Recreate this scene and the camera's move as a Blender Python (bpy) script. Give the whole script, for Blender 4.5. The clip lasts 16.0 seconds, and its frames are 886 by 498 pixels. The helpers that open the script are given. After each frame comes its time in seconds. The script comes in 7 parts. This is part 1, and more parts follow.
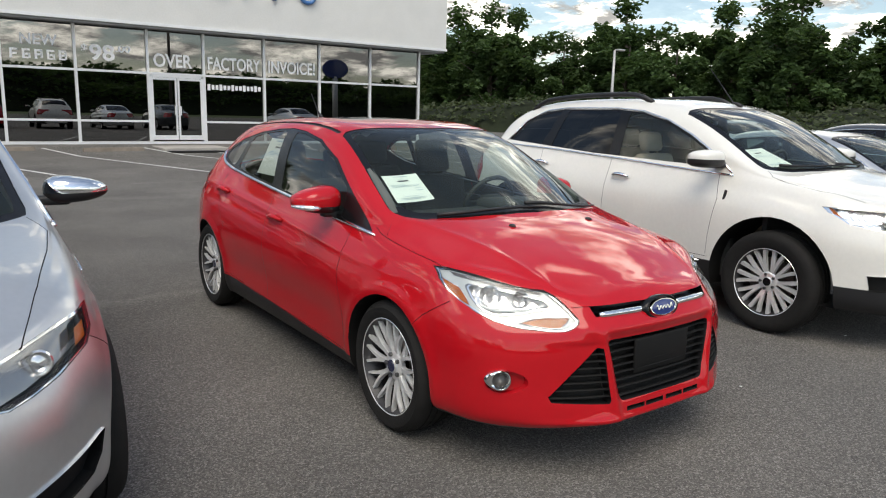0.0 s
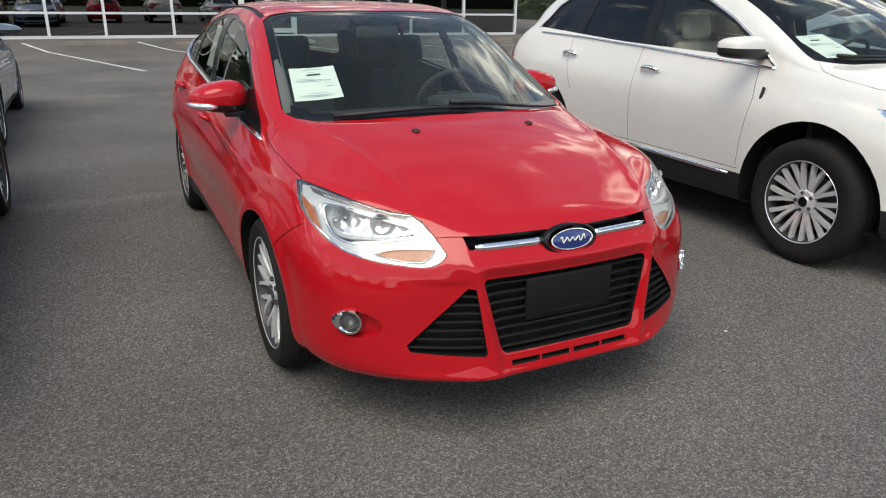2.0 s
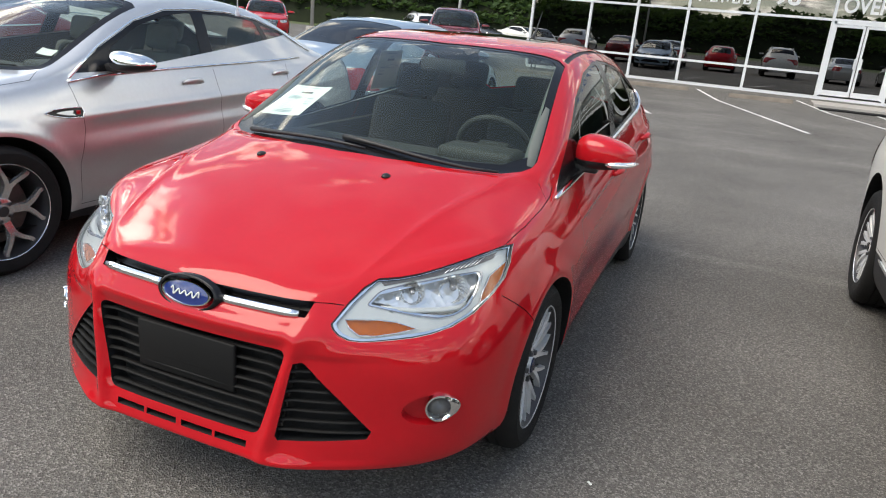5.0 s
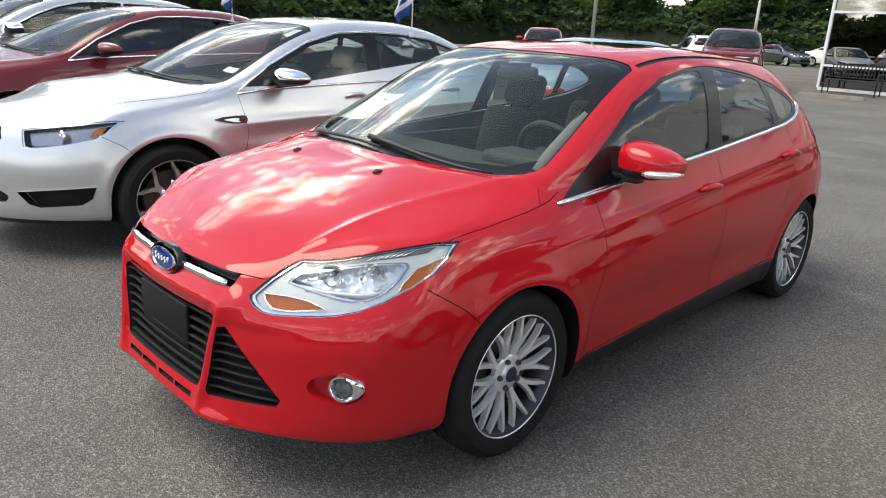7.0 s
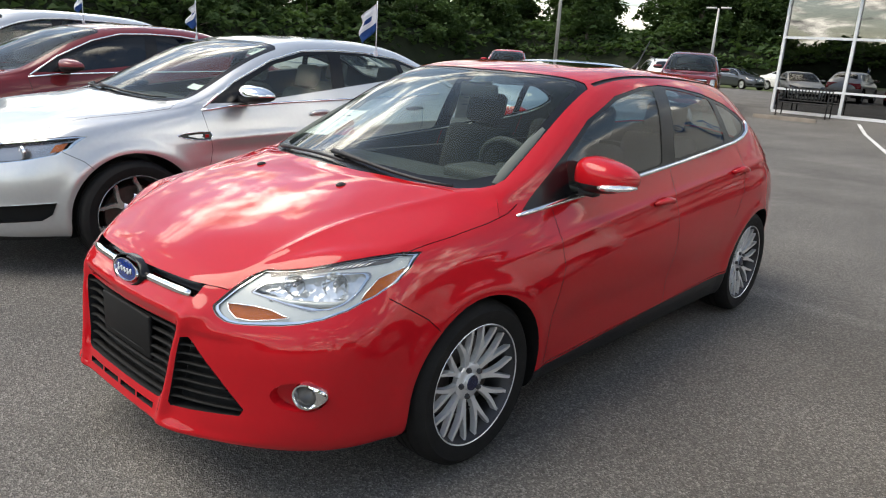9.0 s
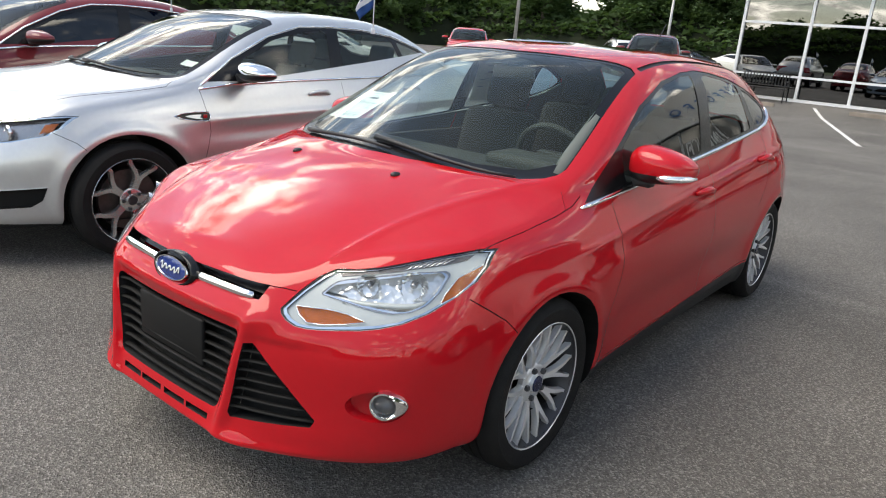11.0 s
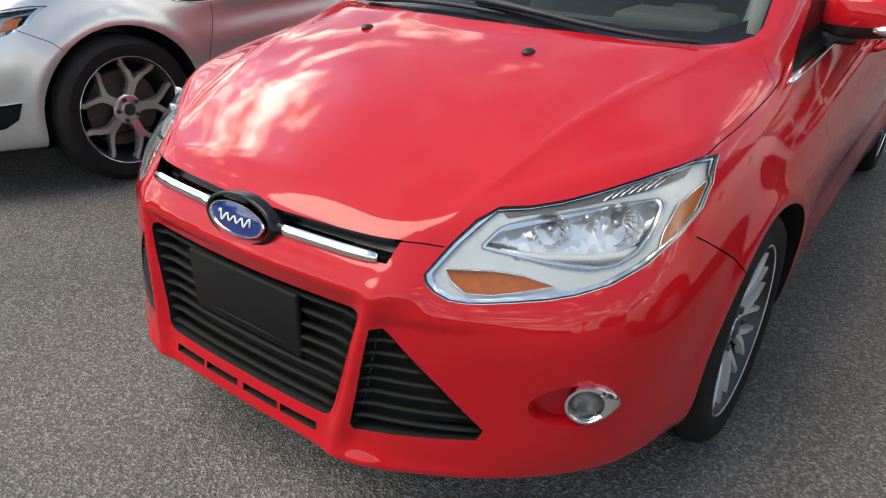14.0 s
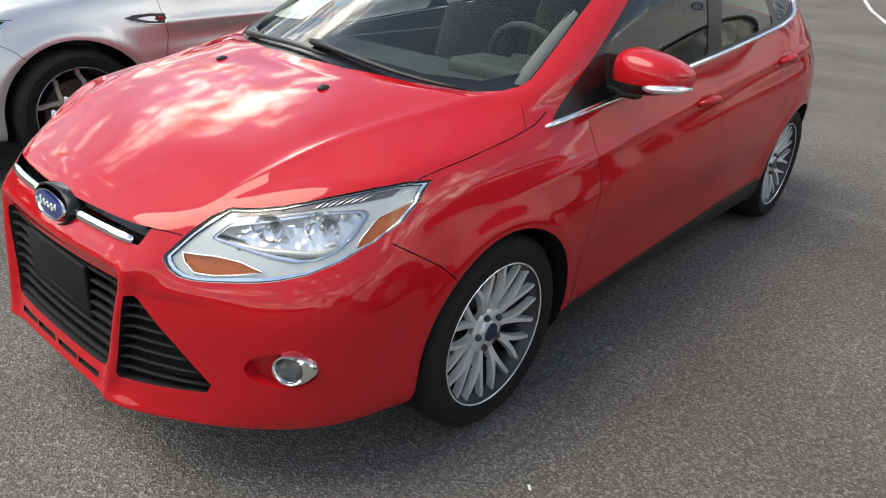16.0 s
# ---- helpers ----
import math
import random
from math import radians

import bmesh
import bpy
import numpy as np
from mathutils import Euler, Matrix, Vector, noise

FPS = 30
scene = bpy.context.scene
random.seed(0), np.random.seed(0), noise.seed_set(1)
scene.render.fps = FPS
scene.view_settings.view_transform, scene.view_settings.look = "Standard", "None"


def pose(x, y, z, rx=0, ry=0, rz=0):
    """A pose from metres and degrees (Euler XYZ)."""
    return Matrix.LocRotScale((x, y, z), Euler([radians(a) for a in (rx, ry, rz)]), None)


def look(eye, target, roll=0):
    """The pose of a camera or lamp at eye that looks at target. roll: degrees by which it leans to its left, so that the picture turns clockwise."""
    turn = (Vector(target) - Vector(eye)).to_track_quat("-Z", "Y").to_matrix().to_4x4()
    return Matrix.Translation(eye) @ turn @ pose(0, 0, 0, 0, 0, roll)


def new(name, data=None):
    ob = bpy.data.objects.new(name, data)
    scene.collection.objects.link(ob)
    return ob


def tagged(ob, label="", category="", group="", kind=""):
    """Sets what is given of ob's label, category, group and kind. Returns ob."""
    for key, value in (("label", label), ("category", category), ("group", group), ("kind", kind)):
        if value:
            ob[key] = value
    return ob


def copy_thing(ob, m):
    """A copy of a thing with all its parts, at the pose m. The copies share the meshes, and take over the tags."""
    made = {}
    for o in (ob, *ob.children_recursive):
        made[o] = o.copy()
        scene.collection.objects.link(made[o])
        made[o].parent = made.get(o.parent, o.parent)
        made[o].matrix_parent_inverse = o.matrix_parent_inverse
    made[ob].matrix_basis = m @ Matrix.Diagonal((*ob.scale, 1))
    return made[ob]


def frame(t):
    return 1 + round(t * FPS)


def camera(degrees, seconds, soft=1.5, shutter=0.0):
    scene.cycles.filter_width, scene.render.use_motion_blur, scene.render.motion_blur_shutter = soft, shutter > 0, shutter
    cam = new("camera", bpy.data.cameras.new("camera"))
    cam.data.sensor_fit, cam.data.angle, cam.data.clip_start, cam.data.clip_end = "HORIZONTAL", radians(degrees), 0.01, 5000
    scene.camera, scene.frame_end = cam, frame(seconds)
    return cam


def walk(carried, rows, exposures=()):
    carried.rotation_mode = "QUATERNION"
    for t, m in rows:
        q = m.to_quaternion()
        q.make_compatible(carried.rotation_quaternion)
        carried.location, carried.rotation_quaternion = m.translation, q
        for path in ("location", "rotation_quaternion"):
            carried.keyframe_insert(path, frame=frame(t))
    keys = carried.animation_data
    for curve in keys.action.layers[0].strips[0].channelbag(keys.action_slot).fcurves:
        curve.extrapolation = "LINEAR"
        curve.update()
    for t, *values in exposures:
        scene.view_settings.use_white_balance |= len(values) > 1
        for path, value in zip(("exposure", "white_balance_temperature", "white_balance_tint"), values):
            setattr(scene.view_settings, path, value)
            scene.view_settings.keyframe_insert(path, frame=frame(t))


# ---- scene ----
cam = camera(63.99, 16.0, soft=1.1)
PATH = [
    (0.0, pose(-2.557, -2.775, 1.528, 79.08, -1.52, -35.38)),
    (0.5, pose(-2.377, -2.678, 1.506, 77.22, -2.86, -34.55)),
    (1.0, pose(-2.127, -2.591, 1.525, 75.47, -2.56, -34.41)),
    (1.5, pose(-1.783, -2.706, 1.479, 73.53, -1.38, -31.63)),
    (2.0, pose(-1.433, -2.778, 1.488, 70.64, -0.73, -26.10)),
    (2.5, pose(-1.029, -2.737, 1.526, 68.24, -0.96, -18.38)),
    (3.0, pose(-0.465, -2.811, 1.539, 69.85, -4.50, -11.21)),
    (3.5, pose(0.018, -2.768, 1.536, 70.74, -6.46, -3.20)),
    (4.0, pose(0.533, -2.733, 1.559, 71.03, -3.10, 2.77)),
    (4.2, pose(0.723, -2.712, 1.562, 71.79, -4.07, 8.60)),
    (6.3, pose(2.086, -1.878, 1.490, 70.86, -2.64, 38.75)),
    (6.5, pose(2.160, -1.866, 1.496, 70.88, -3.04, 43.59)),
    (7.0, pose(2.299, -1.853, 1.520, 72.56, -2.90, 45.52)),
    (7.5, pose(2.362, -1.837, 1.540, 74.96, -3.17, 45.09)),
    (8.0, pose(2.374, -1.859, 1.543, 75.70, -3.26, 45.14)),
    (8.5, pose(2.392, -1.859, 1.539, 75.01, -2.61, 44.90)),
    (8.7, pose(2.379, -1.865, 1.527, 74.62, -2.84, 44.27)),
    (10.8, pose(2.051, -2.081, 1.472, 75.68, -4.28, 35.23)),
    (11.0, pose(1.952, -2.028, 1.492, 72.87, -4.51, 39.11)),
    (11.5, pose(1.736, -1.853, 1.466, 68.86, -3.66, 46.06)),
    (12.0, pose(1.600, -1.713, 1.435, 64.77, -2.55, 50.43)),
    (12.5, pose(1.431, -1.702, 1.375, 60.28, -1.77, 44.46)),
    (13.0, pose(1.235, -1.737, 1.328, 62.33, -0.02, 34.83)),
    (13.5, pose(1.123, -1.771, 1.313, 62.42, 3.20, 32.86)),
    (14.0, pose(1.163, -1.733, 1.341, 63.21, -0.81, 36.64)),
    (14.5, pose(1.311, -1.724, 1.409, 62.87, -0.53, 36.47)),
    (15.0, pose(1.541, -1.761, 1.439, 64.53, -0.86, 40.49)),
    (15.5, pose(1.764, -1.754, 1.462, 64.24, -1.02, 41.66)),
    (16.0, pose(1.928, -1.556, 1.472, 64.96, -3.51, 41.26)),
]
walk(cam, PATH, exposures=((0.0, 0.14, 7050, 7), (2.5, 0.16, 7050, 7), (3.5, 0.32, 7050, 7), (4.2, 0.44, 7050, 7), (6.5, 0.76, 7150, 7), (7.0, 0.72, 7150, 7), (8.0, 0.54, 7150, 7), (8.7, 0.52, 7150, 7), (11.0, 0.62, 7150, 7), (12.0, 0.42, 7150, 7), (14.0, 0.54, 7150, 7), (15.5, 0.60, 7150, 7), (16.0, 0.58, 7150, 7)))

# ---- world and sun ----
world = bpy.data.worlds.new("world")
scene.world = world
world.use_nodes = True
wn, wl = world.node_tree.nodes, world.node_tree.links
sky = wn.new("ShaderNodeTexSky")
sky.sky_type = "NISHITA"
sky.sun_disc = False
SUN_ELEV, SUN_AZ = radians(58), radians(222)      # azimuth from +y towards +x
sky.sun_elevation, sky.sun_rotation = SUN_ELEV, SUN_AZ
sky.air_density, sky.dust_density = 1.0, 1.0
coord = wn.new("ShaderNodeTexCoord")
# clouds lie on a level sheet overhead, so that they crowd together towards the horizon
sky_xyz = wn.new("ShaderNodeSeparateXYZ")
wl.new(coord.outputs["Generated"], sky_xyz.inputs[0])
sky_depth = wn.new("ShaderNodeMath")
sky_depth.operation = "MAXIMUM"
sky_depth.inputs[1].default_value = 0.0
wl.new(sky_xyz.outputs["Z"], sky_depth.inputs[0])
sky_over = wn.new("ShaderNodeMath")
sky_over.inputs[1].default_value = 0.22
wl.new(sky_depth.outputs[0], sky_over.inputs[0])
sky_inv = wn.new("ShaderNodeMath")
sky_inv.operation = "DIVIDE"
sky_inv.inputs[0].default_value = 1.0
wl.new(sky_over.outputs[0], sky_inv.inputs[1])
cloud_map = wn.new("ShaderNodeVectorMath")
cloud_map.operation = "SCALE"
wl.new(coord.outputs["Generated"], cloud_map.inputs[0])
wl.new(sky_inv.outputs[0], cloud_map.inputs["Scale"])
cloud_noise = wn.new("ShaderNodeTexNoise")
cloud_noise.inputs["Scale"].default_value = 3.4
cloud_noise.inputs["Detail"].default_value = 12.0
cloud_noise.inputs["Roughness"].default_value = 0.62
cloud_noise.inputs["Distortion"].default_value = 0.5
wl.new(cloud_map.outputs[0], cloud_noise.inputs["Vector"])
cloud_ramp = wn.new("ShaderNodeValToRGB")
cloud_ramp.color_ramp.elements[0].position, cloud_ramp.color_ramp.elements[1].position = 0.475, 0.56
cloud_ramp.color_ramp.elements[0].color = (0.06, 0.06, 0.06, 1)
cloud_low = wn.new("ShaderNodeMath")
cloud_low.operation = "MULTIPLY_ADD"
cloud_low.inputs[1].default_value, cloud_low.inputs[2].default_value = -0.30, 0.054
wl.new(sky_depth.outputs[0], cloud_low.inputs[0])
# out-of-view cloud bank added over the north-west wood, to brighten the bonnet's reflection
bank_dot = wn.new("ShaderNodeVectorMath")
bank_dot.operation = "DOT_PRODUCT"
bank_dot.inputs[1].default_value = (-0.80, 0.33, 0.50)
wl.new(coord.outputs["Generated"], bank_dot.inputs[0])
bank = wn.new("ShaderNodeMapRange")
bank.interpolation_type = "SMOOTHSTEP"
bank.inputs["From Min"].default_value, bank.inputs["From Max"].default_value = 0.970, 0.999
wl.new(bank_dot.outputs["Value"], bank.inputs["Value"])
# a second out-of-view patch added in the eastern sky, for the windscreen's reflection
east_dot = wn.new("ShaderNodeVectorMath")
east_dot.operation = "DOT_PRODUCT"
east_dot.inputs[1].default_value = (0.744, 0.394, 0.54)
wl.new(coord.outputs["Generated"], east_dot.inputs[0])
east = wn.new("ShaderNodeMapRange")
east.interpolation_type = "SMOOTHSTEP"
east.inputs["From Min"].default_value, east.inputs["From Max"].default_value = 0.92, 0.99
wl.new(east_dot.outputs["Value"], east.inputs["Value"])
added_banks = wn.new("ShaderNodeMath")
added_banks.operation = "MAXIMUM"
wl.new(bank.outputs["Result"], added_banks.inputs[0])
wl.new(east.outputs["Result"], added_banks.inputs[1])
added_bank_low = wn.new("ShaderNodeMath")
added_bank_low.operation = "MULTIPLY_ADD"
added_bank_low.inputs[1].default_value = 0.125
wl.new(added_banks.outputs[0], added_bank_low.inputs[0])
wl.new(cloud_low.outputs[0], added_bank_low.inputs[2])
cloud_cover = wn.new("ShaderNodeMath")
wl.new(added_bank_low.outputs[0], cloud_cover.inputs[0])
wl.new(cloud_noise.outputs["Fac"], cloud_cover.inputs[1])
wl.new(cloud_cover.outputs[0], cloud_ramp.inputs["Fac"])
shade_noise = wn.new("ShaderNodeTexNoise")
shade_noise.inputs["Scale"].default_value = 5.5
shade_noise.inputs["Detail"].default_value = 10.0
shade_noise.inputs["Roughness"].default_value = 0.62
wl.new(cloud_map.outputs[0], shade_noise.inputs["Vector"])
shade_ramp = wn.new("ShaderNodeValToRGB")
shade_ramp.color_ramp.elements[0].position, shade_ramp.color_ramp.elements[1].position = 0.42, 0.62
shade_ramp.color_ramp.elements[0].color = (3.2, 3.2, 3.3, 1)
shade_ramp.color_ramp.elements[1].color = (19.0, 18.6, 17.8, 1)
wl.new(shade_noise.outputs["Fac"], shade_ramp.inputs["Fac"])
sky_mix = wn.new("ShaderNodeMixRGB")
wl.new(cloud_ramp.outputs["Color"], sky_mix.inputs["Fac"])
wl.new(sky.outputs["Color"], sky_mix.inputs["Color1"])
wl.new(shade_ramp.outputs["Color"], sky_mix.inputs["Color2"])
background = wn["Background"]
background.inputs["Strength"].default_value = 0.15
# the cloud cover is brightest round the hidden sun
glow_dot = wn.new("ShaderNodeVectorMath")
glow_dot.operation = "DOT_PRODUCT"
glow_dot.inputs[1].default_value = (math.sin(SUN_AZ) * math.cos(SUN_ELEV), math.cos(SUN_AZ) * math.cos(SUN_ELEV), math.sin(SUN_ELEV))
wl.new(coord.outputs["Generated"], glow_dot.inputs[0])
glow = wn.new("ShaderNodeMapRange")
glow.interpolation_type = "SMOOTHSTEP"
glow.inputs["From Min"].default_value, glow.inputs["From Max"].default_value = 0.0, 1.0
glow.inputs["To Min"].default_value, glow.inputs["To Max"].default_value = 1.0, 1.25
wl.new(glow_dot.outputs["Value"], glow.inputs["Value"])
sky_gain = wn.new("ShaderNodeVectorMath")
sky_gain.operation = "SCALE"
wl.new(sky_mix.outputs["Color"], sky_gain.inputs[0])
# extra brightness for the added cloud patches, on top of the sun's glow
added_bank_gain = wn.new("ShaderNodeMath")
added_bank_gain.operation = "MULTIPLY_ADD"
added_bank_gain.inputs[1].default_value = 1.2
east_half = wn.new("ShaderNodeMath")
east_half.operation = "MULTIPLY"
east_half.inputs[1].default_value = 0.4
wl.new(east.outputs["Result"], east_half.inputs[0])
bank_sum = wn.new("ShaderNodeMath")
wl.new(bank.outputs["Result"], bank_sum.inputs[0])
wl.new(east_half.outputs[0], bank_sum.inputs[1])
wl.new(bank_sum.outputs[0], added_bank_gain.inputs[0])
wl.new(glow.outputs["Result"], added_bank_gain.inputs[2])
wl.new(added_bank_gain.outputs[0], sky_gain.inputs["Scale"])
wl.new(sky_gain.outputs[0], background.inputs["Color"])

sun = new("sun", bpy.data.lights.new("sun", "SUN"))
sun.data.energy, sun.data.angle, sun.data.color = 2.2, radians(45), (1.0, 0.94, 0.86)
sun_dir = Vector((math.sin(SUN_AZ) * math.cos(SUN_ELEV), math.cos(SUN_AZ) * math.cos(SUN_ELEV), math.sin(SUN_ELEV)))
sun.matrix_world = look(sun_dir * 50, (0, 0, 0))


# ---- materials ----
def material(name, color, rough=0.5, metal=0.0, coat=0.0, vary=0.0, scale=8.0, bump=0.0, bump_scale=200.0, spec=0.5, per_object=0.0):
    """A principled surface whose colour varies at two scales, with fine relief."""
    m = bpy.data.materials.new(name)
    m.use_nodes = True
    n, l = m.node_tree.nodes, m.node_tree.links
    b = n["Principled BSDF"]
    b.inputs["Base Color"].default_value = (*color, 1)
    b.inputs["Roughness"].default_value = rough
    b.inputs["Metallic"].default_value = metal
    b.inputs["Coat Weight"].default_value = coat
    b.inputs["Coat Roughness"].default_value = 0.02
    b.inputs["Specular IOR Level"].default_value = spec
    tc = n.new("ShaderNodeTexCoord")
    if vary or per_object:
        coarse = n.new("ShaderNodeTexNoise")
        coarse.inputs["Scale"].default_value = scale
        coarse.inputs["Detail"].default_value = 5
        fine = n.new("ShaderNodeTexNoise")
        fine.inputs["Scale"].default_value = scale * 14
        fine.inputs["Detail"].default_value = 3
        l.new(tc.outputs["Object"], coarse.inputs["Vector"])
        l.new(tc.outputs["Object"], fine.inputs["Vector"])
        add = n.new("ShaderNodeMath")
        add.operation = "ADD"
        l.new(coarse.outputs["Fac"], add.inputs[0])
        l.new(fine.outputs["Fac"], add.inputs[1])
        rng = n.new("ShaderNodeMapRange")
        rng.inputs["From Min"].default_value, rng.inputs["From Max"].default_value = 0.7, 1.3
        rng.inputs["To Min"].default_value, rng.inputs["To Max"].default_value = 1 - vary, 1 + vary
        l.new(add.outputs[0], rng.inputs["Value"])
        out = rng.outputs["Result"]
        if per_object:
            info = n.new("ShaderNodeObjectInfo")
            orr = n.new("ShaderNodeMapRange")
            orr.inputs["To Min"].default_value, orr.inputs["To Max"].default_value = 1 - per_object, 1 + per_object
            l.new(info.outputs["Random"], orr.inputs["Value"])
            mul = n.new("ShaderNodeMath")
            mul.operation = "MULTIPLY"
            l.new(out, mul.inputs[0])
            l.new(orr.outputs["Result"], mul.inputs[1])
            out = mul.outputs[0]
        mix = n.new("ShaderNodeVectorMath")
        mix.operation = "SCALE"
        mix.inputs[0].default_value = color
        l.new(out, mix.inputs["Scale"])
        l.new(mix.outputs[0], b.inputs["Base Color"])
    if bump:
        bn = n.new("ShaderNodeTexNoise")
        bn.inputs["Scale"].default_value = bump_scale
        bn.inputs["Detail"].default_value = 4
        l.new(tc.outputs["Object"], bn.inputs["Vector"])
        bp = n.new("ShaderNodeBump")
        bp.inputs["Strength"].default_value = bump
        bp.inputs["Distance"].default_value = 0.01
        l.new(bn.outputs["Fac"], bp.inputs["Height"])
        l.new(bp.outputs["Normal"], b.inputs["Normal"])
    return m


def paint(name, color, flake=0.0, rough=0.35, spec=0.5):
    """Car paint: a base coat, with metal flakes or without, under clear lacquer."""
    m = material(name, color, rough=rough, metal=flake, coat=1.0, vary=0.03, scale=3.0, spec=spec)
    n, l = m.node_tree.nodes, m.node_tree.links
    b = n["Principled BSDF"]
    tc = n.new("ShaderNodeTexCoord")
    peel = n.new("ShaderNodeTexNoise")
    peel.inputs["Scale"].default_value = 160
    peel.inputs["Detail"].default_value = 2
    l.new(tc.outputs["Object"], peel.inputs["Vector"])
    bp = n.new("ShaderNodeBump")
    bp.inputs["Strength"].default_value, bp.inputs["Distance"].default_value = 0.02, 0.002
    l.new(peel.outputs["Fac"], bp.inputs["Height"])
    l.new(bp.outputs["Normal"], b.inputs["Coat Normal"])
    return m


def pane(name, tint, ior=1.45, rough=0.0, veil=0.0):
    """Thin glass: tinted transparency under a mirror gloss that grows with the slant."""
    m = bpy.data.materials.new(name)
    m.use_nodes = True
    n, l = m.node_tree.nodes, m.node_tree.links
    n.remove(n["Principled BSDF"])
    clear = n.new("ShaderNodeBsdfTransparent")
    clear.inputs["Color"].default_value = (*tint, 1)
    # a pale green diffuse share put into the glass stands for veiling glare
    veil_film = n.new("ShaderNodeBsdfDiffuse")
    veil_film.inputs["Color"].default_value = (0.48, 0.60, 0.54, 1)
    veiled = n.new("ShaderNodeMixShader")
    veiled.inputs[0].default_value = veil
    l.new(clear.outputs[0], veiled.inputs[1])
    l.new(veil_film.outputs[0], veiled.inputs[2])
    gloss = n.new("ShaderNodeBsdfGlossy")
    gloss.inputs["Roughness"].default_value = rough
    # the gloss of a thin sheet is the same from either side, least head on and full at a glance
    slant = n.new("ShaderNodeLayerWeight")
    slant.inputs["Blend"].default_value = 0.5
    rise = n.new("ShaderNodeMath")
    rise.operation = "POWER"
    rise.inputs[1].default_value = 4.5
    l.new(slant.outputs["Facing"], rise.inputs[0])
    head_on = ((ior - 1) / (ior + 1)) ** 2
    share = n.new("ShaderNodeMath")
    share.operation = "MULTIPLY_ADD"
    share.inputs[1].default_value, share.inputs[2].default_value = 1 - head_on, head_on
    l.new(rise.outputs[0], share.inputs[0])
    mix = n.new("ShaderNodeMixShader")
    l.new(share.outputs[0], mix.inputs[0])
    l.new(veiled.outputs[0], mix.inputs[1])
    l.new(gloss.outputs[0], mix.inputs[2])
    l.new(mix.outputs[0], n["Material Output"].inputs["Surface"])
    return m


M_RED = paint("red_paint", (0.43, 0.006, 0.012), rough=0.6, spec=0.03)
M_RED.node_tree.nodes["Principled BSDF"].inputs["Coat IOR"].default_value = 1.45
M_SILVER = paint("silver_paint", (0.57, 0.58, 0.585), flake=0.75, rough=0.34)
M_WHITE = paint("white_paint", (0.71, 0.70, 0.655), rough=0.4)
M_MAROON = paint("maroon_paint", (0.13, 0.006, 0.010), rough=0.5, spec=0.2)
M_MAROON.node_tree.nodes["Principled BSDF"].inputs["Coat IOR"].default_value = 1.4
M_ICE = paint("ice_blue_paint", (0.24, 0.32, 0.42), flake=0.5, rough=0.4)
M_DARKCAR = paint("dark_paint", (0.03, 0.032, 0.036), rough=0.4)
M_BLACK = material("black_plastic", (0.010, 0.010, 0.011), rough=0.5, bump=0.08, bump_scale=600)
M_GLOSSBLACK = material("gloss_black", (0.006, 0.006, 0.007), rough=0.22, spec=0.3)
M_MATTBLACK = material("matt_black_plastic", (0.006, 0.006, 0.006), rough=0.7, spec=0.25)
# near-black: darkness inside grilles, slots and wheels is held in this colour
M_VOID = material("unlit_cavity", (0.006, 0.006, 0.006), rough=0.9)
M_RUBBER = material("tyre_rubber", (0.014, 0.0135, 0.013), rough=0.8, spec=0.2, vary=0.2, scale=20, bump=0.2, bump_scale=300)
M_ALLOY = material("alloy_wheel", (0.86, 0.87, 0.87), rough=0.22, metal=0.55, vary=0.05, scale=15)
M_ALLOYDARK = material("dark_alloy", (0.05, 0.05, 0.053), rough=0.45, metal=0.5)
M_CHROME = material("chrome", (0.86, 0.87, 0.88), rough=0.06, metal=1.0)
M_BRAKE = material("brake_steel", (0.10, 0.09, 0.085), rough=0.45, metal=0.7, vary=0.2, scale=30)
M_BLUE = material("badge_blue", (0.012, 0.03, 0.16), rough=0.15, coat=1.0)
M_CAP = material("cap_blue", (0.006, 0.012, 0.05), rough=0.25, coat=0.5)
M_CLOTH = material("charcoal_cloth", (0.022, 0.023, 0.024), rough=0.95, vary=0.25, scale=40, bump=0.3, bump_scale=500)
M_TRIM = material("dash_plastic", (0.022, 0.025, 0.024), rough=0.75, vary=0.1, scale=30, bump=0.05, bump_scale=300)
M_LINING = material("headliner_grey", (0.30, 0.29, 0.27), rough=0.95, vary=0.05, scale=40)
M_PILLAR = material("pillar_grey", (0.10, 0.112, 0.105), rough=0.8, vary=0.05, scale=30)
M_GREYTRIM = material("grey_seat_cloth", (0.11, 0.11, 0.10), rough=0.85, vary=0.15, scale=40, bump=0.2, bump_scale=400)
M_ROOFGLASS = material("roof_glass", (0.006, 0.007, 0.008), rough=0.03, spec=0.6)
M_POLISHED = material("polished_alloy", (0.62, 0.62, 0.61), rough=0.24, metal=0.8, vary=0.05, scale=15)
M_TAN = material("beige_leather", (0.38, 0.33, 0.27), rough=0.6, vary=0.1, scale=30)
M_LAMP = material("lamp_reflector", (0.88, 0.89, 0.90), rough=0.07, metal=0.8)
M_LAMPGREY = material("lamp_housing", (0.47, 0.50, 0.50), rough=0.28, metal=0.2, vary=0.05, scale=25)
M_SMOKE = material("smoked_lamp_trim", (0.16, 0.15, 0.145), rough=0.25, metal=0.5)
M_LAMPDARK = material("dark_lamp_housing", (0.36, 0.36, 0.37), rough=0.16, metal=0.75)
M_FACET = material("faceted_reflector", (0.82, 0.84, 0.85), rough=0.10, metal=0.6)
facet_n, facet_l = M_FACET.node_tree.nodes, M_FACET.node_tree.links
facet_tc = facet_n.new("ShaderNodeTexCoord")
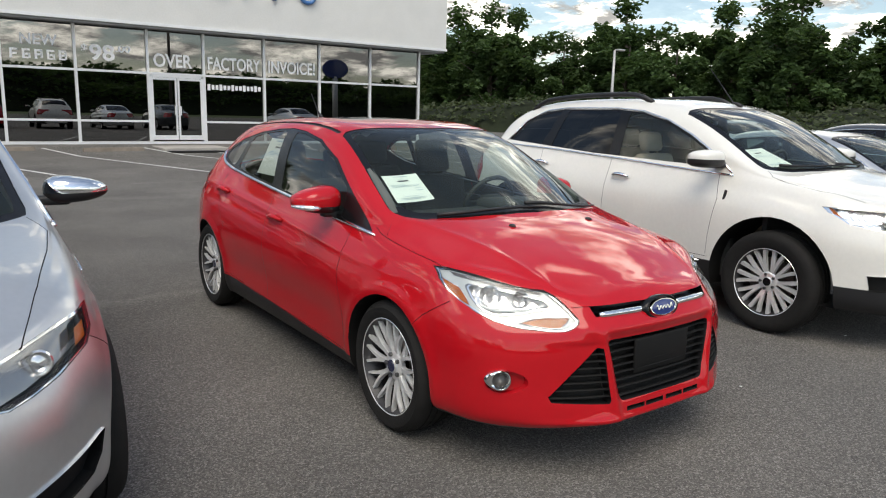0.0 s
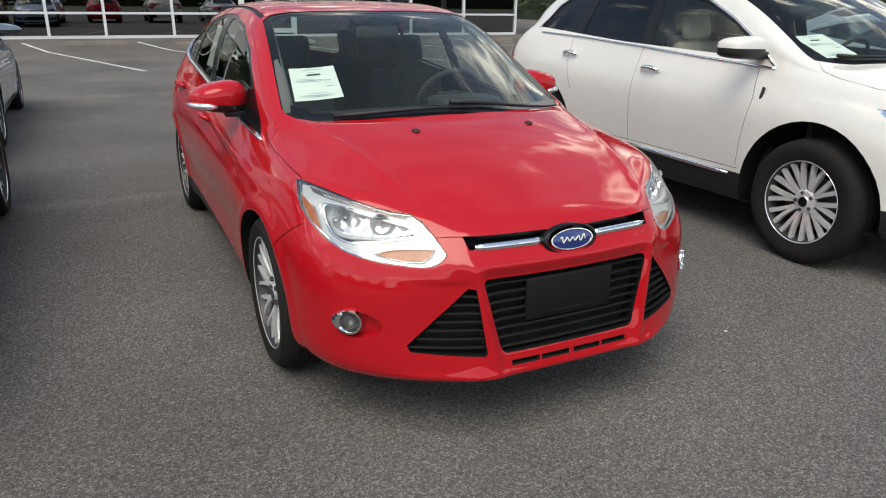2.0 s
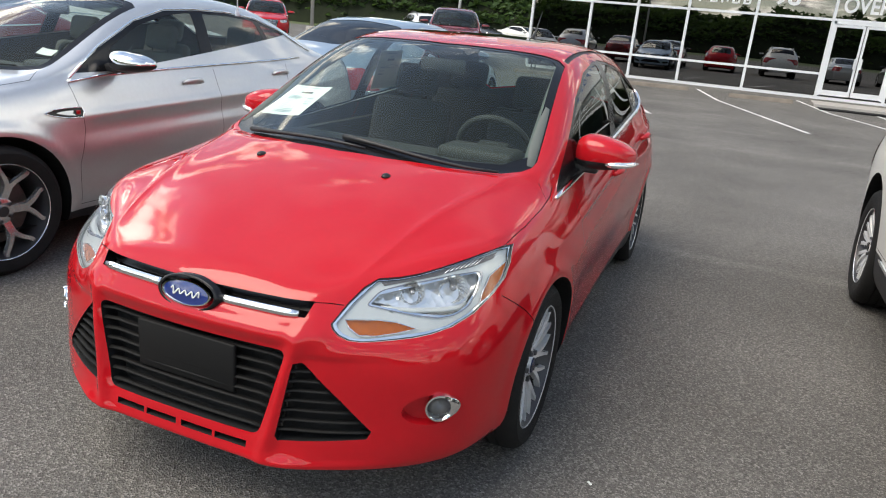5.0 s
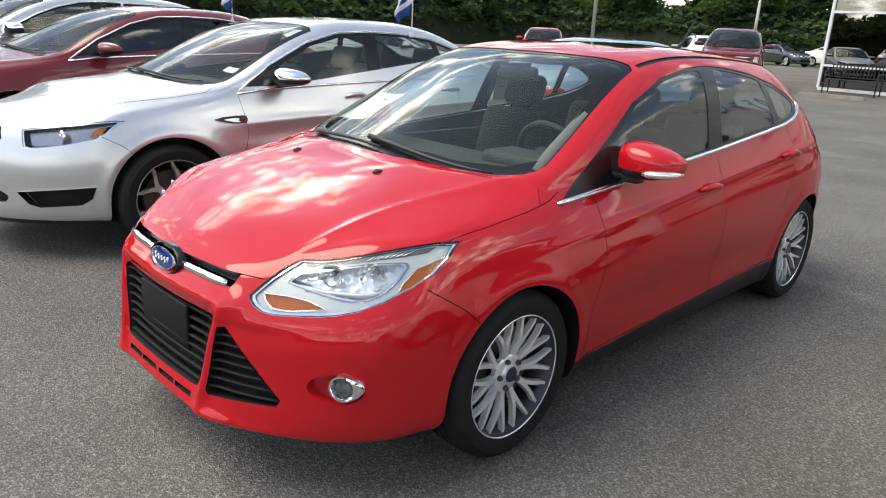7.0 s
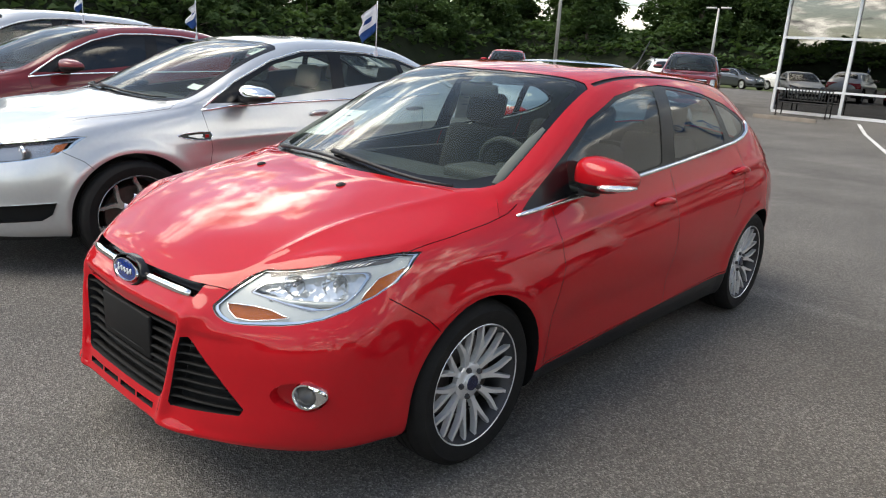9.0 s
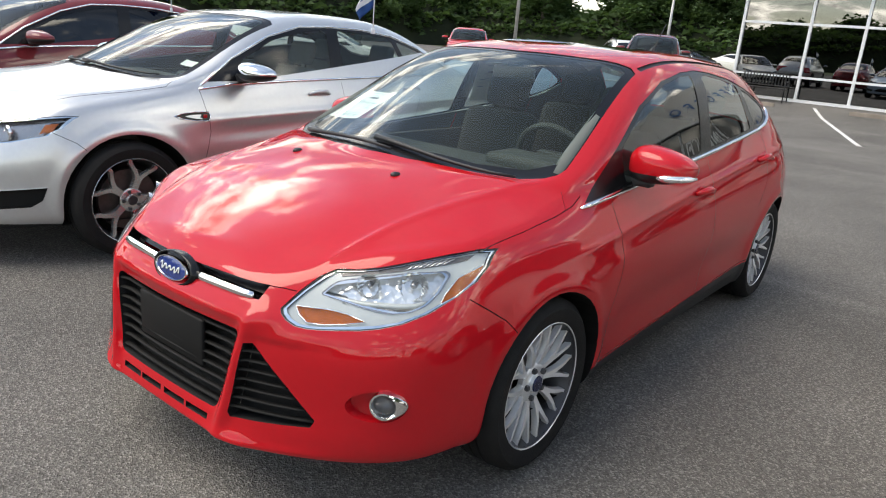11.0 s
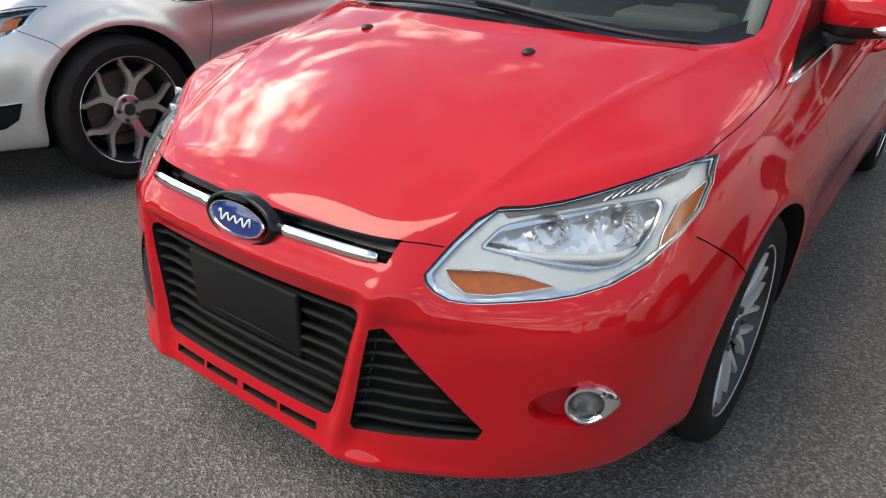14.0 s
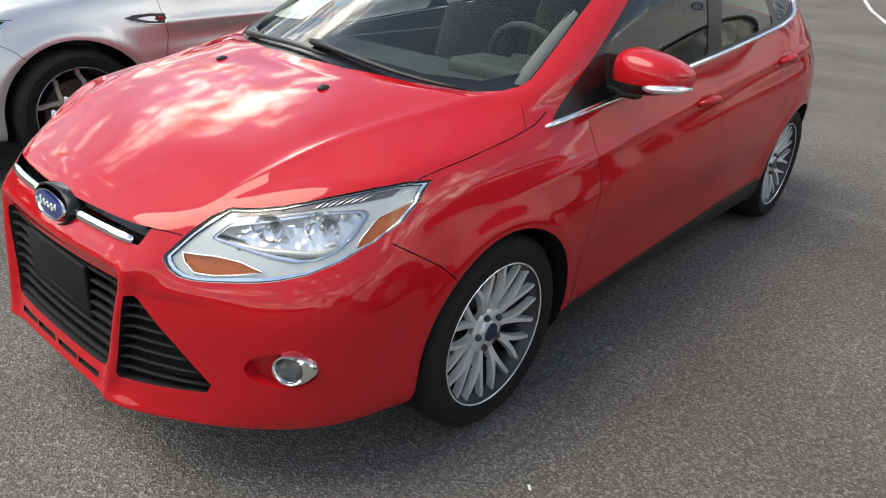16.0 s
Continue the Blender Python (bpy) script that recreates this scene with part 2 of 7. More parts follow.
facet_cells = facet_n.new("ShaderNodeTexVoronoi")
facet_cells.inputs["Scale"].default_value = 38
facet_l.new(facet_tc.outputs["Object"], facet_cells.inputs["Vector"])
facet_bump = facet_n.new("ShaderNodeBump")
facet_bump.inputs["Strength"].default_value, facet_bump.inputs["Distance"].default_value = 0.45, 0.010
facet_l.new(facet_cells.outputs["Distance"], facet_bump.inputs["Height"])
facet_l.new(facet_bump.outputs["Normal"], facet_n["Principled BSDF"].inputs["Normal"])
M_AMBER = material("amber_lens", (0.34, 0.085, 0.008), rough=0.12, coat=0.2, vary=0.35, scale=60)
M_REDLENS = material("red_lens", (0.35, 0.006, 0.008), rough=0.12, coat=1.0)
M_PAPER = material("paper", (0.78, 0.80, 0.76), rough=0.8, vary=0.03, scale=12)
M_INK = material("ink", (0.05, 0.05, 0.06), rough=0.7)
M_PALEINK = material("pale_ink", (0.42, 0.50, 0.55), rough=0.7)
G_SCREEN = pane("windscreen_glass", (0.80, 0.90, 0.85), ior=1.39, veil=0.013)
G_SIDE = pane("side_glass", (0.60, 0.66, 0.64), ior=1.75)
G_LIGHT = pane("light_side_glass", (0.70, 0.76, 0.73), ior=1.6, veil=0.015)
G_DARK = pane("privacy_glass", (0.06, 0.065, 0.07), ior=1.65)
G_LENS = pane("clear_lens", (0.93, 0.94, 0.94), ior=1.35)


# ---- mesh helpers ----
def finish(name, bm, mat, parent=None, label="", smooth=True, angle=None):
    me = bpy.data.meshes.new(name)
    bm.normal_update()
    bm.to_mesh(me)
    bm.free()
    for mm in (mat if isinstance(mat, (list, tuple)) else [mat]):
        me.materials.append(mm)
    if smooth:
        me.shade_smooth()
        if angle:
            me.set_sharp_from_angle(angle=radians(angle))
    ob = new(name, me)
    if parent is not None:
        ob.parent = parent
    if label:
        ob["label"] = label
    return ob


def part(name, bm, mat, parent, label="", smooth=True, angle=None):
    """One mesh under a thing or a part."""
    return finish(name, bm, mat, parent, label, smooth, angle)


def empty(name, m=None):
    ob = new(name)
    if m is not None:
        ob.matrix_world = m
    return ob


def box(bm, cx, cy, cz, sx, sy, sz, bevel=0.0, m=None, seg=2):
    r = bmesh.ops.create_cube(bm, size=1.0)
    vs = r["verts"]
    bmesh.ops.scale(bm, vec=(sx, sy, sz), verts=vs)
    bmesh.ops.translate(bm, vec=(cx, cy, cz), verts=vs)
    if m is not None:
        bmesh.ops.transform(bm, matrix=m, verts=vs)
    if bevel:
        es = list({e for v in vs for e in v.link_edges})
        bmesh.ops.bevel(bm, geom=es, offset=bevel, segments=seg, affect="EDGES", profile=0.5)
    return bm


def tube(bm, pts, radius, seg=8, closed=False, flat=1.0):
    """A tube along points; radius may be a number or one per point."""
    pts = [Vector(p) for p in pts]
    rings = []
    n = len(pts)
    for i, p in enumerate(pts):
        a = pts[(i - 1) % n] if (i or closed) else p
        b = pts[(i + 1) % n] if (i < n - 1 or closed) else p
        d = (b - a).normalized()
        up = Vector((0, 0, 1)) if abs(d.z) < 0.95 else Vector((1, 0, 0))
        s = d.cross(up).normalized()
        u = s.cross(d)
        r = radius[i] if isinstance(radius, (list, tuple)) else radius
        rings.append([bm.verts.new(p + r * (math.cos(2 * math.pi * k / seg) * s + flat * math.sin(2 * math.pi * k / seg) * u)) for k in range(seg)])
    for i in range(n if closed else n - 1):
        a, b = rings[i], rings[(i + 1) % n]
        for k in range(seg):
            bm.faces.new((a[k], a[(k + 1) % seg], b[(k + 1) % seg], b[k]))
    if not closed:
        bm.faces.new(rings[0][::-1])
        bm.faces.new(rings[-1])
    return bm


def lathe(bm, profile, seg=32, axis="x"):
    """Turns (offset along the axis, radius) pairs about the axis."""
    rings = []
    for o, r in profile:
        ring = []
        for k in range(seg):
            a = 2 * math.pi * k / seg
            c, s = r * math.cos(a), r * math.sin(a)
            ring.append(bm.verts.new((o, c, s) if axis == "x" else (c, o, s) if axis == "y" else (c, s, o)))
        rings.append(ring)
    for a, b in zip(rings, rings[1:]):
        for k in range(seg):
            bm.faces.new((a[k], a[(k + 1) % seg], b[(k + 1) % seg], b[k]))
    return bm


def spline(keys, t):
    """Smooth monotone-ish interpolation through (t, value) keys."""
    if t <= keys[0][0]:
        return keys[0][1]
    if t >= keys[-1][0]:
        return keys[-1][1]
    for i in range(len(keys) - 1):
        (a, va), (b, vb) = keys[i], keys[i + 1]
        if a <= t <= b:
            ma = (vb - keys[i - 1][1]) / (b - keys[i - 1][0]) if i else (vb - va) / (b - a)
            mb = (keys[i + 2][1] - va) / (keys[i + 2][0] - a) if i + 2 < len(keys) else (vb - va) / (b - a)
            h = b - a
            u = (t - a) / h
            return ((2 * u**3 - 3 * u * u + 1) * va + (u**3 - 2 * u * u + u) * h * ma + (-2 * u**3 + 3 * u * u) * vb + (u**3 - u * u) * h * mb)


# ---- car bodies: a smooth shell from a control cage, then openings and seams cut into it ----
ROWS = (0.0, 0.10, 0.33, 0.60, 0.80, 1.0)


def cage(spec):
    """The control points of one half: a belt that wraps the car and a lid over it."""
    plan, top = spec["plan"], spec["top"]
    K = len(plan)
    side = range(4, K - 4)
    pts, faces = {}, []

    def normal(k):
        a, b = plan[max(k - 1, 0)], plan[min(k + 1, K - 1)]
        tx, ty = b[0] - a[0], b[1] - a[1]
        if k in (0, K - 1):
            tx, ty = (1 if k == 0 else -1), 0
        n = math.hypot(tx, ty)
        return ty / n, -tx / n

    for k in range(K):
        zb = spline(spec["bottom"], k)
        nx, ny = normal(k)
        px, py = plan[k]
        tx, ty, tz = top[k]
        lip = spline(spec["lip"], k)
        sh = spline(spec["shoulder"], k)
        for r, fr in enumerate(ROWS):
            z = zb + (tz - zb) * fr
            if r <= 3:
                off = (-0.055 + lip * 0.5, -0.014 + lip, -0.004 + 0.4 * lip, 0.0)[r]
                x, y = px + nx * off, py + ny * off
            elif r == 4:
                x, y = px + (tx - px) * sh, py + (ty - py) * sh
            else:
                x, y = tx, ty
            if k in (0, K - 1):
                x = 0.0
            pts["b", k, r] = (x, y, z)
    for r in range(5):
        for k in range(K - 1):
            faces.append((("b", k, r), ("b", k + 1, r), ("b", k + 1, r + 1), ("b", k, r + 1)))
    m = len(side)
    lid = {}
    for i, k in enumerate(side):
        lid[i, 0] = ("b", k, 5)
        for j in range(1, 5):
            lid[i, j] = ("b", 4 - j, 5) if i == 0 else ("b", K - 5 + j, 5) if i == m - 1 else ("l", i, j)
    for i in range(1, m - 1):
        ex, ey, ez = top[side[i]]
        rx, ry, rz, cy, cz, bulge = spec["lid"][i - 1]
        pts["l", i, 1] = ((ex + rx) / 2 + bulge, (ey + ry) / 2, (ez + rz) / 2 + bulge * 0.4)
        pts["l", i, 2] = (rx, ry, rz)
        pts["l", i, 3] = (rx * 0.55, ry * 0.36 + cy * 0.64, rz * 0.26 + cz * 0.74)
        pts["l", i, 4] = (0, cy, cz)
    for i in range(m - 1):
        for j in range(4):
            faces.append((lid[i, j], lid[i + 1, j], lid[i + 1, j + 1], lid[i, j + 1]))
    return pts, faces


def smooth_shell(spec, level, shape=None):
    """The cage as a subdivision surface that passes near its points; returns quads as lists of points."""
    pts, faces = cage(spec)
    index, co = {}, []
    for key, p in pts.items():
        for s in (1, -1):
            if s < 0 and abs(p[0]) < 1e-6:
                index[key, s] = index[key, 1]
                continue
            index[key, s] = len(co)
            co.append((s * p[0], p[1], p[2]))
    quads = []
    for f in faces:
        quads.append([index[k, 1] for k in f])
        quads.append([index[k, -1] for k in f][::-1])
    target = np.array(co)
    ctrl = target.copy()
    me = bpy.data.meshes.new("shell")
    me.from_pydata(co, [], quads)
    # the line where bonnet meets windscreen stays crisp
    crease = me.attributes.new("crease_edge", "FLOAT", "EDGE")
    line = {}
    for i, hard in spec.get("crease", ((4, 0.75),)):
        for s in (1, -1):
            for j in (2, 3):
                line[frozenset((index[("l", i, j), s], index[("l", i, j + 1), s]))] = hard
    for e in me.edges:
        if frozenset(e.vertices) in line:
            crease.data[e.index].value = line[frozenset(e.vertices)]
    ob = new("shell", me)
    mod = ob.modifiers.new("smooth", "SUBSURF")
    mod.levels = mod.render_levels = level
    for _ in range(2):
        dg = bpy.context.evaluated_depsgraph_get()
        ev = ob.evaluated_get(dg).to_mesh()
        lim = np.array([v.co for v in ev.vertices[:len(co)]])
        ctrl += 0.85 * (target - lim)
        me.vertices.foreach_set("co", ctrl.ravel())
        me.update()
    dg = bpy.context.evaluated_depsgraph_get()
    ev = ob.evaluated_get(dg).to_mesh()
    vs = [shape(v.co.copy()) if shape else v.co.copy() for v in ev.vertices]
    out = [[vs[i] for i in p.vertices] for p in ev.polygons]
    bpy.data.objects.remove(ob)
    bpy.data.meshes.remove(me)
    return out


def soup_mesh(polys, flip=False):
    bm = bmesh.new()
    cache = {}

    def vert(p):
        key = (round(p.x, 5), round(p.y, 5), round(p.z, 5))
        if key not in cache:
            cache[key] = bm.verts.new(p)
        return cache[key]

    for poly in polys:
        vs = []
        for p in poly:
            v = vert(p)
            if not vs or vs[-1] is not v:
                vs.append(v)
        if len(vs) > 1 and vs[0] is vs[-1]:
            vs.pop()
        if len(set(vs)) >= 3 and len(set(vs)) == len(vs):
            try:
                bm.faces.new(vs[::-1] if flip else vs)
            except ValueError:
                pass
    return bm


UV = {"x": (1, 2), "y": (0, 2), "z": (0, 1)}


def cut(polys, outline, axis, keep):
    """Cuts a convex outline, seen along an axis, out of those faces that keep(centre) picks. Returns the rest and the piece."""
    a, b = UV[axis]
    n = len(outline)
    area = sum(outline[i][0] * outline[(i + 1) % n][1] - outline[(i + 1) % n][0] * outline[i][1] for i in range(n))
    ring = outline if area > 0 else outline[::-1]
    planes = []
    for i in range(n):
        (x0, y0), (x1, y1) = ring[i], ring[(i + 1) % n]
        nx, ny = y1 - y0, x0 - x1
        l = math.hypot(nx, ny)
        if l > 1e-9:
            planes.append((nx / l, ny / l, (nx * x0 + ny * y0) / l))
    lo = (min(p[0] for p in ring), min(p[1] for p in ring))
    hi = (max(p[0] for p in ring), max(p[1] for p in ring))
    rest, piece = [], []
    for poly in polys:
        us, ws = [p[a] for p in poly], [p[b] for p in poly]
        if max(us) < lo[0] or min(us) > hi[0] or max(ws) < lo[1] or min(ws) > hi[1] or not keep(sum(poly, Vector()) / len(poly)):
            rest.append(poly)
            continue
        inside, outs = poly, []
        for nx, ny, d in planes:
            dist = [nx * p[a] + ny * p[b] - d for p in inside]
            if max(dist) <= 1e-7:
                continue
            if min(dist) >= -1e-7:
                outs.append(inside)
                inside = None
                break
            pin, pout = [], []
            m = len(inside)
            for i in range(m):
                p, q, dp, dq = inside[i], inside[(i + 1) % m], dist[i], dist[(i + 1) % m]
                (pin if dp <= 0 else pout).append(p)
                if (dp <= 0) != (dq <= 0):
                    c = p.lerp(q, dp / (dp - dq))
                    pin.append(c)
                    pout.append(c)
            outs.append(pout)
            inside = pin
        if inside is None:
            rest.append(poly)
        else:
            rest.extend(o for o in outs if len(o) >= 3)
            if len(inside) >= 3:
                piece.append(inside)
    return rest, piece


def seam(polys, line, axis, keep, width=0.005):
    """Cuts a narrow gap along a line; returns the rest and the strip, which is set in later."""
    strip = []
    for (x0, y0), (x1, y1) in zip(line, line[1:]):
        l = math.hypot(x1 - x0, y1 - y0)
        nx, ny = -(y1 - y0) / l * width / 2, (x1 - x0) / l * width / 2
        ex, ey = (x1 - x0) / l * width * 0.45, (y1 - y0) / l * width * 0.45
        polys, p = cut(polys, [(x0 + nx - ex, y0 + ny - ey), (x1 + nx + ex, y1 + ny + ey), (x1 - nx + ex, y1 - ny + ey), (x0 - nx - ex, y0 - ny - ey)], axis, keep)
        strip += p
    return polys, strip


def shifted(polys, d, away=None):
    """Faces moved by d along a direction, or along their own normals."""
    if away is not None:
        return [[p + Vector(away) * d for p in poly] for poly in polys]
    bm = soup_mesh(polys)
    bm.normal_update()
    for v in bm.verts:
        v.co += v.normal * d
    out = [[v.co.copy() for v in f.verts] for f in bm.faces]
    bm.free()
    return out


def rim(polys, offset):
    """The walls that run inwards from a piece's outline."""
    bm = soup_mesh(polys)
    edges = [e for e in bm.edges if len(e.link_faces) == 1]
    walls = []
    o = Vector(offset)
    for e in edges:
        f = e.link_faces[0]
        l = [x for x in f.loops if x.edge is e][0]
        p, q = l.vert.co.copy(), l.link_loop_next.vert.co.copy()
        walls.append([q, p, p + o, q + o])
    bm.free()
    return walls


def mirror(polys):
    return [[Vector((-p.x, p.y, p.z)) for p in poly[::-1]] for poly in polys]


def rounded(points, radius, seg=4):
    """A convex outline with its corners rounded."""
    out, n = [], len(points)
    for i in range(n):
        p, a, b = Vector(points[i]), Vector(points[i - 1]), Vector(points[(i + 1) % n])
        da, db = (a - p), (b - p)
        r = min(radius, da.length * 0.45, db.length * 0.45)
        s, e = p + da.normalized() * r, p + db.normalized() * r
        for k in range(seg + 1):
            t = k / seg
            q = s.lerp(p, t).lerp(p.lerp(e, t), t)
            out.append((q.x, q.y))
    return out


def inset(points, d):
    """A convex outline drawn in by d."""
    n = len(points)
    c = Vector((sum(p[0] for p in points) / n, sum(p[1] for p in points) / n))
    out = []
    for p in points:
        v = Vector(p) - c
        out.append(tuple(c + v * max(0.05, 1 - d / max(v.length, 1e-6))))
    return out


class Surface:
    """Finds places on a shell along an axis."""

    def __init__(self, polys):
        from mathutils.bvhtree import BVHTree
        bm = soup_mesh(polys)
        bmesh.ops.triangulate(bm, faces=bm.faces[:])
        bm.normal_update()
        self.tree = BVHTree.FromBMesh(bm)
        bm.free()

    def at(self, axis, u, w, sign=1, lift=0.0):
        far = 20.0
        if axis == "x":
            o, d = Vector((sign * far, u, w)), Vector((-sign, 0, 0))
        elif axis == "y":
            o, d = Vector((u, sign * far, w)), Vector((0, -sign, 0))
        else:
            o, d = Vector((u, w, far)), Vector((0, 0, -1))
        p, n, _, _ = self.tree.ray_cast(o, d)
        if p is None:
            p, n, _, _ = self.tree.find_nearest(o + d * far)
        if n.dot(d) > 0:
            n = -n
        return p + n * lift, n


def wheel(parent, name, x, y, radius, width, rim_r, spokes, mat=None, twin=True, spoke_w=0.02, nuts=5, cap=None, fork=False):
    """A road wheel whose outer face looks along the sign of x."""
    s = 1 if x > 0 else -1
    hub = empty(name)
    hub.parent = parent
    hub.location = (x, y, radius)
    hub.rotation_euler = (0, 0, 0 if s > 0 else math.pi)
    w = width / 2
    bm = bmesh.new()
    prof = [(-w * 0.8, rim_r - 0.01), (-w, rim_r + 0.02), (-w * 1.03, (radius + rim_r) / 2), (-w * 0.94, radius - 0.02), (-w * 0.8, radius - 0.006),
            (-w * 0.42, radius), (-w * 0.40, radius - 0.008), (-w * 0.34, radius - 0.008), (-w * 0.32, radius), (-w * 0.05, radius), (-w * 0.03, radius - 0.008),
            (w * 0.03, radius - 0.008), (w * 0.05, radius), (w * 0.32, radius), (w * 0.34, radius - 0.008), (w * 0.40, radius - 0.008), (w * 0.42, radius),
            (w * 0.8, radius - 0.006), (w * 0.94, radius - 0.02), (w * 1.03, (radius + rim_r) / 2 + 0.01), (w * 1.01, (radius + rim_r) / 2 - 0.005), (w * 0.99, rim_r + 0.012), (w * 0.86, rim_r - 0.008)]
    lathe(bm, prof, 56)
    part("tyre", bm, M_RUBBER, hub, "black rubber road tyre", angle=40)
    bm = bmesh.new()
    lathe(bm, [(w * 0.93, rim_r + 0.001), (w * 0.945, rim_r - 0.001), (w * 0.92, rim_r - 0.0045)], 56)
    part("rim", bm, mat or M_ALLOY, hub, "silver alloy wheel rim", angle=50)
    # barrel darker than the rim: shade between the spokes is put into its colour
    bm = bmesh.new()
    lathe(bm, [(w * 0.92, rim_r - 0.0045), (w * 0.6, rim_r - 0.020), (w * 0.2, rim_r - 0.03), (-w * 0.9, rim_r - 0.03)], 40)
    part("barrel", bm, M_ALLOYDARK, hub, "dark inner barrel of the wheel")
    bm = bmesh.new()
    r0, r1 = 0.052, rim_r - 0.007
    face = w * 0.80
    for k in range(spokes):
        a = 2 * math.pi * k / spokes
        for side in ((-1, 1) if twin else (0,)):
            spread = side * math.pi / spokes * 0.52
            a0, a1 = a + spread * 0.35, a + spread
            steps = 9 if fork else 5
            prev = None
            for q in range(steps + 1):
                t = q / steps
                ang = a0 + (a1 - a0) * t
                if fork:
                    ang = a + side * math.pi / spokes * 0.56 * max(0.10, min(1, (t - fork[0]) / fork[1]))
                r = r0 + (r1 - r0) * t
                off = face - 0.030 * (1 - t) ** 2
                hw = spoke_w * ((1.25 - 0.55 * t) if fork else (0.62 + 0.30 * t))
                c, n = Vector((0, math.cos(ang), math.sin(ang))), Vector((0, -math.sin(ang), math.cos(ang)))
                o = Vector((off, 0, 0))
                ring = [bm.verts.new(c * r + o + n * hw * 0.75), bm.verts.new(c * r + o - n * hw * 0.75), bm.verts.new(c * r + o - n * hw - Vector((0.022, 0, 0))), bm.verts.new(c * r + o + n * hw - Vector((0.022, 0, 0)))]
                if prev:
                    for e in range(4):
                        bm.faces.new((prev[e], prev[(e + 1) % 4], ring[(e + 1) % 4], ring[e]))
                prev = ring
    bmesh.ops.recalc_face_normals(bm, faces=bm.faces[:])
    part("spokes", bm, mat or M_ALLOY, hub, "bright alloy wheel spokes", angle=35)
    bm = bmesh.new()
    lathe(bm, [(face - 0.05, 0.070), (face - 0.028, 0.074), (face - 0.022, 0.066), (face - 0.022, 0.034), (face - 0.010, 0.033), (face - 0.010, 0.0305)], 28)
    part("hub", bm, mat or M_ALLOY, hub, angle=40)
    bm = bmesh.new()
    lathe(bm, [(face - 0.013, 0.031), (face - 0.006, 0.028), (face - 0.004, 0.0005)], 24)
    part("centre_cap", bm, cap or M_CAP, hub, "round centre cap", angle=60)
    for k in range(nuts):
        a = 2 * math.pi * (k + 0.5) / nuts
        bm = bmesh.new()
        lathe(bm, [(face - 0.04, 0.011), (face - 0.012, 0.011), (face - 0.008, 0.008), (face - 0.008, 0.0005)], 6)
        bmesh.ops.translate(bm, vec=(0, 0.055 * math.cos(a), 0.055 * math.sin(a)), verts=bm.verts[:])
        part("wheel_nut", bm, M_ALLOYDARK, hub, smooth=False)
    bm = bmesh.new()
    lathe(bm, [(face - 0.075, 0.06), (face - 0.07, rim_r * 0.70), (face - 0.09, rim_r * 0.72), (face - 0.09, 0.05)], 40)
    part("brake_disc", bm, M_BRAKE, hub, "steel brake disc", angle=40)
    bm = bmesh.new()
    lathe(bm, [(-w * 0.5, rim_r - 0.03), (-w * 0.5, 0.001)], 32)
    part("wheel_shade_back", bm, M_VOID, hub)
    return hub


def split_cut(polys, outline, at, s, axis, keep):
    """Cuts an outline that bends in here and there, as upright convex slices between the places x = at."""
    piece = []
    bounds = [min(x for x, _ in outline) - 0.01, *at, max(x for x, _ in outline) + 0.01]
    for lo, hi in zip(bounds, bounds[1:]):
        ring = outline
        for edge, sign in ((lo, 1), (hi, -1)):
            kept, n = [], len(ring)
            for i in range(n):
                (x0, z0), (x1, z1) = ring[i], ring[(i + 1) % n]
                d0, d1 = (x0 - edge) * sign, (x1 - edge) * sign
                if d0 >= 0:
                    kept.append((x0, z0))
                if (d0 > 0 > d1) or (d0 < 0 < d1):
                    kept.append((edge, z0 + (z1 - z0) * d0 / (d0 - d1)))
            ring = kept
        polys, p = cut(polys, [(s * x, z) for x, z in ring], axis, keep)
        piece += p
    return polys, piece


def mirror_pod(s, centre, width, depth, height, split, round_=0.72, taper=0.24):
    """A door mirror's housing, tall at the door and pointed outwards; returns its cap and its lower part."""
    bm = bmesh.new()
    bmesh.ops.create_uvsphere(bm, u_segments=32, v_segments=20, radius=1)

    def boxy(a, e):
        return math.copysign(abs(a) ** e, a)

    for v in bm.verts:
        x, y, z = v.co
        bx, by, bz = boxy(x, round_), boxy(y, 0.8), boxy(z, round_)
        tall = 0.90 - taper * bx - 0.10 * bx * bx
        v.co = (s * bx * width / 2, max(-1, min(0.42, by)) * depth / 2 + 0.16 * depth * max(0, bx) ** 2, bz * height / 2 * tall * (1.0 if z > 0 else 0.92) - 0.02 * height * bx)
    if s < 0:
        bmesh.ops.reverse_faces(bm, faces=bm.faces[:])
    bmesh.ops.translate(bm, vec=centre, verts=bm.verts[:])
    polys = [[v.co.copy() for v in f.verts] for f in bm.faces]
    bm.free()
    cx, cy, cz = centre
    lo, hi = cz - 0.4, cz + split
    return cut(polys, [(cx - 0.5, lo), (cx + 0.5, lo), (cx + 0.5, hi + 0.01 * s), (cx - 0.5, hi - 0.01 * s)], "y", lambda c: True)


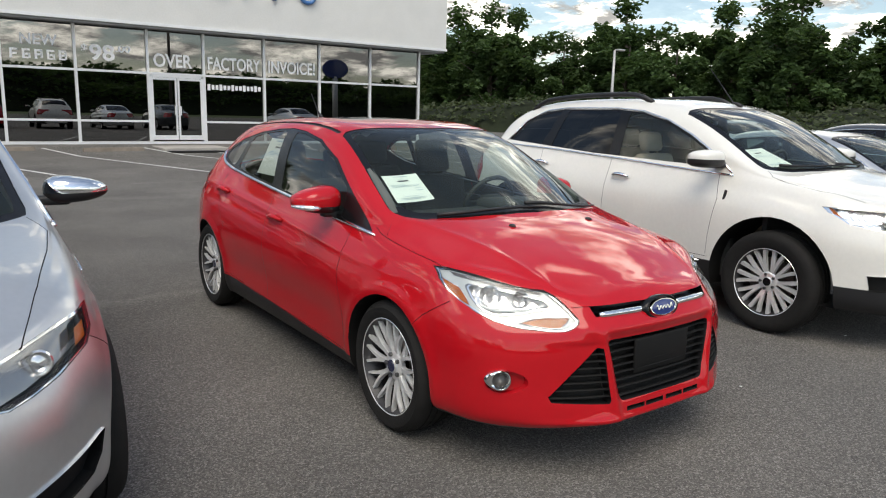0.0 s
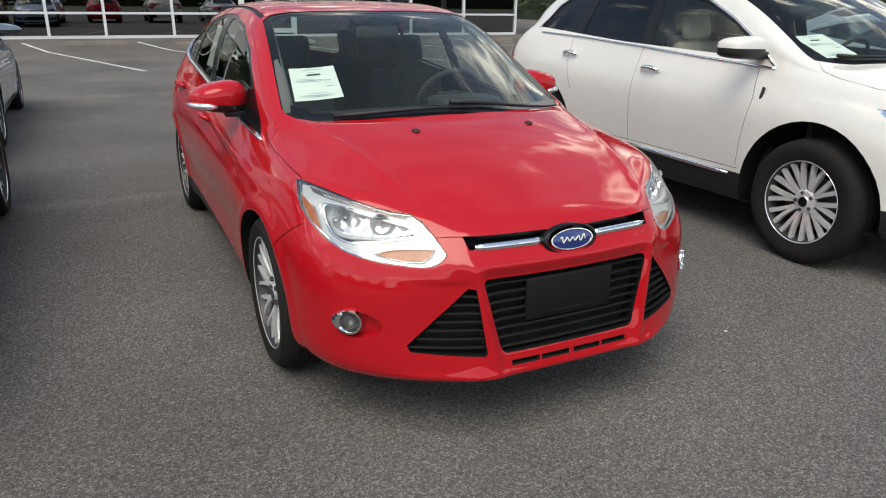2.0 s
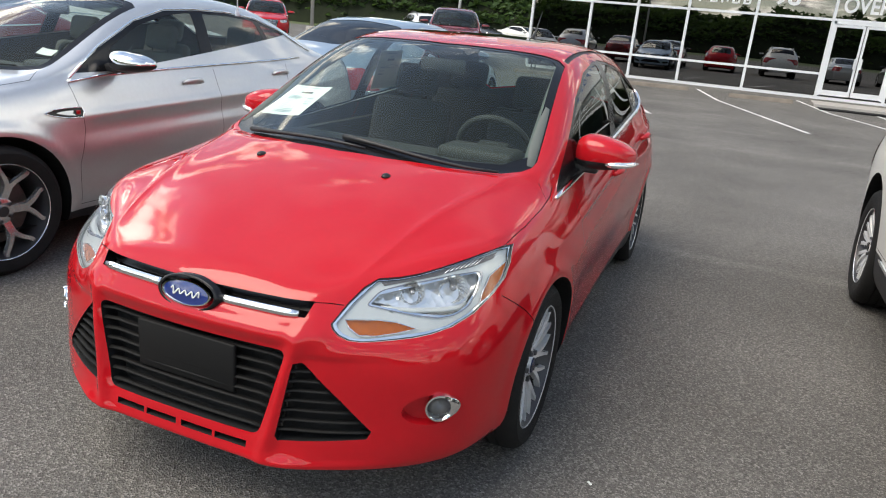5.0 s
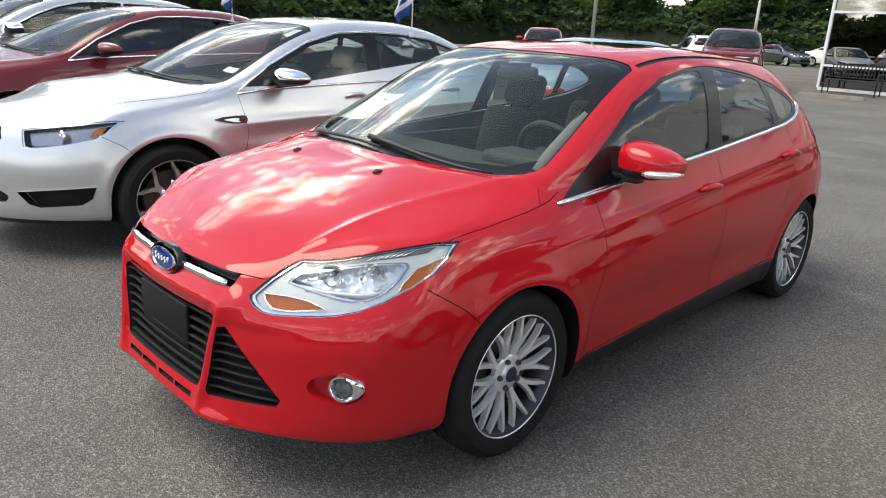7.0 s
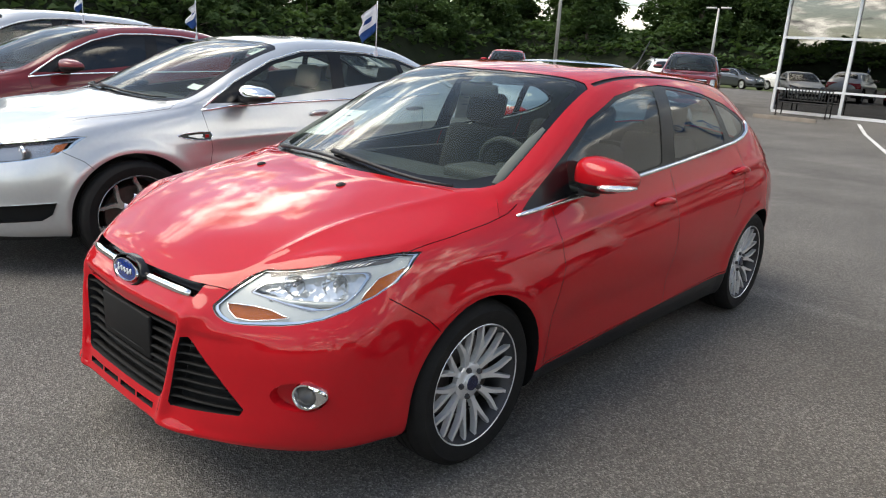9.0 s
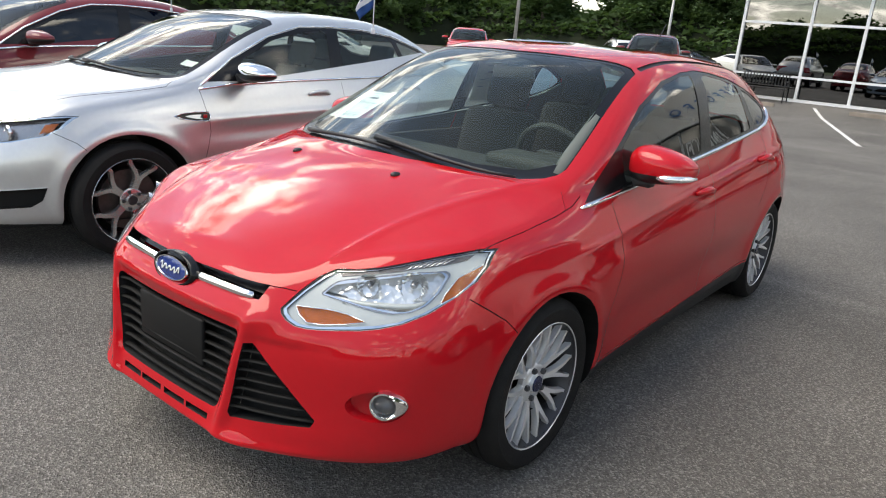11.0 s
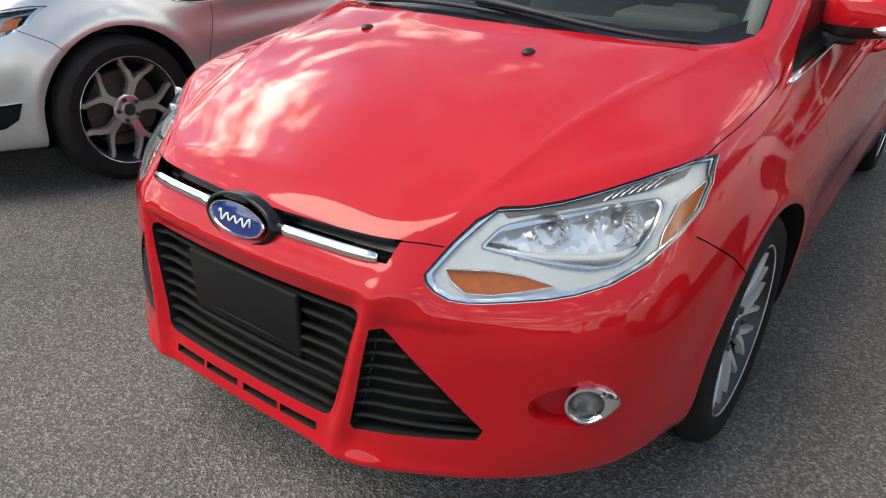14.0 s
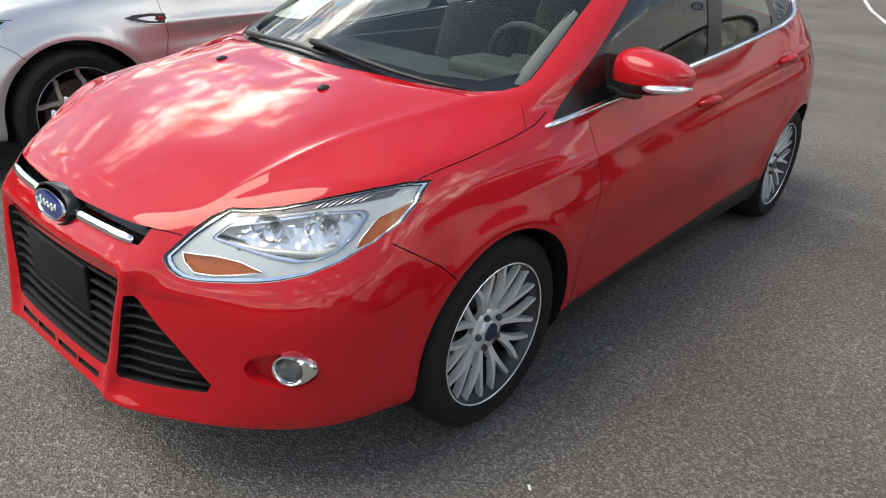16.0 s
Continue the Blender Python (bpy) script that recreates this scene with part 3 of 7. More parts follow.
def smooth_bonnet(polys, front, rear, ridge, height=0.007):
    """Evens a bonnet out to one smooth dome with a ridge down each side; front and rear are (x, y) lines."""
    seen = {}
    for poly in polys:
        for p in poly:
            seen[id(p)] = p
    pick, weight = [], []
    for p in seen.values():
        ax = abs(p.x)
        if p.z < 0.72 or ax > front[-1][0] or p.y > 0.4:
            continue
        yf, yr = spline(front, ax), spline(rear, ax)
        a = min(1, max(0, (p.y - yf - 0.02) / 0.12))
        b = min(1, max(0, (yr - p.y) / 0.08))
        c = min(1, max(0, (front[-1][0] - ax) / 0.06))
        w = a * a * (3 - 2 * a) * b * b * (3 - 2 * b) * c * c * (3 - 2 * c)
        if p.y > yf and p.y < yr + 0.005:
            pick.append(p)
            weight.append(w)
    X = np.array([(p.x, p.y, p.z) for p in pick])
    basis = np.stack([X[:, 0] ** i * X[:, 1] ** j for i in (0, 2, 4) for j in (0, 1, 2, 3)], 1)
    coef = np.linalg.lstsq(basis, X[:, 2], rcond=None)[0]
    flat = basis @ coef
    for p, w, z in zip(pick, weight, flat):
        xc = spline(ridge, p.y)
        d = abs(p.x) - xc
        p.z += w * (z - p.z) + w * height * (math.exp(-abs(d) / 0.022) - 0.25)
    return polys


# ---- ground ----
def asphalt_material():
    m = bpy.data.materials.new("asphalt")
    m.use_nodes = True
    n, l = m.node_tree.nodes, m.node_tree.links
    b = n["Principled BSDF"]
    b.inputs["Roughness"].default_value = 0.9
    b.inputs["Specular IOR Level"].default_value = 0.25
    tc = n.new("ShaderNodeTexCoord")
    stones = n.new("ShaderNodeTexVoronoi")
    stones.inputs["Scale"].default_value = 155
    l.new(tc.outputs["Object"], stones.inputs["Vector"])
    big = n.new("ShaderNodeTexNoise")
    big.inputs["Scale"].default_value = 0.55
    big.inputs["Detail"].default_value = 7
    l.new(tc.outputs["Object"], big.inputs["Vector"])
    fine = n.new("ShaderNodeTexNoise")
    fine.inputs["Scale"].default_value = 55
    fine.inputs["Detail"].default_value = 5
    fine.inputs["Roughness"].default_value = 0.7
    l.new(tc.outputs["Object"], fine.inputs["Vector"])
    hue = n.new("ShaderNodeSeparateColor")
    l.new(stones.outputs["Color"], hue.inputs[0])
    ramp = n.new("ShaderNodeValToRGB")
    ramp.color_ramp.elements[0].position, ramp.color_ramp.elements[1].position = 0.0, 1.0
    ramp.color_ramp.elements[0].color = (0.078, 0.074, 0.068, 1)
    ramp.color_ramp.elements[1].color = (0.248, 0.236, 0.219, 1)
    mid = ramp.color_ramp.elements.new(0.7)
    mid.color = (0.144, 0.136, 0.126, 1)
    l.new(hue.outputs[0], ramp.inputs["Fac"])
    gain = n.new("ShaderNodeMapRange")
    gain.inputs["From Min"].default_value, gain.inputs["From Max"].default_value = 0.3, 0.7
    gain.inputs["To Min"].default_value, gain.inputs["To Max"].default_value = 0.78, 1.22
    l.new(big.outputs["Fac"], gain.inputs["Value"])
    gain2 = n.new("ShaderNodeMapRange")
    gain2.inputs["From Min"].default_value, gain2.inputs["From Max"].default_value = 0.3, 0.7
    gain2.inputs["To Min"].default_value, gain2.inputs["To Max"].default_value = 0.72, 1.28
    l.new(fine.outputs["Fac"], gain2.inputs["Value"])
    mul = n.new("ShaderNodeMath")
    mul.operation = "MULTIPLY"
    l.new(gain.outputs[0], mul.inputs[0])
    l.new(gain2.outputs[0], mul.inputs[1])
    # pale dusty bands that cross the lot
    sep = n.new("ShaderNodeSeparateXYZ")
    l.new(tc.outputs["Object"], sep.inputs[0])
    wob = n.new("ShaderNodeTexNoise")
    wob.inputs["Scale"].default_value = 0.9
    wob.inputs["Detail"].default_value = 6
    l.new(tc.outputs["Object"], wob.inputs["Vector"])
    total = mul.outputs[0]
    for y0, half, amount in ((3.12, 0.16, 0.55), (9.65, 0.38, 0.40), (12.0, 0.25, 0.2), (-6.5, 0.3, 0.3)):
        dy = n.new("ShaderNodeMath")
        dy.operation = "MULTIPLY_ADD"
        dy.inputs[1].default_value, dy.inputs[2].default_value = 0.7, -y0 - 0.35
        l.new(wob.outputs["Fac"], dy.inputs[0])
        sm = n.new("ShaderNodeMath")
        l.new(dy.outputs[0], sm.inputs[0])
        l.new(sep.outputs["Y"], sm.inputs[1])
        ab = n.new("ShaderNodeMath")
        ab.operation = "ABSOLUTE"
        l.new(sm.outputs[0], ab.inputs[0])
        band = n.new("ShaderNodeMapRange")
        band.interpolation_type = "SMOOTHSTEP"
        band.inputs["From Min"].default_value, band.inputs["From Max"].default_value = 0.0, half
        band.inputs["To Min"].default_value, band.inputs["To Max"].default_value = amount, 0.0
        l.new(ab.outputs[0], band.inputs["Value"])
        patchy = n.new("ShaderNodeMath")
        patchy.operation = "MULTIPLY"
        l.new(band.outputs[0], patchy.inputs[0])
        l.new(big.outputs["Fac"], patchy.inputs[1])
        tot = n.new("ShaderNodeMath")
        l.new(total, tot.inputs[0])
        l.new(patchy.outputs[0], tot.inputs[1])
        total = tot.outputs[0]
    sc = n.new("ShaderNodeVectorMath")
    sc.operation = "SCALE"
    l.new(ramp.outputs["Color"], sc.inputs[0])
    l.new(total, sc.inputs["Scale"])
    l.new(sc.outputs[0], b.inputs["Base Color"])
    bp = n.new("ShaderNodeBump")
    bp.inputs["Strength"].default_value, bp.inputs["Distance"].default_value = 0.8, 0.007
    l.new(stones.outputs["Distance"], bp.inputs["Height"])
    l.new(bp.outputs["Normal"], b.inputs["Normal"])
    return m


M_ASPHALT = asphalt_material()
M_LINE = material("worn_white_paint", (0.62, 0.62, 0.60), rough=0.8, vary=0.35, scale=4)
M_CONCRETE = material("concrete", (0.36, 0.34, 0.31), rough=0.9, vary=0.18, scale=3, bump=0.3, bump_scale=60)
M_STOP = material("weathered_stop", (0.20, 0.17, 0.14), rough=0.95, vary=0.3, scale=5, bump=0.4, bump_scale=60)
M_GRASS = material("grass", (0.075, 0.10, 0.035), rough=0.95, vary=0.4, scale=1.2, bump=0.5, bump_scale=40)


def sheet(name, x0, y0, x1, y1, z, mat, label, category):
    bm = bmesh.new()
    vs = [bm.verts.new(p) for p in ((x0, y0, z), (x1, y0, z), (x1, y1, z), (x0, y1, z))]
    bm.faces.new(vs)
    return tagged(finish(name, bm, mat, smooth=False), label, category, kind="structure")


sheet("ground", -900, -900, 900, 900, -0.03, M_GRASS, "mown green grass beyond the car park", "ground")
bm = bmesh.new()
box(bm, 0, 0, -0.06, 124, 96, 0.12)
tagged(finish("pavement", bm, M_ASPHALT, smooth=False), "grey coarse asphalt of the car park with pale stones", "asphalt", kind="structure")

# the asphalt rises gently to the showroom's glazing
APRON_Y, APRON_RISE = 20.0, 0.05


def ground_z(y):
    return max(0.0, (y - APRON_Y) * APRON_RISE)


bm = bmesh.new()
low = [bm.verts.new(p) for p in ((-40, APRON_Y, 0.001), (40, APRON_Y, 0.001))]
top = [bm.verts.new(p) for p in ((40, 23.6, ground_z(23.6)), (-40, 23.6, ground_z(23.6)))]
end = [bm.verts.new(p) for p in ((40, 47, ground_z(23.6)), (-40, 47, ground_z(23.6)))]
bm.faces.new((low[0], low[1], top[0], top[1]))
bm.faces.new((top[1], top[0], end[0], end[1]))
bm.faces.new((end[1], end[0], bm.verts.new((40, 47, -0.1)), bm.verts.new((-40, 47, -0.1))))
tagged(finish("pavement_apron", bm, M_ASPHALT, smooth=False), "grey asphalt rising gently to the showroom", "asphalt", kind="structure")


# white bay lines in front of the showroom, leaning like those of angled bays
def bay_line(x, y0, y1, slope, w=0.10):
    bm = bmesh.new()
    rows = []
    for y in (y0, APRON_Y, y1):
        xx = x + (y - 16.0) * slope
        rows.append([bm.verts.new((xx - w / 2, y, ground_z(y) + 0.005)), bm.verts.new((xx + w / 2, y, ground_z(y) + 0.005))])
    for a, b in zip(rows, rows[1:]):
        bm.faces.new((a[0], a[1], b[1], b[0]))
    return tagged(finish("bay_line", bm, M_LINE, smooth=False), "worn white painted parking bay line on asphalt", "road marking", "parking bay lines", "structure")


for x in (-1.05, 2.1, 5.03, 6.50, 10.4, 13.2):
    bay_line(x, 13.6, 22.3, -0.31)


def wheel_stop(x, y, turn=0):
    bm = bmesh.new()
    prof = [(-0.075, 0), (-0.055, 0.10), (-0.035, 0.115), (0.035, 0.115), (0.055, 0.10), (0.075, 0)]
    rings = []
    for sx in (-0.9, -0.86, 0.86, 0.9):
        k = 0.9 if abs(sx) == 0.9 else 1
        rings.append([bm.verts.new((sx, p * k, z * k)) for p, z in prof])
    for a, b in zip(rings, rings[1:]):
        for k in range(5):
            bm.faces.new((a[k], a[k + 1], b[k + 1], b[k]))
    bm.faces.new(rings[0][::-1])
    bm.faces.new(rings[-1])
    bmesh.ops.recalc_face_normals(bm, faces=bm.faces[:])
    ob = tagged(finish("wheel_stop", bm, M_STOP, smooth=False), "weathered concrete wheel stop on the asphalt", "wheel stop", "wheel stops")
    ob.matrix_world = pose(x, y, ground_z(y) - 0.003, 0, 0, turn)
    return ob


for x, y in ((-7.6, 21.3), (-4.86, 21.4), (-1.0, 21.6), (2.02, 21.3), (6.5, 21.2), (9.5, 20.6), (12.3, 21.0)):
    wheel_stop(x, y, 6)


# ---- the red hatchback ----
HATCH = dict(
    plan=[(0, -0.915), (0.13, -0.912), (0.27, -0.902), (0.40, -0.875), (0.59, -0.785), (0.752, -0.655), (0.838, -0.50), (0.876, -0.28), (0.908, 0.22), (0.902, 0.64),
          (0.900, 1.08), (0.900, 1.6), (0.905, 2.2), (0.912, 2.65), (0.848, 3.0), (0.715, 3.27), (0.51, 3.39), (0.36, 3.43), (0.2, 3.45), (0, 3.455)],
    top=[(0, -0.845, 0.762), (0.12, -0.842, 0.760), (0.25, -0.834, 0.755), (0.36, -0.822, 0.748), (0.46, -0.765, 0.738), (0.575, -0.605, 0.812), (0.685, -0.485, 0.846), (0.783, -0.28, 0.860),
         (0.80, 0.22, 0.905), (0.803, 0.64, 0.935), (0.803, 1.08, 0.962), (0.800, 1.6, 1.0), (0.79, 2.2, 1.06), (0.772, 2.63, 1.13), (0.715, 2.95, 1.075), (0.645, 3.17, 0.99),
         (0.48, 3.27, 0.985), (0.34, 3.30, 0.985), (0.2, 3.325, 0.985), (0, 3.33, 0.985)],
    bottom=[(0, 0.222), (4, 0.222), (7, 0.218), (9, 0.19), (13, 0.19), (15, 0.25), (19, 0.27)],
    lip=[(0, 0.035), (3, 0.04), (5, 0.015), (7, 0.0), (9, -0.015), (13, -0.012), (16, 0.0), (19, 0.0)],
    shoulder=[(0, 0.35), (3, 0.33), (4, 0.26), (5, 0.32), (6, 0.33), (7, 0.31), (9, 0.30), (14, 0.32), (19, 0.3)],
    # rail x, y, z; centre y, z; side bulge
    lid=[(0.40, -0.645, 0.826, -0.665, 0.846, 0.004), (0.50, -0.44, 0.893, -0.44, 0.922, 0.006), (0.59, -0.24, 0.943, -0.22, 0.981, 0.006), (0.705, 0.225, 1.0, -0.03, 1.030, 0.0),
         (0.66, 0.63, 1.205, 0.44, 1.252, 0.020), (0.60, 1.05, 1.395, 0.92, 1.432, 0.030), (0.585, 1.6, 1.435, 1.6, 1.484, 0.036), (0.565, 2.2, 1.415, 2.2, 1.468, 0.030),
         (0.522, 2.71, 1.365, 2.80, 1.425, 0.012), (0.505, 3.01, 1.19, 3.10, 1.225, 0.01)],
)


def bell(d, width):
    return math.exp(-(d / width) ** 2)


def step(x, at, width):
    return 1 / (1 + math.exp(max(-40, min(40, (x - at) / width))))


def hatch_sculpt(p):
    """The nose's ledges, pillars and lip, the arch flares and the creases of the flanks."""
    ax, s = abs(p.x), (1 if p.x > 0 else -1)
    if p.y < -0.5:
        xp = 0.312 + (p.z - 0.33) * 0.19
        f = 0.016 * bell(p.z - 0.655, 0.024) * step(ax, 0.37, 0.02)
        f -= 0.012 * bell(p.z - 0.722, 0.020) * step(ax, 0.37, 0.02)
        f += 0.020 * bell(ax - xp, 0.026) * step(p.z, 0.66, 0.02) * step(-p.z, -0.29, 0.02)
        f += 0.015 * bell(ax - 0.35, 0.09) * bell(p.z - 0.275, 0.030)
        f += 0.012 * bell(p.z - 0.268, 0.018) * step(ax, 0.62, 0.05)
        f -= 0.012 * step(ax, xp - 0.03, 0.012) * step(p.z, 0.605, 0.012) * step(-p.z, -0.35, 0.012)
        f += 0.010 * bell(ax - 0.42, 0.03) * bell(p.z - 0.665, 0.03)
        f += 0.011 * step(-p.z, -0.606, 0.005) * step(p.z, 0.665, 0.02) * bell(ax - 0.47, 0.11)
        p.y -= f
    if ax > 0.55 and p.z < 1.0:
        for y0 in (0.0, 2.648):
            d = math.hypot(p.y - y0, p.z - 0.325)
            p.x += s * 0.010 * bell(d - 0.372, 0.035)
        mid = step(-p.y, -0.52, 0.05) * step(p.y, 2.20, 0.05)
        p.x -= s * 0.014 * bell(p.z - 0.44, 0.10) * mid
        p.x += s * 0.006 * bell(p.z - 0.275, 0.03) * mid
        ridge = 0.792 + 0.077 * (p.y - 0.4)
        p.x += s * 0.006 * bell(p.z - ridge, 0.016) * step(-p.y, -0.25, 0.12) * step(p.y, 3.0, 0.1)
        p.x -= s * 0.003 * bell(p.z - ridge + 0.055, 0.035) * step(-p.y, -0.3, 0.12) * step(p.y, 3.0, 0.1)
    return p


def arch_outline(y, r, z0, flat=0.02):
    return [(y + r * math.cos(a), z0 + r * math.sin(a)) for a in [math.pi * k / 20 for k in range(21)]] + [(y - r * 0.98, -0.2), (y + r * 0.98, -0.2)]


def build_hatchback():
    car = empty("hatchback")
    tagged(car, "bright red five-door hatchback parked on grey asphalt", "car")
    full = smooth_shell(HATCH, 4, hatch_sculpt)
    smooth_bonnet(full, [(0, -0.84), (0.36, -0.82), (0.46, -0.76), (0.575, -0.60), (0.685, -0.48), (0.770, -0.29), (0.79, 0.2)],
                  [(0, -0.03), (0.2, -0.01), (0.42, 0.05), (0.6, 0.15), (0.72, 0.26), (0.79, 0.3)], [(-0.80, 0.42), (-0.65, 0.47), (-0.37, 0.53), (0.0, 0.612), (0.15, 0.65)])
    surf = Surface(full)
    skin = full
    right, left = (lambda c: c.x > 0.3), (lambda c: c.x < -0.3)
    sides = ((1, right), (-1, left))
    # wheel openings with their lips
    for y in (0.0, 2.648):
        for s, keep in sides:
            skin, piece = cut(skin, arch_outline(y, 0.350, 0.326), "x", keep)
            part("wheel_arch_lip", soup_mesh(rim(piece, (-0.40 * s, 0, 0))), M_MATTBLACK, car)
    # glass
    screen = [(0, -0.045), (0.2, -0.025), (0.42, 0.04), (0.60, 0.14), (0.665, 0.205), (0.690, 0.25), (0.696, 0.30), (0.595, 1.0), (0.56, 1.025), (0, 0.93)]
    inner = [(0, 0.03), (0.2, 0.045), (0.42, 0.105), (0.585, 0.20), (0.655, 0.30), (0.655, 0.34), (0.565, 0.96), (0.53, 0.985), (0, 0.885)]
    up = lambda c: c.z > 0.95 and c.y < 1.1
    frit, glass = [], []
    for s in (1, -1):
        skin, p = cut(skin, [(s * x, y) for x, y in screen], "z", up)
        f, g = cut(p, [(s * x, y) for x, y in inner], "z", up)
        frit += f
        glass += g
    w = part("windscreen", soup_mesh(shifted(glass, -0.004)), G_SCREEN, car, "clear raked windscreen with a black border")
    w.visible_shadow = False
    part("windscreen_border", soup_mesh(shifted(frit, -0.003)), M_GLOSSBLACK, car)
    back = [(0, 2.84), (0.46, 2.79), (0.50, 2.83), (0.535, 3.10), (0.48, 3.19), (0, 3.25)]
    rear = lambda c: c.z > 0.95 and c.y > 2.6
    bglass = []
    for s in (1, -1):
        skin, p = cut(skin, [(s * x, y) for x, y in back], "z", rear)
        bglass += p
    bg = part("rear_window", soup_mesh(shifted(bglass, -0.004)), G_SIDE, car)
    bg.visible_shadow = False
    roof = [(-0.37, 1.30), (0.37, 1.30), (0.39, 1.36), (0.39, 1.80), (0.37, 1.86), (-0.37, 1.86), (-0.39, 1.80), (-0.39, 1.36)]
    skin, p = cut(skin, roof, "z", lambda c: c.z > 1.2)
    part("sunroof", soup_mesh(shifted(p, -0.002)), M_ROOFGLASS, car, "dark glass sunroof")
    # roof channels
    for s in (1, -1):
        skin, p = seam(skin, [(s * 0.585, 1.06), (s * 0.572, 1.6), (s * 0.552, 2.2), (s * 0.53, 2.7)], "z", lambda c: c.z > 1.25, 0.022)
        part("roof_channel", soup_mesh(shifted(p, -0.006)), M_BLACK, car)
    # side windows
    dlo = [(0.30, 0.927), (0.64, 0.952), (1.08, 0.986), (1.6, 1.026), (2.2, 1.078), (2.45, 1.108), (2.58, 1.145), (2.655, 1.195), (2.60, 1.238), (2.42, 1.300), (2.13, 1.358), (1.84, 1.389), (1.63, 1.400), (1.42, 1.390), (1.15, 1.350), (0.865, 1.250)]
    front = rounded([(0.635, 0.965), (1.46, 1.026), (1.535, 1.380), (1.40, 1.374), (1.16, 1.335), (0.90, 1.246), (0.645, 1.095)], 0.03)
    second = rounded([(1.60, 1.040), (2.26, 1.098), (2.22, 1.326), (2.0, 1.358), (1.80, 1.378), (1.675, 1.382)], 0.03)
    quarter = rounded([(2.335, 1.110), (2.46, 1.124), (2.56, 1.155), (2.615, 1.195), (2.57, 1.228), (2.42, 1.280), (2.295, 1.306)], 0.025)
    for s, keep in sides:
        keepw = lambda c, keep=keep: keep(c) and c.z > 0.9
        skin, frame_piece = cut(skin, dlo, "x", keepw)
        for nm, o, g in (("front_side_window", front, G_SIDE), ("rear_side_window", second, G_SIDE), ("quarter_window", quarter, G_SIDE)):
            frame_piece, p = cut(frame_piece, o, "x", keepw)
            ob = part(nm, soup_mesh(shifted(p, -0.006)), g, car, "tinted side glass")
            ob.visible_shadow = False
        part("window_frame", soup_mesh(shifted(frame_piece, -0.003)), M_GLOSSBLACK, car, "gloss black window frame and pillars")
        bm = bmesh.new()
        path = [(0.26, 0.914), (0.52, 0.935), (1.2, 0.988), (1.65, 1.022), (2.05, 1.056), (2.34, 1.084), (2.49, 1.110), (2.59, 1.140), (2.655, 1.178), (2.67, 1.205)]
        pts = []
        for (a, za), (b, zb) in zip(path, path[1:]):
            for t in (0, 0.25, 0.5, 0.75):
                pts.append(surf.at("x", a + (b - a) * t, za + (zb - za) * t, s, 0.002)[0])
        tube(bm, pts, [0.005] + [0.0115] * (len(pts) - 4) + [0.010, 0.008, 0.004], 8)
        part("chrome_strip", bm, M_CHROME, car, "chrome strip under the side windows")
    # panel seams
    for s, keep in sides:
        for ln in ([(0.485, 0.93), (0.49, 0.70), (0.42, 0.50), (0.41, 0.30)], [(1.53, 1.01), (1.53, 0.60), (1.50, 0.285)], [(2.38, 1.09), (2.40, 0.96), (2.36, 0.82), (2.25, 0.67)],
                   [(0.40, 0.288), (1.4, 0.302), (2.30, 0.338)], [(-0.41, 0.735), (-0.28, 0.648), (-0.235, 0.60)], [(2.80, 0.72), (2.98, 0.80), (3.02, 0.95)]):
            skin, p = seam(skin, ln, "x", lambda c, keep=keep: keep(c) and abs(c.x) > 0.55, 0.0035)
            part("panel_gap", soup_mesh(shifted(p, -0.004)), M_VOID, car)
        skin, p = seam(skin, [(s * 0.772, -0.29), (s * 0.784, -0.1), (s * 0.787, 0.1), (s * 0.783, 0.22), (s * 0.772, 0.29)], "z", lambda c: c.z > 0.72, 0.0022)
        part("panel_gap", soup_mesh(shifted(p, -0.004)), M_VOID, car)
        skin, p = seam(skin, [(s * 0.735, 0.21), (s * 0.786, 0.17)], "z", lambda c: c.z > 0.85, 0.0018)
        part("panel_gap", soup_mesh(shifted(p, -0.004)), M_VOID, car)
        skin, p = seam(skin, [(s * 0.378, 0.746), (s * 0.42, 0.745), (s * 0.456, 0.741)], "y", lambda c: c.y < -0.5, 0.0022)
        part("panel_gap", soup_mesh(shifted(p, -0.004)), M_VOID, car)
    # sill and lower edge trim in black
    for s, keep in sides:
        skin, p = cut(skin, [(0.28, 0.05), (2.36, 0.05), (2.36, 0.325), (0.28, 0.272)], "x", keep)
        part("sill_trim", soup_mesh(shifted(p, -0.003)), M_BLACK, car, "black plastic sill trim")
    skin, p = cut(skin, [(-1, 0.1), (1, 0.1), (1, 0.241), (-1, 0.241)], "y", lambda c: c.y < -0.2)
    part("chin_trim", soup_mesh(shifted(p, -0.003)), M_BLACK, car, "black plastic lower edge trim")
    # headlamps
    facing = lambda c: c.y < 0.0 and c.z > 0.5
    lamp_a = [(0.444, 0.697), (0.465, 0.748), (0.485, 0.783), (0.510, 0.802), (0.56, 0.806), (0.605, 0.815), (0.65, 0.829), (0.69, 0.843), (0.73, 0.855), (0.765, 0.861), (0.787, 0.856), (0.803, 0.815), (0.808, 0.78),
              (0.798, 0.748), (0.772, 0.710), (0.734, 0.684), (0.69, 0.669), (0.65, 0.661), (0.60, 0.656), (0.555, 0.653), (0.525, 0.653), (0.497, 0.657), (0.470, 0.669), (0.452, 0.684)]
    LAMP_SLICES = (0.51, 0.56, 0.605, 0.65, 0.69, 0.73, 0.765)

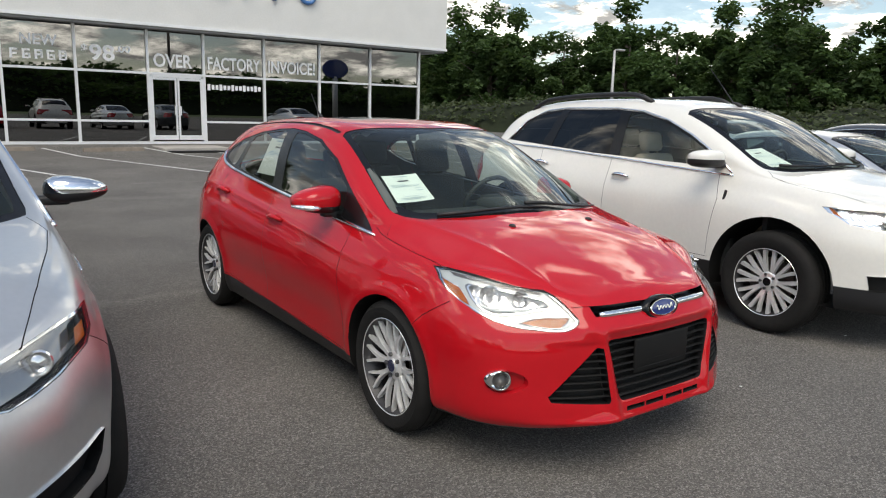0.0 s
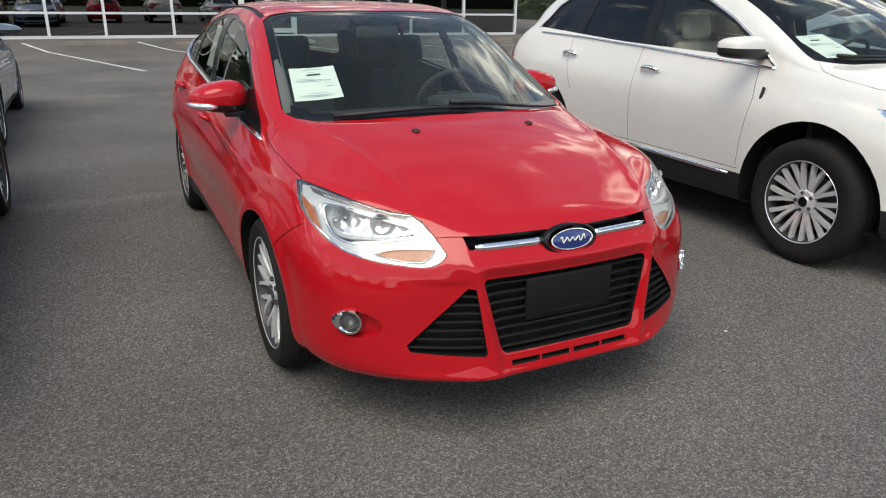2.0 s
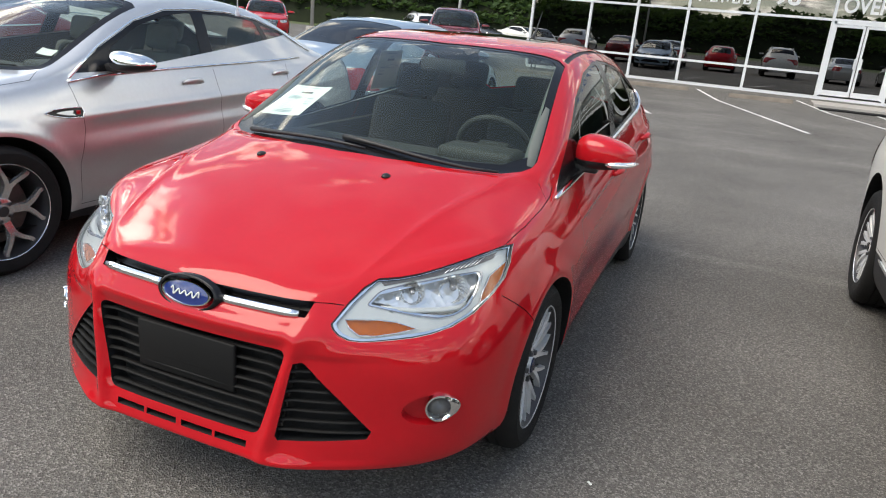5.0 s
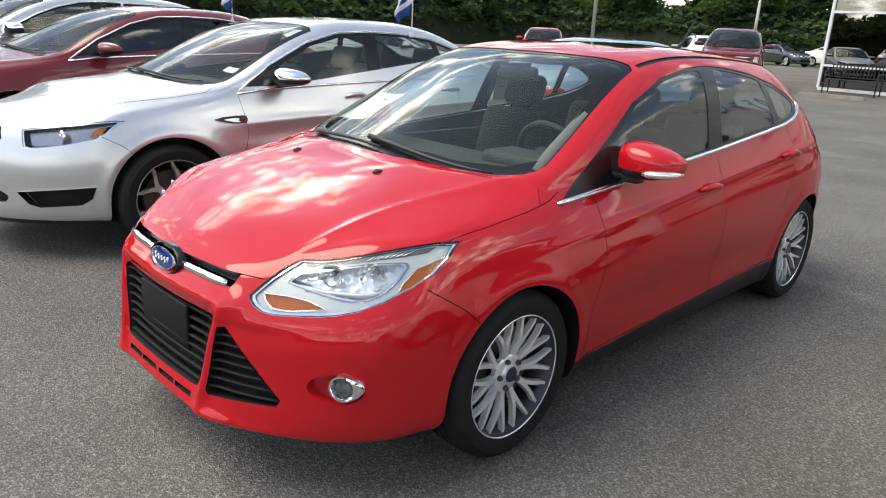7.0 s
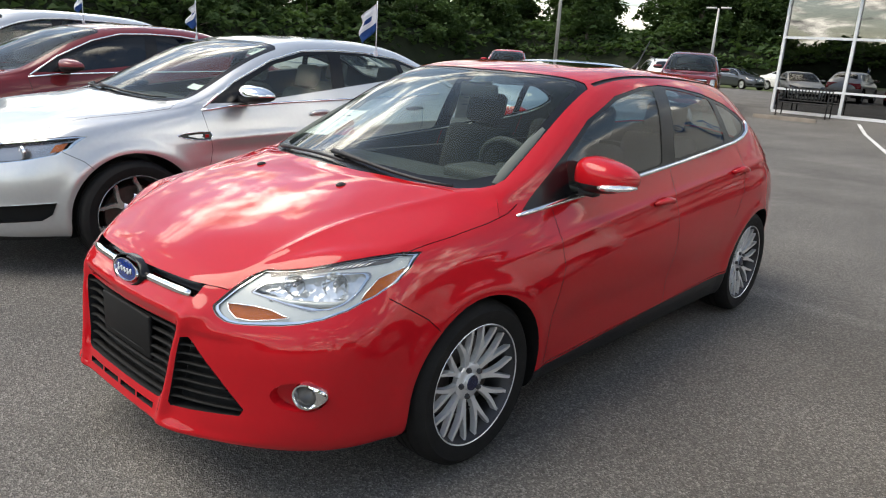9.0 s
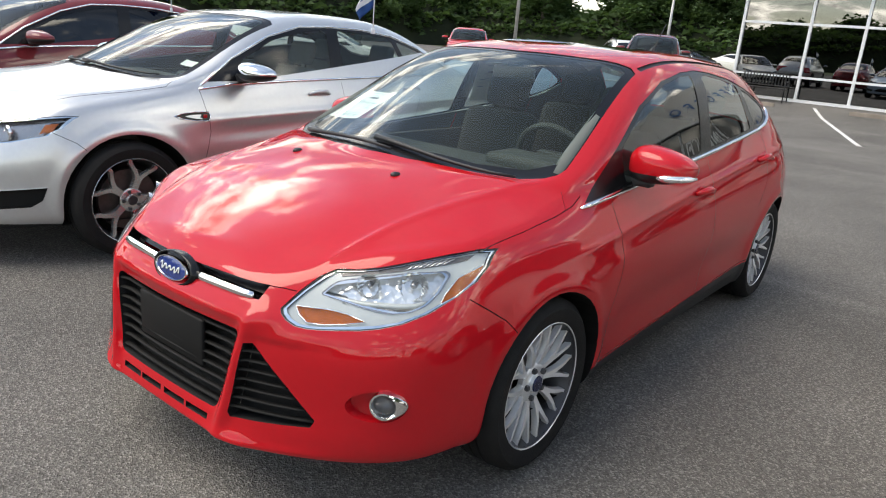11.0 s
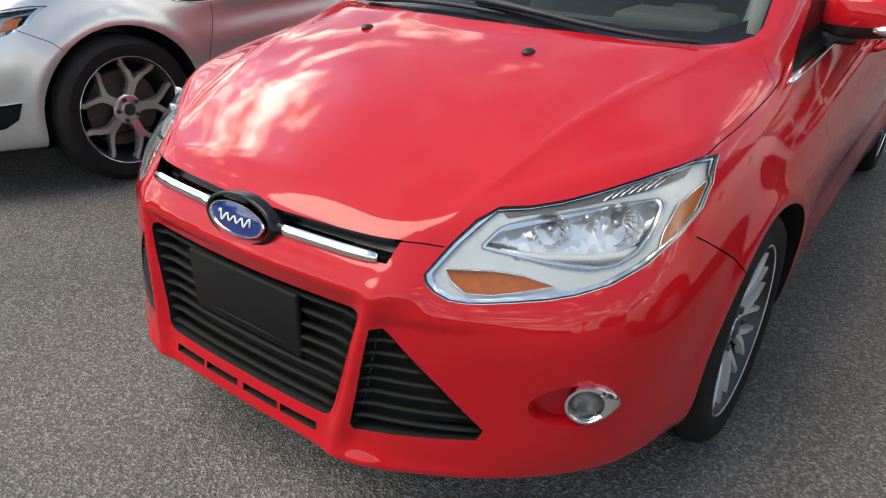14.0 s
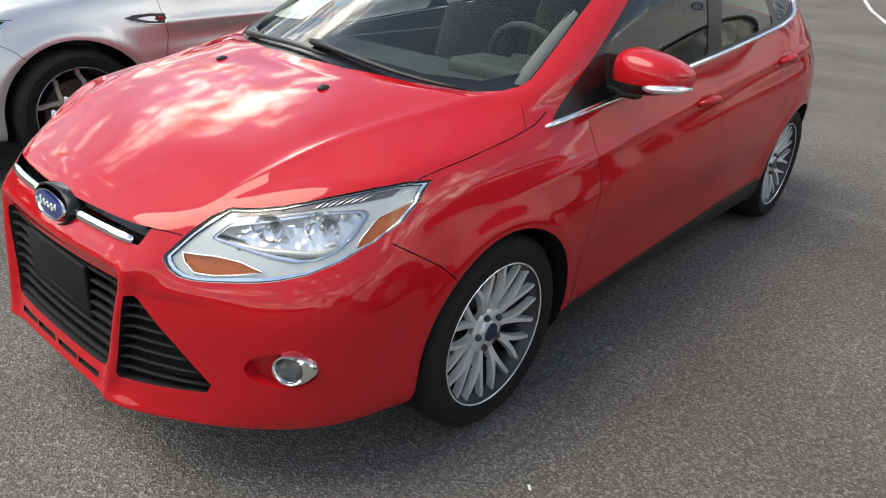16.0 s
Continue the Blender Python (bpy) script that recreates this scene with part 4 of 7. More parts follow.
    def drawn_in(d):
        """The outline drawn in, less so where the surface runs away from the front."""
        out = []
        for i, ((x, z), q) in enumerate(zip(lamp_a, inset(lamp_a, d))):
            out.append((x, z - 0.3 * d) if 2 < i < 9 else (x - 0.25 * d, z - 0.3 * d) if i < 11 and i > 8 else (x - 0.28 * d, z + 0.1 * d) if 10 < i < 14 else q)
        return out

    for s in (1, -1):
        kf = lambda c, s=s: facing(c) and c.x * s > 0.3
        skin, p = split_cut(skin, lamp_a, LAMP_SLICES, s, "y", kf)
        lamp = part("headlamp", soup_mesh(rim(p, (-0.05 * s, 0.07, -0.005))), M_LAMPGREY, car, "clear headlamp with chrome reflectors and an amber indicator")
        ob = part("lens", soup_mesh(shifted(p, 0.002)), G_LENS, lamp, "clear plastic lens")
        ob.visible_shadow = False
        edge, p1 = split_cut(p, drawn_in(0.0045), LAMP_SLICES, s, "y", kf)
        part("seal", soup_mesh(shifted(edge, -0.003)), M_BLACK, lamp)
        ring, p2 = split_cut(p1, drawn_in(0.0125), LAMP_SLICES, s, "y", kf)
        part("bezel", soup_mesh(shifted(ring, -0.007)), M_CHROME, lamp, "bright chrome bezel")
        amber = [(s * x, z) for x, z in ((0.474, 0.708), (0.490, 0.689), (0.520, 0.670), (0.561, 0.668), (0.605, 0.674), (0.652, 0.685), (0.597, 0.701), (0.55, 0.707))]
        side_amber = [(s * x, z) for x, z in ((0.796, 0.822), (0.778, 0.797), (0.777, 0.757), (0.780, 0.734), (0.794, 0.744), (0.8035, 0.778), (0.801, 0.808))]
        window = [(s * x, z) for x, z in rounded([(0.508, 0.743), (0.526, 0.777), (0.57, 0.791), (0.69, 0.815), (0.752, 0.818), (0.764, 0.806), (0.768, 0.765), (0.759, 0.730), (0.735, 0.713), (0.695, 0.708), (0.64, 0.7155), (0.57, 0.7300)], 0.010)]
        shell_, am = cut(p2, amber, "y", kf)
        shell_, am2 = cut(shell_, side_amber, "y", kf)
        shell_, win = cut(shell_, window, "y", kf)
        # a smoked strip with fine ribs runs along the upper edge
        upper_line = [(0.520, 0.797), (0.56, 0.8025), (0.605, 0.811), (0.65, 0.824), (0.69, 0.837), (0.73, 0.848), (0.768, 0.853)]
        lower_line = [(0.532, 0.789), (0.56, 0.7945), (0.605, 0.803), (0.65, 0.812), (0.69, 0.8225), (0.73, 0.831), (0.768, 0.840)]
        smoke = []
        for (ua, ub), (la, lb) in zip(zip(upper_line, upper_line[1:]), zip(lower_line, lower_line[1:])):
            shell_, p = cut(shell_, [(s * x, z) for x, z in (ua, ub, lb, la)], "y", kf)
            smoke += p
        part("smoked_strip", soup_mesh(shifted(smoke, -0.012)), M_SMOKE, lamp, "dark smoked strip along the upper edge")
        for k in range(7):
            x = 0.668 + 0.011 * k
            za, zb = spline(lower_line, x) + 0.001, spline(upper_line, x + 0.012) - 0.002
            bm = bmesh.new()
            tube(bm, [surf.at("y", s * x, za, -1, -0.009)[0], surf.at("y", s * (x + 0.012), zb, -1, -0.009)[0]], 0.0016, 5)
            part("rib", bm, M_LAMP, lamp)
        part("indicator", soup_mesh(shifted(am, -0.014)), M_AMBER, lamp, "amber indicator")
        part("side_reflector", soup_mesh(shifted(am2, -0.010)), M_AMBER, lamp, "amber side reflector")
        for q, rr, mt in ((amber, 0.0022, M_CHROME), (side_amber, 0.0016, M_CHROME)):
            bm = bmesh.new()
            loop = [surf.at("y", x, z, -1, -0.009)[0] for x, z in q]
            tube(bm, loop, rr, 6, closed=True)
            part("indicator_edge", bm, mt, lamp)
        part("housing", soup_mesh(shifted(shell_, -0.014)), M_LAMPGREY, lamp, "silver lamp housing")
        frame_ring, in_win = cut(win, [(s * x, z) for x, z in inset([(abs(x), z) for x, z in window], 0.0035)], "y", kf)
        part("window_edge", soup_mesh(shifted(frame_ring, -0.011)), M_LAMPDARK, lamp)
        inner_ring, _ = cut(in_win, [(s * x, z) for x, z in inset([(abs(x), z) for x, z in window], 0.008)], "y", kf)
        part("window_edge", soup_mesh(shifted(inner_ring, -0.013)), M_CHROME, lamp)
        sunk = shifted(win, -0.014)
        part("reflector_box", soup_mesh(rim(sunk, (-0.018 * s, 0.030, 0)) + shifted(sunk, 1.0, (-0.018 * s, 0.030, 0))), M_FACET, lamp, "faceted chrome reflector")
        # two fluted bowls, each with a capped bulb, and the sill below them
        for ux, uz, r in ((0.612, 0.764, 0.038), (0.708, 0.772, 0.046)):
            c, n = surf.at("y", s * ux, uz, -1)
            fm = Matrix.Translation(c + Vector((-0.013 * s, 0.021, 0))) @ pose(0, 0, 0, 0, 0, 28 * s)
            bm = bmesh.new()
            lathe(bm, [(-0.008, r), (-0.006, r * 0.98), (0.008, r * 0.86), (0.020, r * 0.64), (0.028, r * 0.40), (0.031, r * 0.22)], 20, "y")
            bmesh.ops.transform(bm, matrix=fm, verts=bm.verts[:])
            part("reflector", bm, M_LAMP, lamp, "fluted chrome reflector bowl", smooth=False)
            bm = bmesh.new()
            lathe(bm, [(0.030, r * 0.24), (0.012, r * 0.24), (-0.004, r * 0.22), (-0.010, r * 0.14), (-0.011, 0.001)], 14, "y")
            bmesh.ops.transform(bm, matrix=fm, verts=bm.verts[:])
            part("bulb", bm, M_LAMPDARK, lamp, "dark-capped bulb")
        bm = bmesh.new()
        pts = [surf.at("y", s * x, z, -1, -0.020)[0] for x, z in ((0.545, 0.742), (0.58, 0.736), (0.62, 0.731), (0.66, 0.731), (0.70, 0.730), (0.735, 0.732), (0.752, 0.742))]
        tube(bm, pts, [0.004, 0.008, 0.011, 0.011, 0.012, 0.010, 0.004], 8, flat=0.7)
        part("reflector_sill", bm, M_LAMPGREY, lamp)
    # grilles
    front_face = lambda c: c.y < -0.45
    main = rounded([(-0.345, 0.612), (0.345, 0.612), (0.278, 0.345), (-0.278, 0.345)], 0.025)
    skin, p = cut(skin, main, "y", front_face)
    grille = part("lower_grille", soup_mesh(rim(p, (0, 0.06, 0))), M_BLACK, car, "black trapezoid lower grille with horizontal slats")
    part("grille_shade_back", soup_mesh(shifted(p, 0.06, (0, 1, 0))), M_VOID, grille)
    for k in range(8):
        z = 0.368 + k * 0.0315
        hw = 0.278 + (z - 0.345) * 0.067 / 0.267 - 0.006
        bm = bmesh.new()
        pts = [surf.at("y", hw * (q / 8 - 1), z, -1, -0.014)[0] for q in range(17)]
        tube(bm, pts, 0.011, 6, flat=0.42)
        part("slat", bm, M_MATTBLACK, grille)
    bm = bmesh.new()
    c0 = surf.at("y", 0, 0.53, -1, 0.004)[0]
    box(bm, 0, c0.y + 0.014, 0.517, 0.36, 0.016, 0.155, 0.006)
    part("plate_holder", bm, M_MATTBLACK, grille, "blank black number plate holder")
    tri = [(0.372, 0.585), (0.392, 0.588), (0.50, 0.480), (0.585, 0.385), (0.575, 0.362), (0.345, 0.345), (0.338, 0.36)]
    for s in (1, -1):
        o = [(s * x, z) for x, z in tri]
        skin, p = cut(skin, o, "y", front_face)
        corner = part("corner_grille", soup_mesh(rim(p, (-0.02 * s, 0.06, 0))), M_BLACK, car, "black triangular corner grille with slats")
        part("grille_shade_back", soup_mesh(shifted(p, 0.055, (-0.2 * s, 1, 0))), M_VOID, corner)
        for k in range(7):
            z = 0.378 + k * 0.030
            x0, x1 = 0.340 + (z - 0.35) * 0.13, 0.592 - (z - 0.37) * 0.93
            bm = bmesh.new()
            tube(bm, [surf.at("y", s * (x0 + (x1 - x0) * q / 8), z, -1, -0.012)[0] for q in range(9)], 0.010, 6, flat=0.45)
            part("slat", bm, M_MATTBLACK, corner)
    slot = [(-0.385, 0.748), (0.385, 0.748), (0.375, 0.708), (-0.375, 0.708)]
    skin, p = cut(skin, slot, "y", front_face)
    upper = part("upper_grille", soup_mesh(rim(p, (0, 0.05, -0.01)) + shifted(p, 0.05, (0, 1, 0))), M_GLOSSBLACK, car, "slim black upper grille with a chrome bar")
    for s in (1, -1):
        bm = bmesh.new()
        pts = [surf.at("y", s * (0.11 + 0.245 * q / 10), 0.713, -1, 0.001)[0] for q in range(11)]
        tube(bm, pts, [0.0135] * 9 + [0.0125, 0.010], 10, flat=1.15)
        part("chrome_bar", bm, M_CHROME, upper, "chrome grille bar")
    c, n = surf.at("y", 0, 0.712, -1)
    tiltm = Matrix.Translation((0, c.y - 0.012, 0.712)) @ pose(0, 0, 0, -14, 0, 0)
    bm = bmesh.new()
    lathe(bm, [(0.035, 1.16), (-0.004, 1.12), (-0.008, 1.02), (-0.006, 0.98)], 40, "y")
    bmesh.ops.scale(bm, vec=(0.098, 1, 0.048), verts=bm.verts[:])
    bmesh.ops.transform(bm, matrix=tiltm, verts=bm.verts[:])
    badge = part("badge", bm, M_GLOSSBLACK, car, "blue oval badge with a chrome rim")
    for nm, prof, mt in (("badge_rim", [(-0.004, 1.0), (-0.013, 0.97), (-0.013, 0.91), (-0.008, 0.89)], M_CHROME), ("badge_field", [(-0.010, 0.90), (-0.013, 0.6), (-0.014, 0.001)], M_BLUE)):
        bm = bmesh.new()
        lathe(bm, prof, 40, "y")
        bmesh.ops.scale(bm, vec=(0.090, 1, 0.037), verts=bm.verts[:])
        bmesh.ops.transform(bm, matrix=tiltm, verts=bm.verts[:])
        part(nm, bm, mt, badge, angle=50)
    bm = bmesh.new()
    # a plain cursive-like stroke stands for the mark
    stroke = [(-0.052 + 0.104 * q / 60, (0.006 + 0.007 * abs(1 - 2 * q / 60) ** 2) * math.sin(q / 60 * 9 * math.pi + 0.4)) for q in range(61)]
    tube(bm, [(x + 0.25 * z, -0.0158, z) for x, z in stroke], 0.0022, 6)
    bmesh.ops.transform(bm, matrix=tiltm, verts=bm.verts[:])
    part("badge_stroke", bm, M_PAPER, badge)
    # low intake slots
    for x0, x1 in ((-0.245, -0.135), (-0.125, -0.01), (0.01, 0.125), (0.135, 0.245)):
        skin, p = cut(skin, [(x0, 0.318), (x1, 0.318), (x1, 0.298), (x0, 0.298)], "y", front_face)
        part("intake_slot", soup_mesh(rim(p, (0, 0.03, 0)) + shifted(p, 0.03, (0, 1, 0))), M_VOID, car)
    # fog lamps
    for s in (1, -1):
        ang = [2 * math.pi * k / 24 for k in range(24)]
        c, n = surf.at("y", s * 0.738, 0.452, -1)
        o = [(c.x + math.cos(a) * (0.085 if s * math.cos(a) < 0 else 0.045), c.z - 0.008 + 0.050 * math.sin(a)) for a in ang]
        skin, p = cut(skin, o, "y", front_face)
        part("fog_lamp_recess", soup_mesh(rim(p, (-0.01 * s, 0.035, 0)) + shifted(p, 0.035, (-0.3 * s, 1, 0))), M_RED, car)
        fm = Matrix.Translation(c + Vector((0.0, 0.006, 0))) @ pose(0, 0, 0, 0, 0, 30 * s)
        bm = bmesh.new()
        lathe(bm, [(0.04, 0.041), (-0.012, 0.045), (-0.019, 0.043), (-0.020, 0.038), (-0.012, 0.034), (0.008, 0.032)], 32, "y")
        for v in bm.verts:
            r = math.hypot(v.co.x, v.co.z)
            out = max(0, v.co.x * s / r) ** 2 * max(0, min(1, (r - 0.034) / 0.008))
            v.co.x *= 1 + 0.5 * out
            v.co.y += 0.018 * out
        bmesh.ops.transform(bm, matrix=fm, verts=bm.verts[:])
        fog = part("fog_lamp", bm, M_CHROME, car, "round fog lamp with a chrome surround", angle=40)
        bm = bmesh.new()
        lathe(bm, [(-0.004, 0.0345), (-0.008, 0.02), (-0.009, 0.001)], 24, "y")
        bmesh.ops.transform(bm, matrix=fm, verts=bm.verts[:])
        part("lens", bm, G_LENS, fog)
        bm = bmesh.new()
        lathe(bm, [(-0.002, 0.0345), (0.02, 0.025), (0.028, 0.001)], 24, "y")
        bmesh.ops.transform(bm, matrix=fm, verts=bm.verts[:])
        part("reflector", bm, M_SMOKE, fog)
    # tail lamps
    for s, keep in sides:
        skin, p = cut(skin, [(2.78, 0.985), (2.86, 0.90), (3.02, 0.83), (3.20, 0.83), (3.16, 0.99), (2.90, 1.035)], "x", lambda c, keep=keep: keep(c) and c.z > 0.7)
        part("tail_lamp", soup_mesh(shifted(p, 0.004)), M_REDLENS, car, "red wraparound tail lamp")
        for y, z in ((1.315, 0.852), (2.25, 0.930)):
            c, n = surf.at("x", y + 0.05, z, s)
            bm = bmesh.new()
            bmesh.ops.create_uvsphere(bm, u_segments=20, v_segments=12, radius=1)
            bmesh.ops.scale(bm, vec=(0.006, 0.05, 0.034), verts=bm.verts[:])
            bmesh.ops.translate(bm, vec=c, verts=bm.verts[:])
            cup = part("handle_cup", bm, M_RED, car)
            bm = bmesh.new()
            pts = [surf.at("x", y - 0.03 + 0.2 * q / 8, z + 0.008 * math.sin(q / 8 * math.pi), s, (0.004, 0.022, 0.032, 0.034, 0.034, 0.033, 0.030, 0.020, 0.004)[q])[0] for q in range(9)]
            tube(bm, pts, [0.010, 0.014, 0.016, 0.017, 0.017, 0.017, 0.016, 0.014, 0.010], 10)
            part("door_handle", bm, M_RED, car, "red door handle")
    # doors, bonnet and bumper as panels of their own
    door_skin = []
    for s, keep in sides:
        low = lambda c, keep=keep: keep(c) and abs(c.x) > 0.55
        for nm, o in (("front_door", [(0.485, 0.94), (0.49, 0.70), (0.41, 0.50), (0.41, 0.285), (1.50, 0.285), (1.53, 0.60), (1.53, 1.01)]), ("rear_door", [(1.53, 1.01), (1.53, 0.60), (1.50, 0.285), (2.24, 0.285), (2.25, 0.67), (2.36, 0.82), (2.40, 0.96), (2.38, 1.09)])):
            skin, p = cut(skin, o, "x", low)
            part(nm, soup_mesh(p), M_RED, car)
            door_skin += p
    hood = []
    for s in (1, -1):
        skin, p = cut(skin, [(0, -0.84), (s * 0.46, -0.79), (s * 0.575, -0.60), (s * 0.69, -0.44), (s * 0.772, -0.27), (s * 0.786, 0.0), (s * 0.735, 0.20), (s * 0.42, 0.05), (0, -0.03)], "z", lambda c: c.z > 0.76)
        hood += p
    part("bonnet", soup_mesh(hood), M_RED, car, "glossy red bonnet")
    skin, p = cut(skin, [(-0.9, 0.1), (0.9, 0.1), (0.9, 0.68), (0.8, 0.74), (-0.8, 0.74), (-0.9, 0.68)], "y", lambda c: c.y < -0.25)
    part("front_bumper", soup_mesh(p), M_RED, car)
    part("body", soup_mesh(skin), M_RED, car)
    cabin_lining(car, skin + door_skin, 0.86, 0.45, M_TRIM)
    # mirrors
    for s in (1, -1):
        up_, low_ = mirror_pod(s, (s * 0.890, 0.735, 1.040), 0.262, 0.20, 0.166, -0.026)
        mir = part("door_mirror", soup_mesh(up_), M_RED, car, "red door mirror with a black base")
        part("mirror_base", soup_mesh(low_), M_BLACK, mir)
        bm = bmesh.new()
        box(bm, s * 0.80, 0.72, 0.968, 0.14, 0.06, 0.035, 0.012)
        part("mirror_arm", bm, M_BLACK, mir)
        bm = bmesh.new()
        pts = [(s * (0.91 + 0.122 * q / 6), 0.640 + 0.105 * (q / 6) ** 2.4, 1.008 + 0.006 * q / 6) for q in range(7)]
        tube(bm, pts, [0.006, 0.013, 0.015, 0.015, 0.015, 0.013, 0.005], 8)
        part("mirror_indicator", bm, M_LAMP, mir, "clear indicator strip")
    for s in (1, -1):
        bm = bmesh.new()
        tube(bm, [(s * 0.672, 0.27, 1.000), (s * 0.652, 0.40, 1.075), (s * 0.632, 0.55, 1.155), (s * 0.597, 0.80, 1.270), (s * 0.565, 1.0, 1.345)], [0.030, 0.028, 0.026, 0.024, 0.020], 8)
        part("pillar_trim", bm, M_PILLAR, car, "pale grey pillar trim inside the windscreen")
    # wipers, washer jets, aerial
    for s, x0, x1 in ((1, -0.02, 0.60), (1, -0.52, 0.10)):
        bm = bmesh.new()
        pts = []
        for q in range(9):
            x = x0 + (x1 - x0) * q / 8
            yy = -0.015 + 0.42 * abs(x) ** 2.2 * 0.9 + (0.045 if x0 > -0.3 else 0.045) * (1 - q / 8)
            p_, n_ = surf.at("z", x, yy, 1, 0.012)
            pts.append(p_)
        tube(bm, pts, [0.012, 0.012, 0.010, 0.008, 0.008, 0.007, 0.007, 0.006, 0.005], 6)
        part("wiper", bm, M_BLACK, car, "black windscreen wiper")
    for s in (1, -1):
        c, n = surf.at("z", s * 0.268, -0.165, 1)
        bm = bmesh.new()
        bmesh.ops.create_uvsphere(bm, u_segments=12, v_segments=8, radius=1)
        bmesh.ops.scale(bm, vec=(0.016, 0.022, 0.011), verts=bm.verts[:])
        bmesh.ops.translate(bm, vec=c, verts=bm.verts[:])
        part("washer_jet", bm, M_BLACK, car)
    c, n = surf.at("z", 0.0, 2.53, 1)
    bm = bmesh.new()
    tube(bm, [c + Vector((0, -0.03, 0)), c + Vector((0, 0, 0.02)), c + Vector((0, 0.04, 0.05)), c + Vector((0, 0.16, 0.19))], [0.016, 0.013, 0.005, 0.003], 8)
    part("aerial", bm, M_BLACK, car)
    # wheels
    for x, y, nm in ((0.778, 0.0, "front_wheel"), (0.778, 2.648, "rear_wheel"), (-0.778, 0.0, "front_wheel"), (-0.778, 2.648, "rear_wheel")):
        wheel(car, nm, x, y, 0.322, 0.215, 0.236, 10, spoke_w=0.0108, fork=(0.14, 0.74))
    cabin(car, full, 0.08, 0.2, 3.0, 0.93, seat_rows=((0.98, 0.36), (1.85, 0.36)), wheel_x=0.36)
    return car


def cabin_lining(car, panels, low, front, mat):
    """Trim behind the painted pillars, door tops and tailgate."""
    inner = []
    for poly in panels:
        c = sum(poly, Vector()) / len(poly)
        if c.z > low and c.y > front:
            inner.append(poly)
    part("cabin_lining", soup_mesh(shifted(inner, -0.014), flip=True), mat, car, "dark trim on the inside of the pillars and doors")


def cabin(car, full, dash_y, floor_z, back_y, belt_z, seat_rows, wheel_x, cloth=None, half=0.74, dash_z=0.96, roof_end=2.78):
    """Floor tub, door cards, headliner, dashboard, seats and steering wheel."""
    cloth = cloth or M_CLOTH
    bm = bmesh.new()
    box(bm, 0, (dash_y + back_y) / 2, floor_z + 0.03, 2 * half, back_y - dash_y - 0.1, 0.04)
    box(bm, half - 0.02, (dash_y + back_y) / 2 + 0.15, (floor_z + belt_z) / 2, 0.04, back_y - dash_y - 0.3, belt_z - floor_z)
    box(bm, -half + 0.02, (dash_y + back_y) / 2 + 0.15, (floor_z + belt_z) / 2, 0.04, back_y - dash_y - 0.3, belt_z - floor_z)
    box(bm, 0, dash_y + 0.05, (floor_z + belt_z) / 2 - 0.05, 2 * half - 0.05, 0.04, belt_z - floor_z - 0.1)
    box(bm, 0, back_y - 0.1, (floor_z + belt_z) / 2, 2 * half - 0.1, 0.04, belt_z - floor_z)
    part("cabin_tub", bm, M_TRIM, car, "dark cabin lining", smooth=False)
    bm = bmesh.new()
    box(bm, 0, dash_y + 0.33, dash_z - 0.10, 2 * half - 0.14, 0.62, 0.20, 0.06, seg=4)
    box(bm, wheel_x, dash_y + 0.52, dash_z + 0.01, 0.36, 0.22, 0.08, 0.03, seg=3)
    part("dashboard", bm, M_TRIM, car, "dark moulded dashboard")
    lin = [p for p in full if min(q.z for q in p) > belt_z + 0.16 and all(dash_y + 0.9 < q.y < roof_end for q in p)]
    lin = [p for p in lin if abs(sum(q.x for q in p) / len(p)) < half * 0.76]
    part("headliner", soup_mesh(shifted(lin, -0.025), flip=True), M_LINING, car, "pale grey headliner")
    for y, sx in seat_rows:
        for s in (1, -1):
            bm = bmesh.new()
            box(bm, s * sx, y, floor_z + 0.25, 0.50, 0.52, 0.20, 0.06, seg=3)
            seat = part("seat", bm, cloth, car, "charcoal cloth seat")
            bm = bmesh.new()
            m = Matrix.Translation((s * sx, y + 0.28, floor_z + 0.32)) @ pose(0, 0, 0, -16, 0, 0)
            box(bm, 0, 0, 0.29, 0.48, 0.13, 0.60, 0.06, m, seg=3)
            part("seat_back", bm, cloth, seat)
            bm = bmesh.new()
            box(bm, 0, 0.0, 0.70, 0.26, 0.09, 0.18, 0.04, m, seg=3)
            box(bm, -0.07, 0.0, 0.60, 0.012, 0.012, 0.10, 0, m)
            box(bm, 0.07, 0.0, 0.60, 0.012, 0.012, 0.10, 0, m)
            part("headrest", bm, cloth, seat)
    bm = bmesh.new()
    m = Matrix.Translation((wheel_x, dash_y + 0.72, dash_z + 0.0)) @ pose(0, 0, 0, -65, 0, 0)
    ring = [m @ Vector((0.185 * math.cos(2 * math.pi * k / 28), 0.185 * math.sin(2 * math.pi * k / 28), 0)) for k in range(28)]
    tube(bm, ring, 0.015, 8, closed=True)
    box(bm, 0, 0, -0.01, 0.16, 0.12, 0.05, 0.02, m)
    box(bm, 0, 0, 0, 0.34, 0.035, 0.015, 0.005, m)
    part("steering_wheel", bm, M_TRIM, car, "dark steering wheel")
    bm = bmesh.new()
    box(bm, 0, dash_y + 0.86, dash_z + 0.36, 0.24, 0.03, 0.07, 0.015)
    part("rear_view_mirror", bm, M_TRIM, car)


hatchback = build_hatchback()


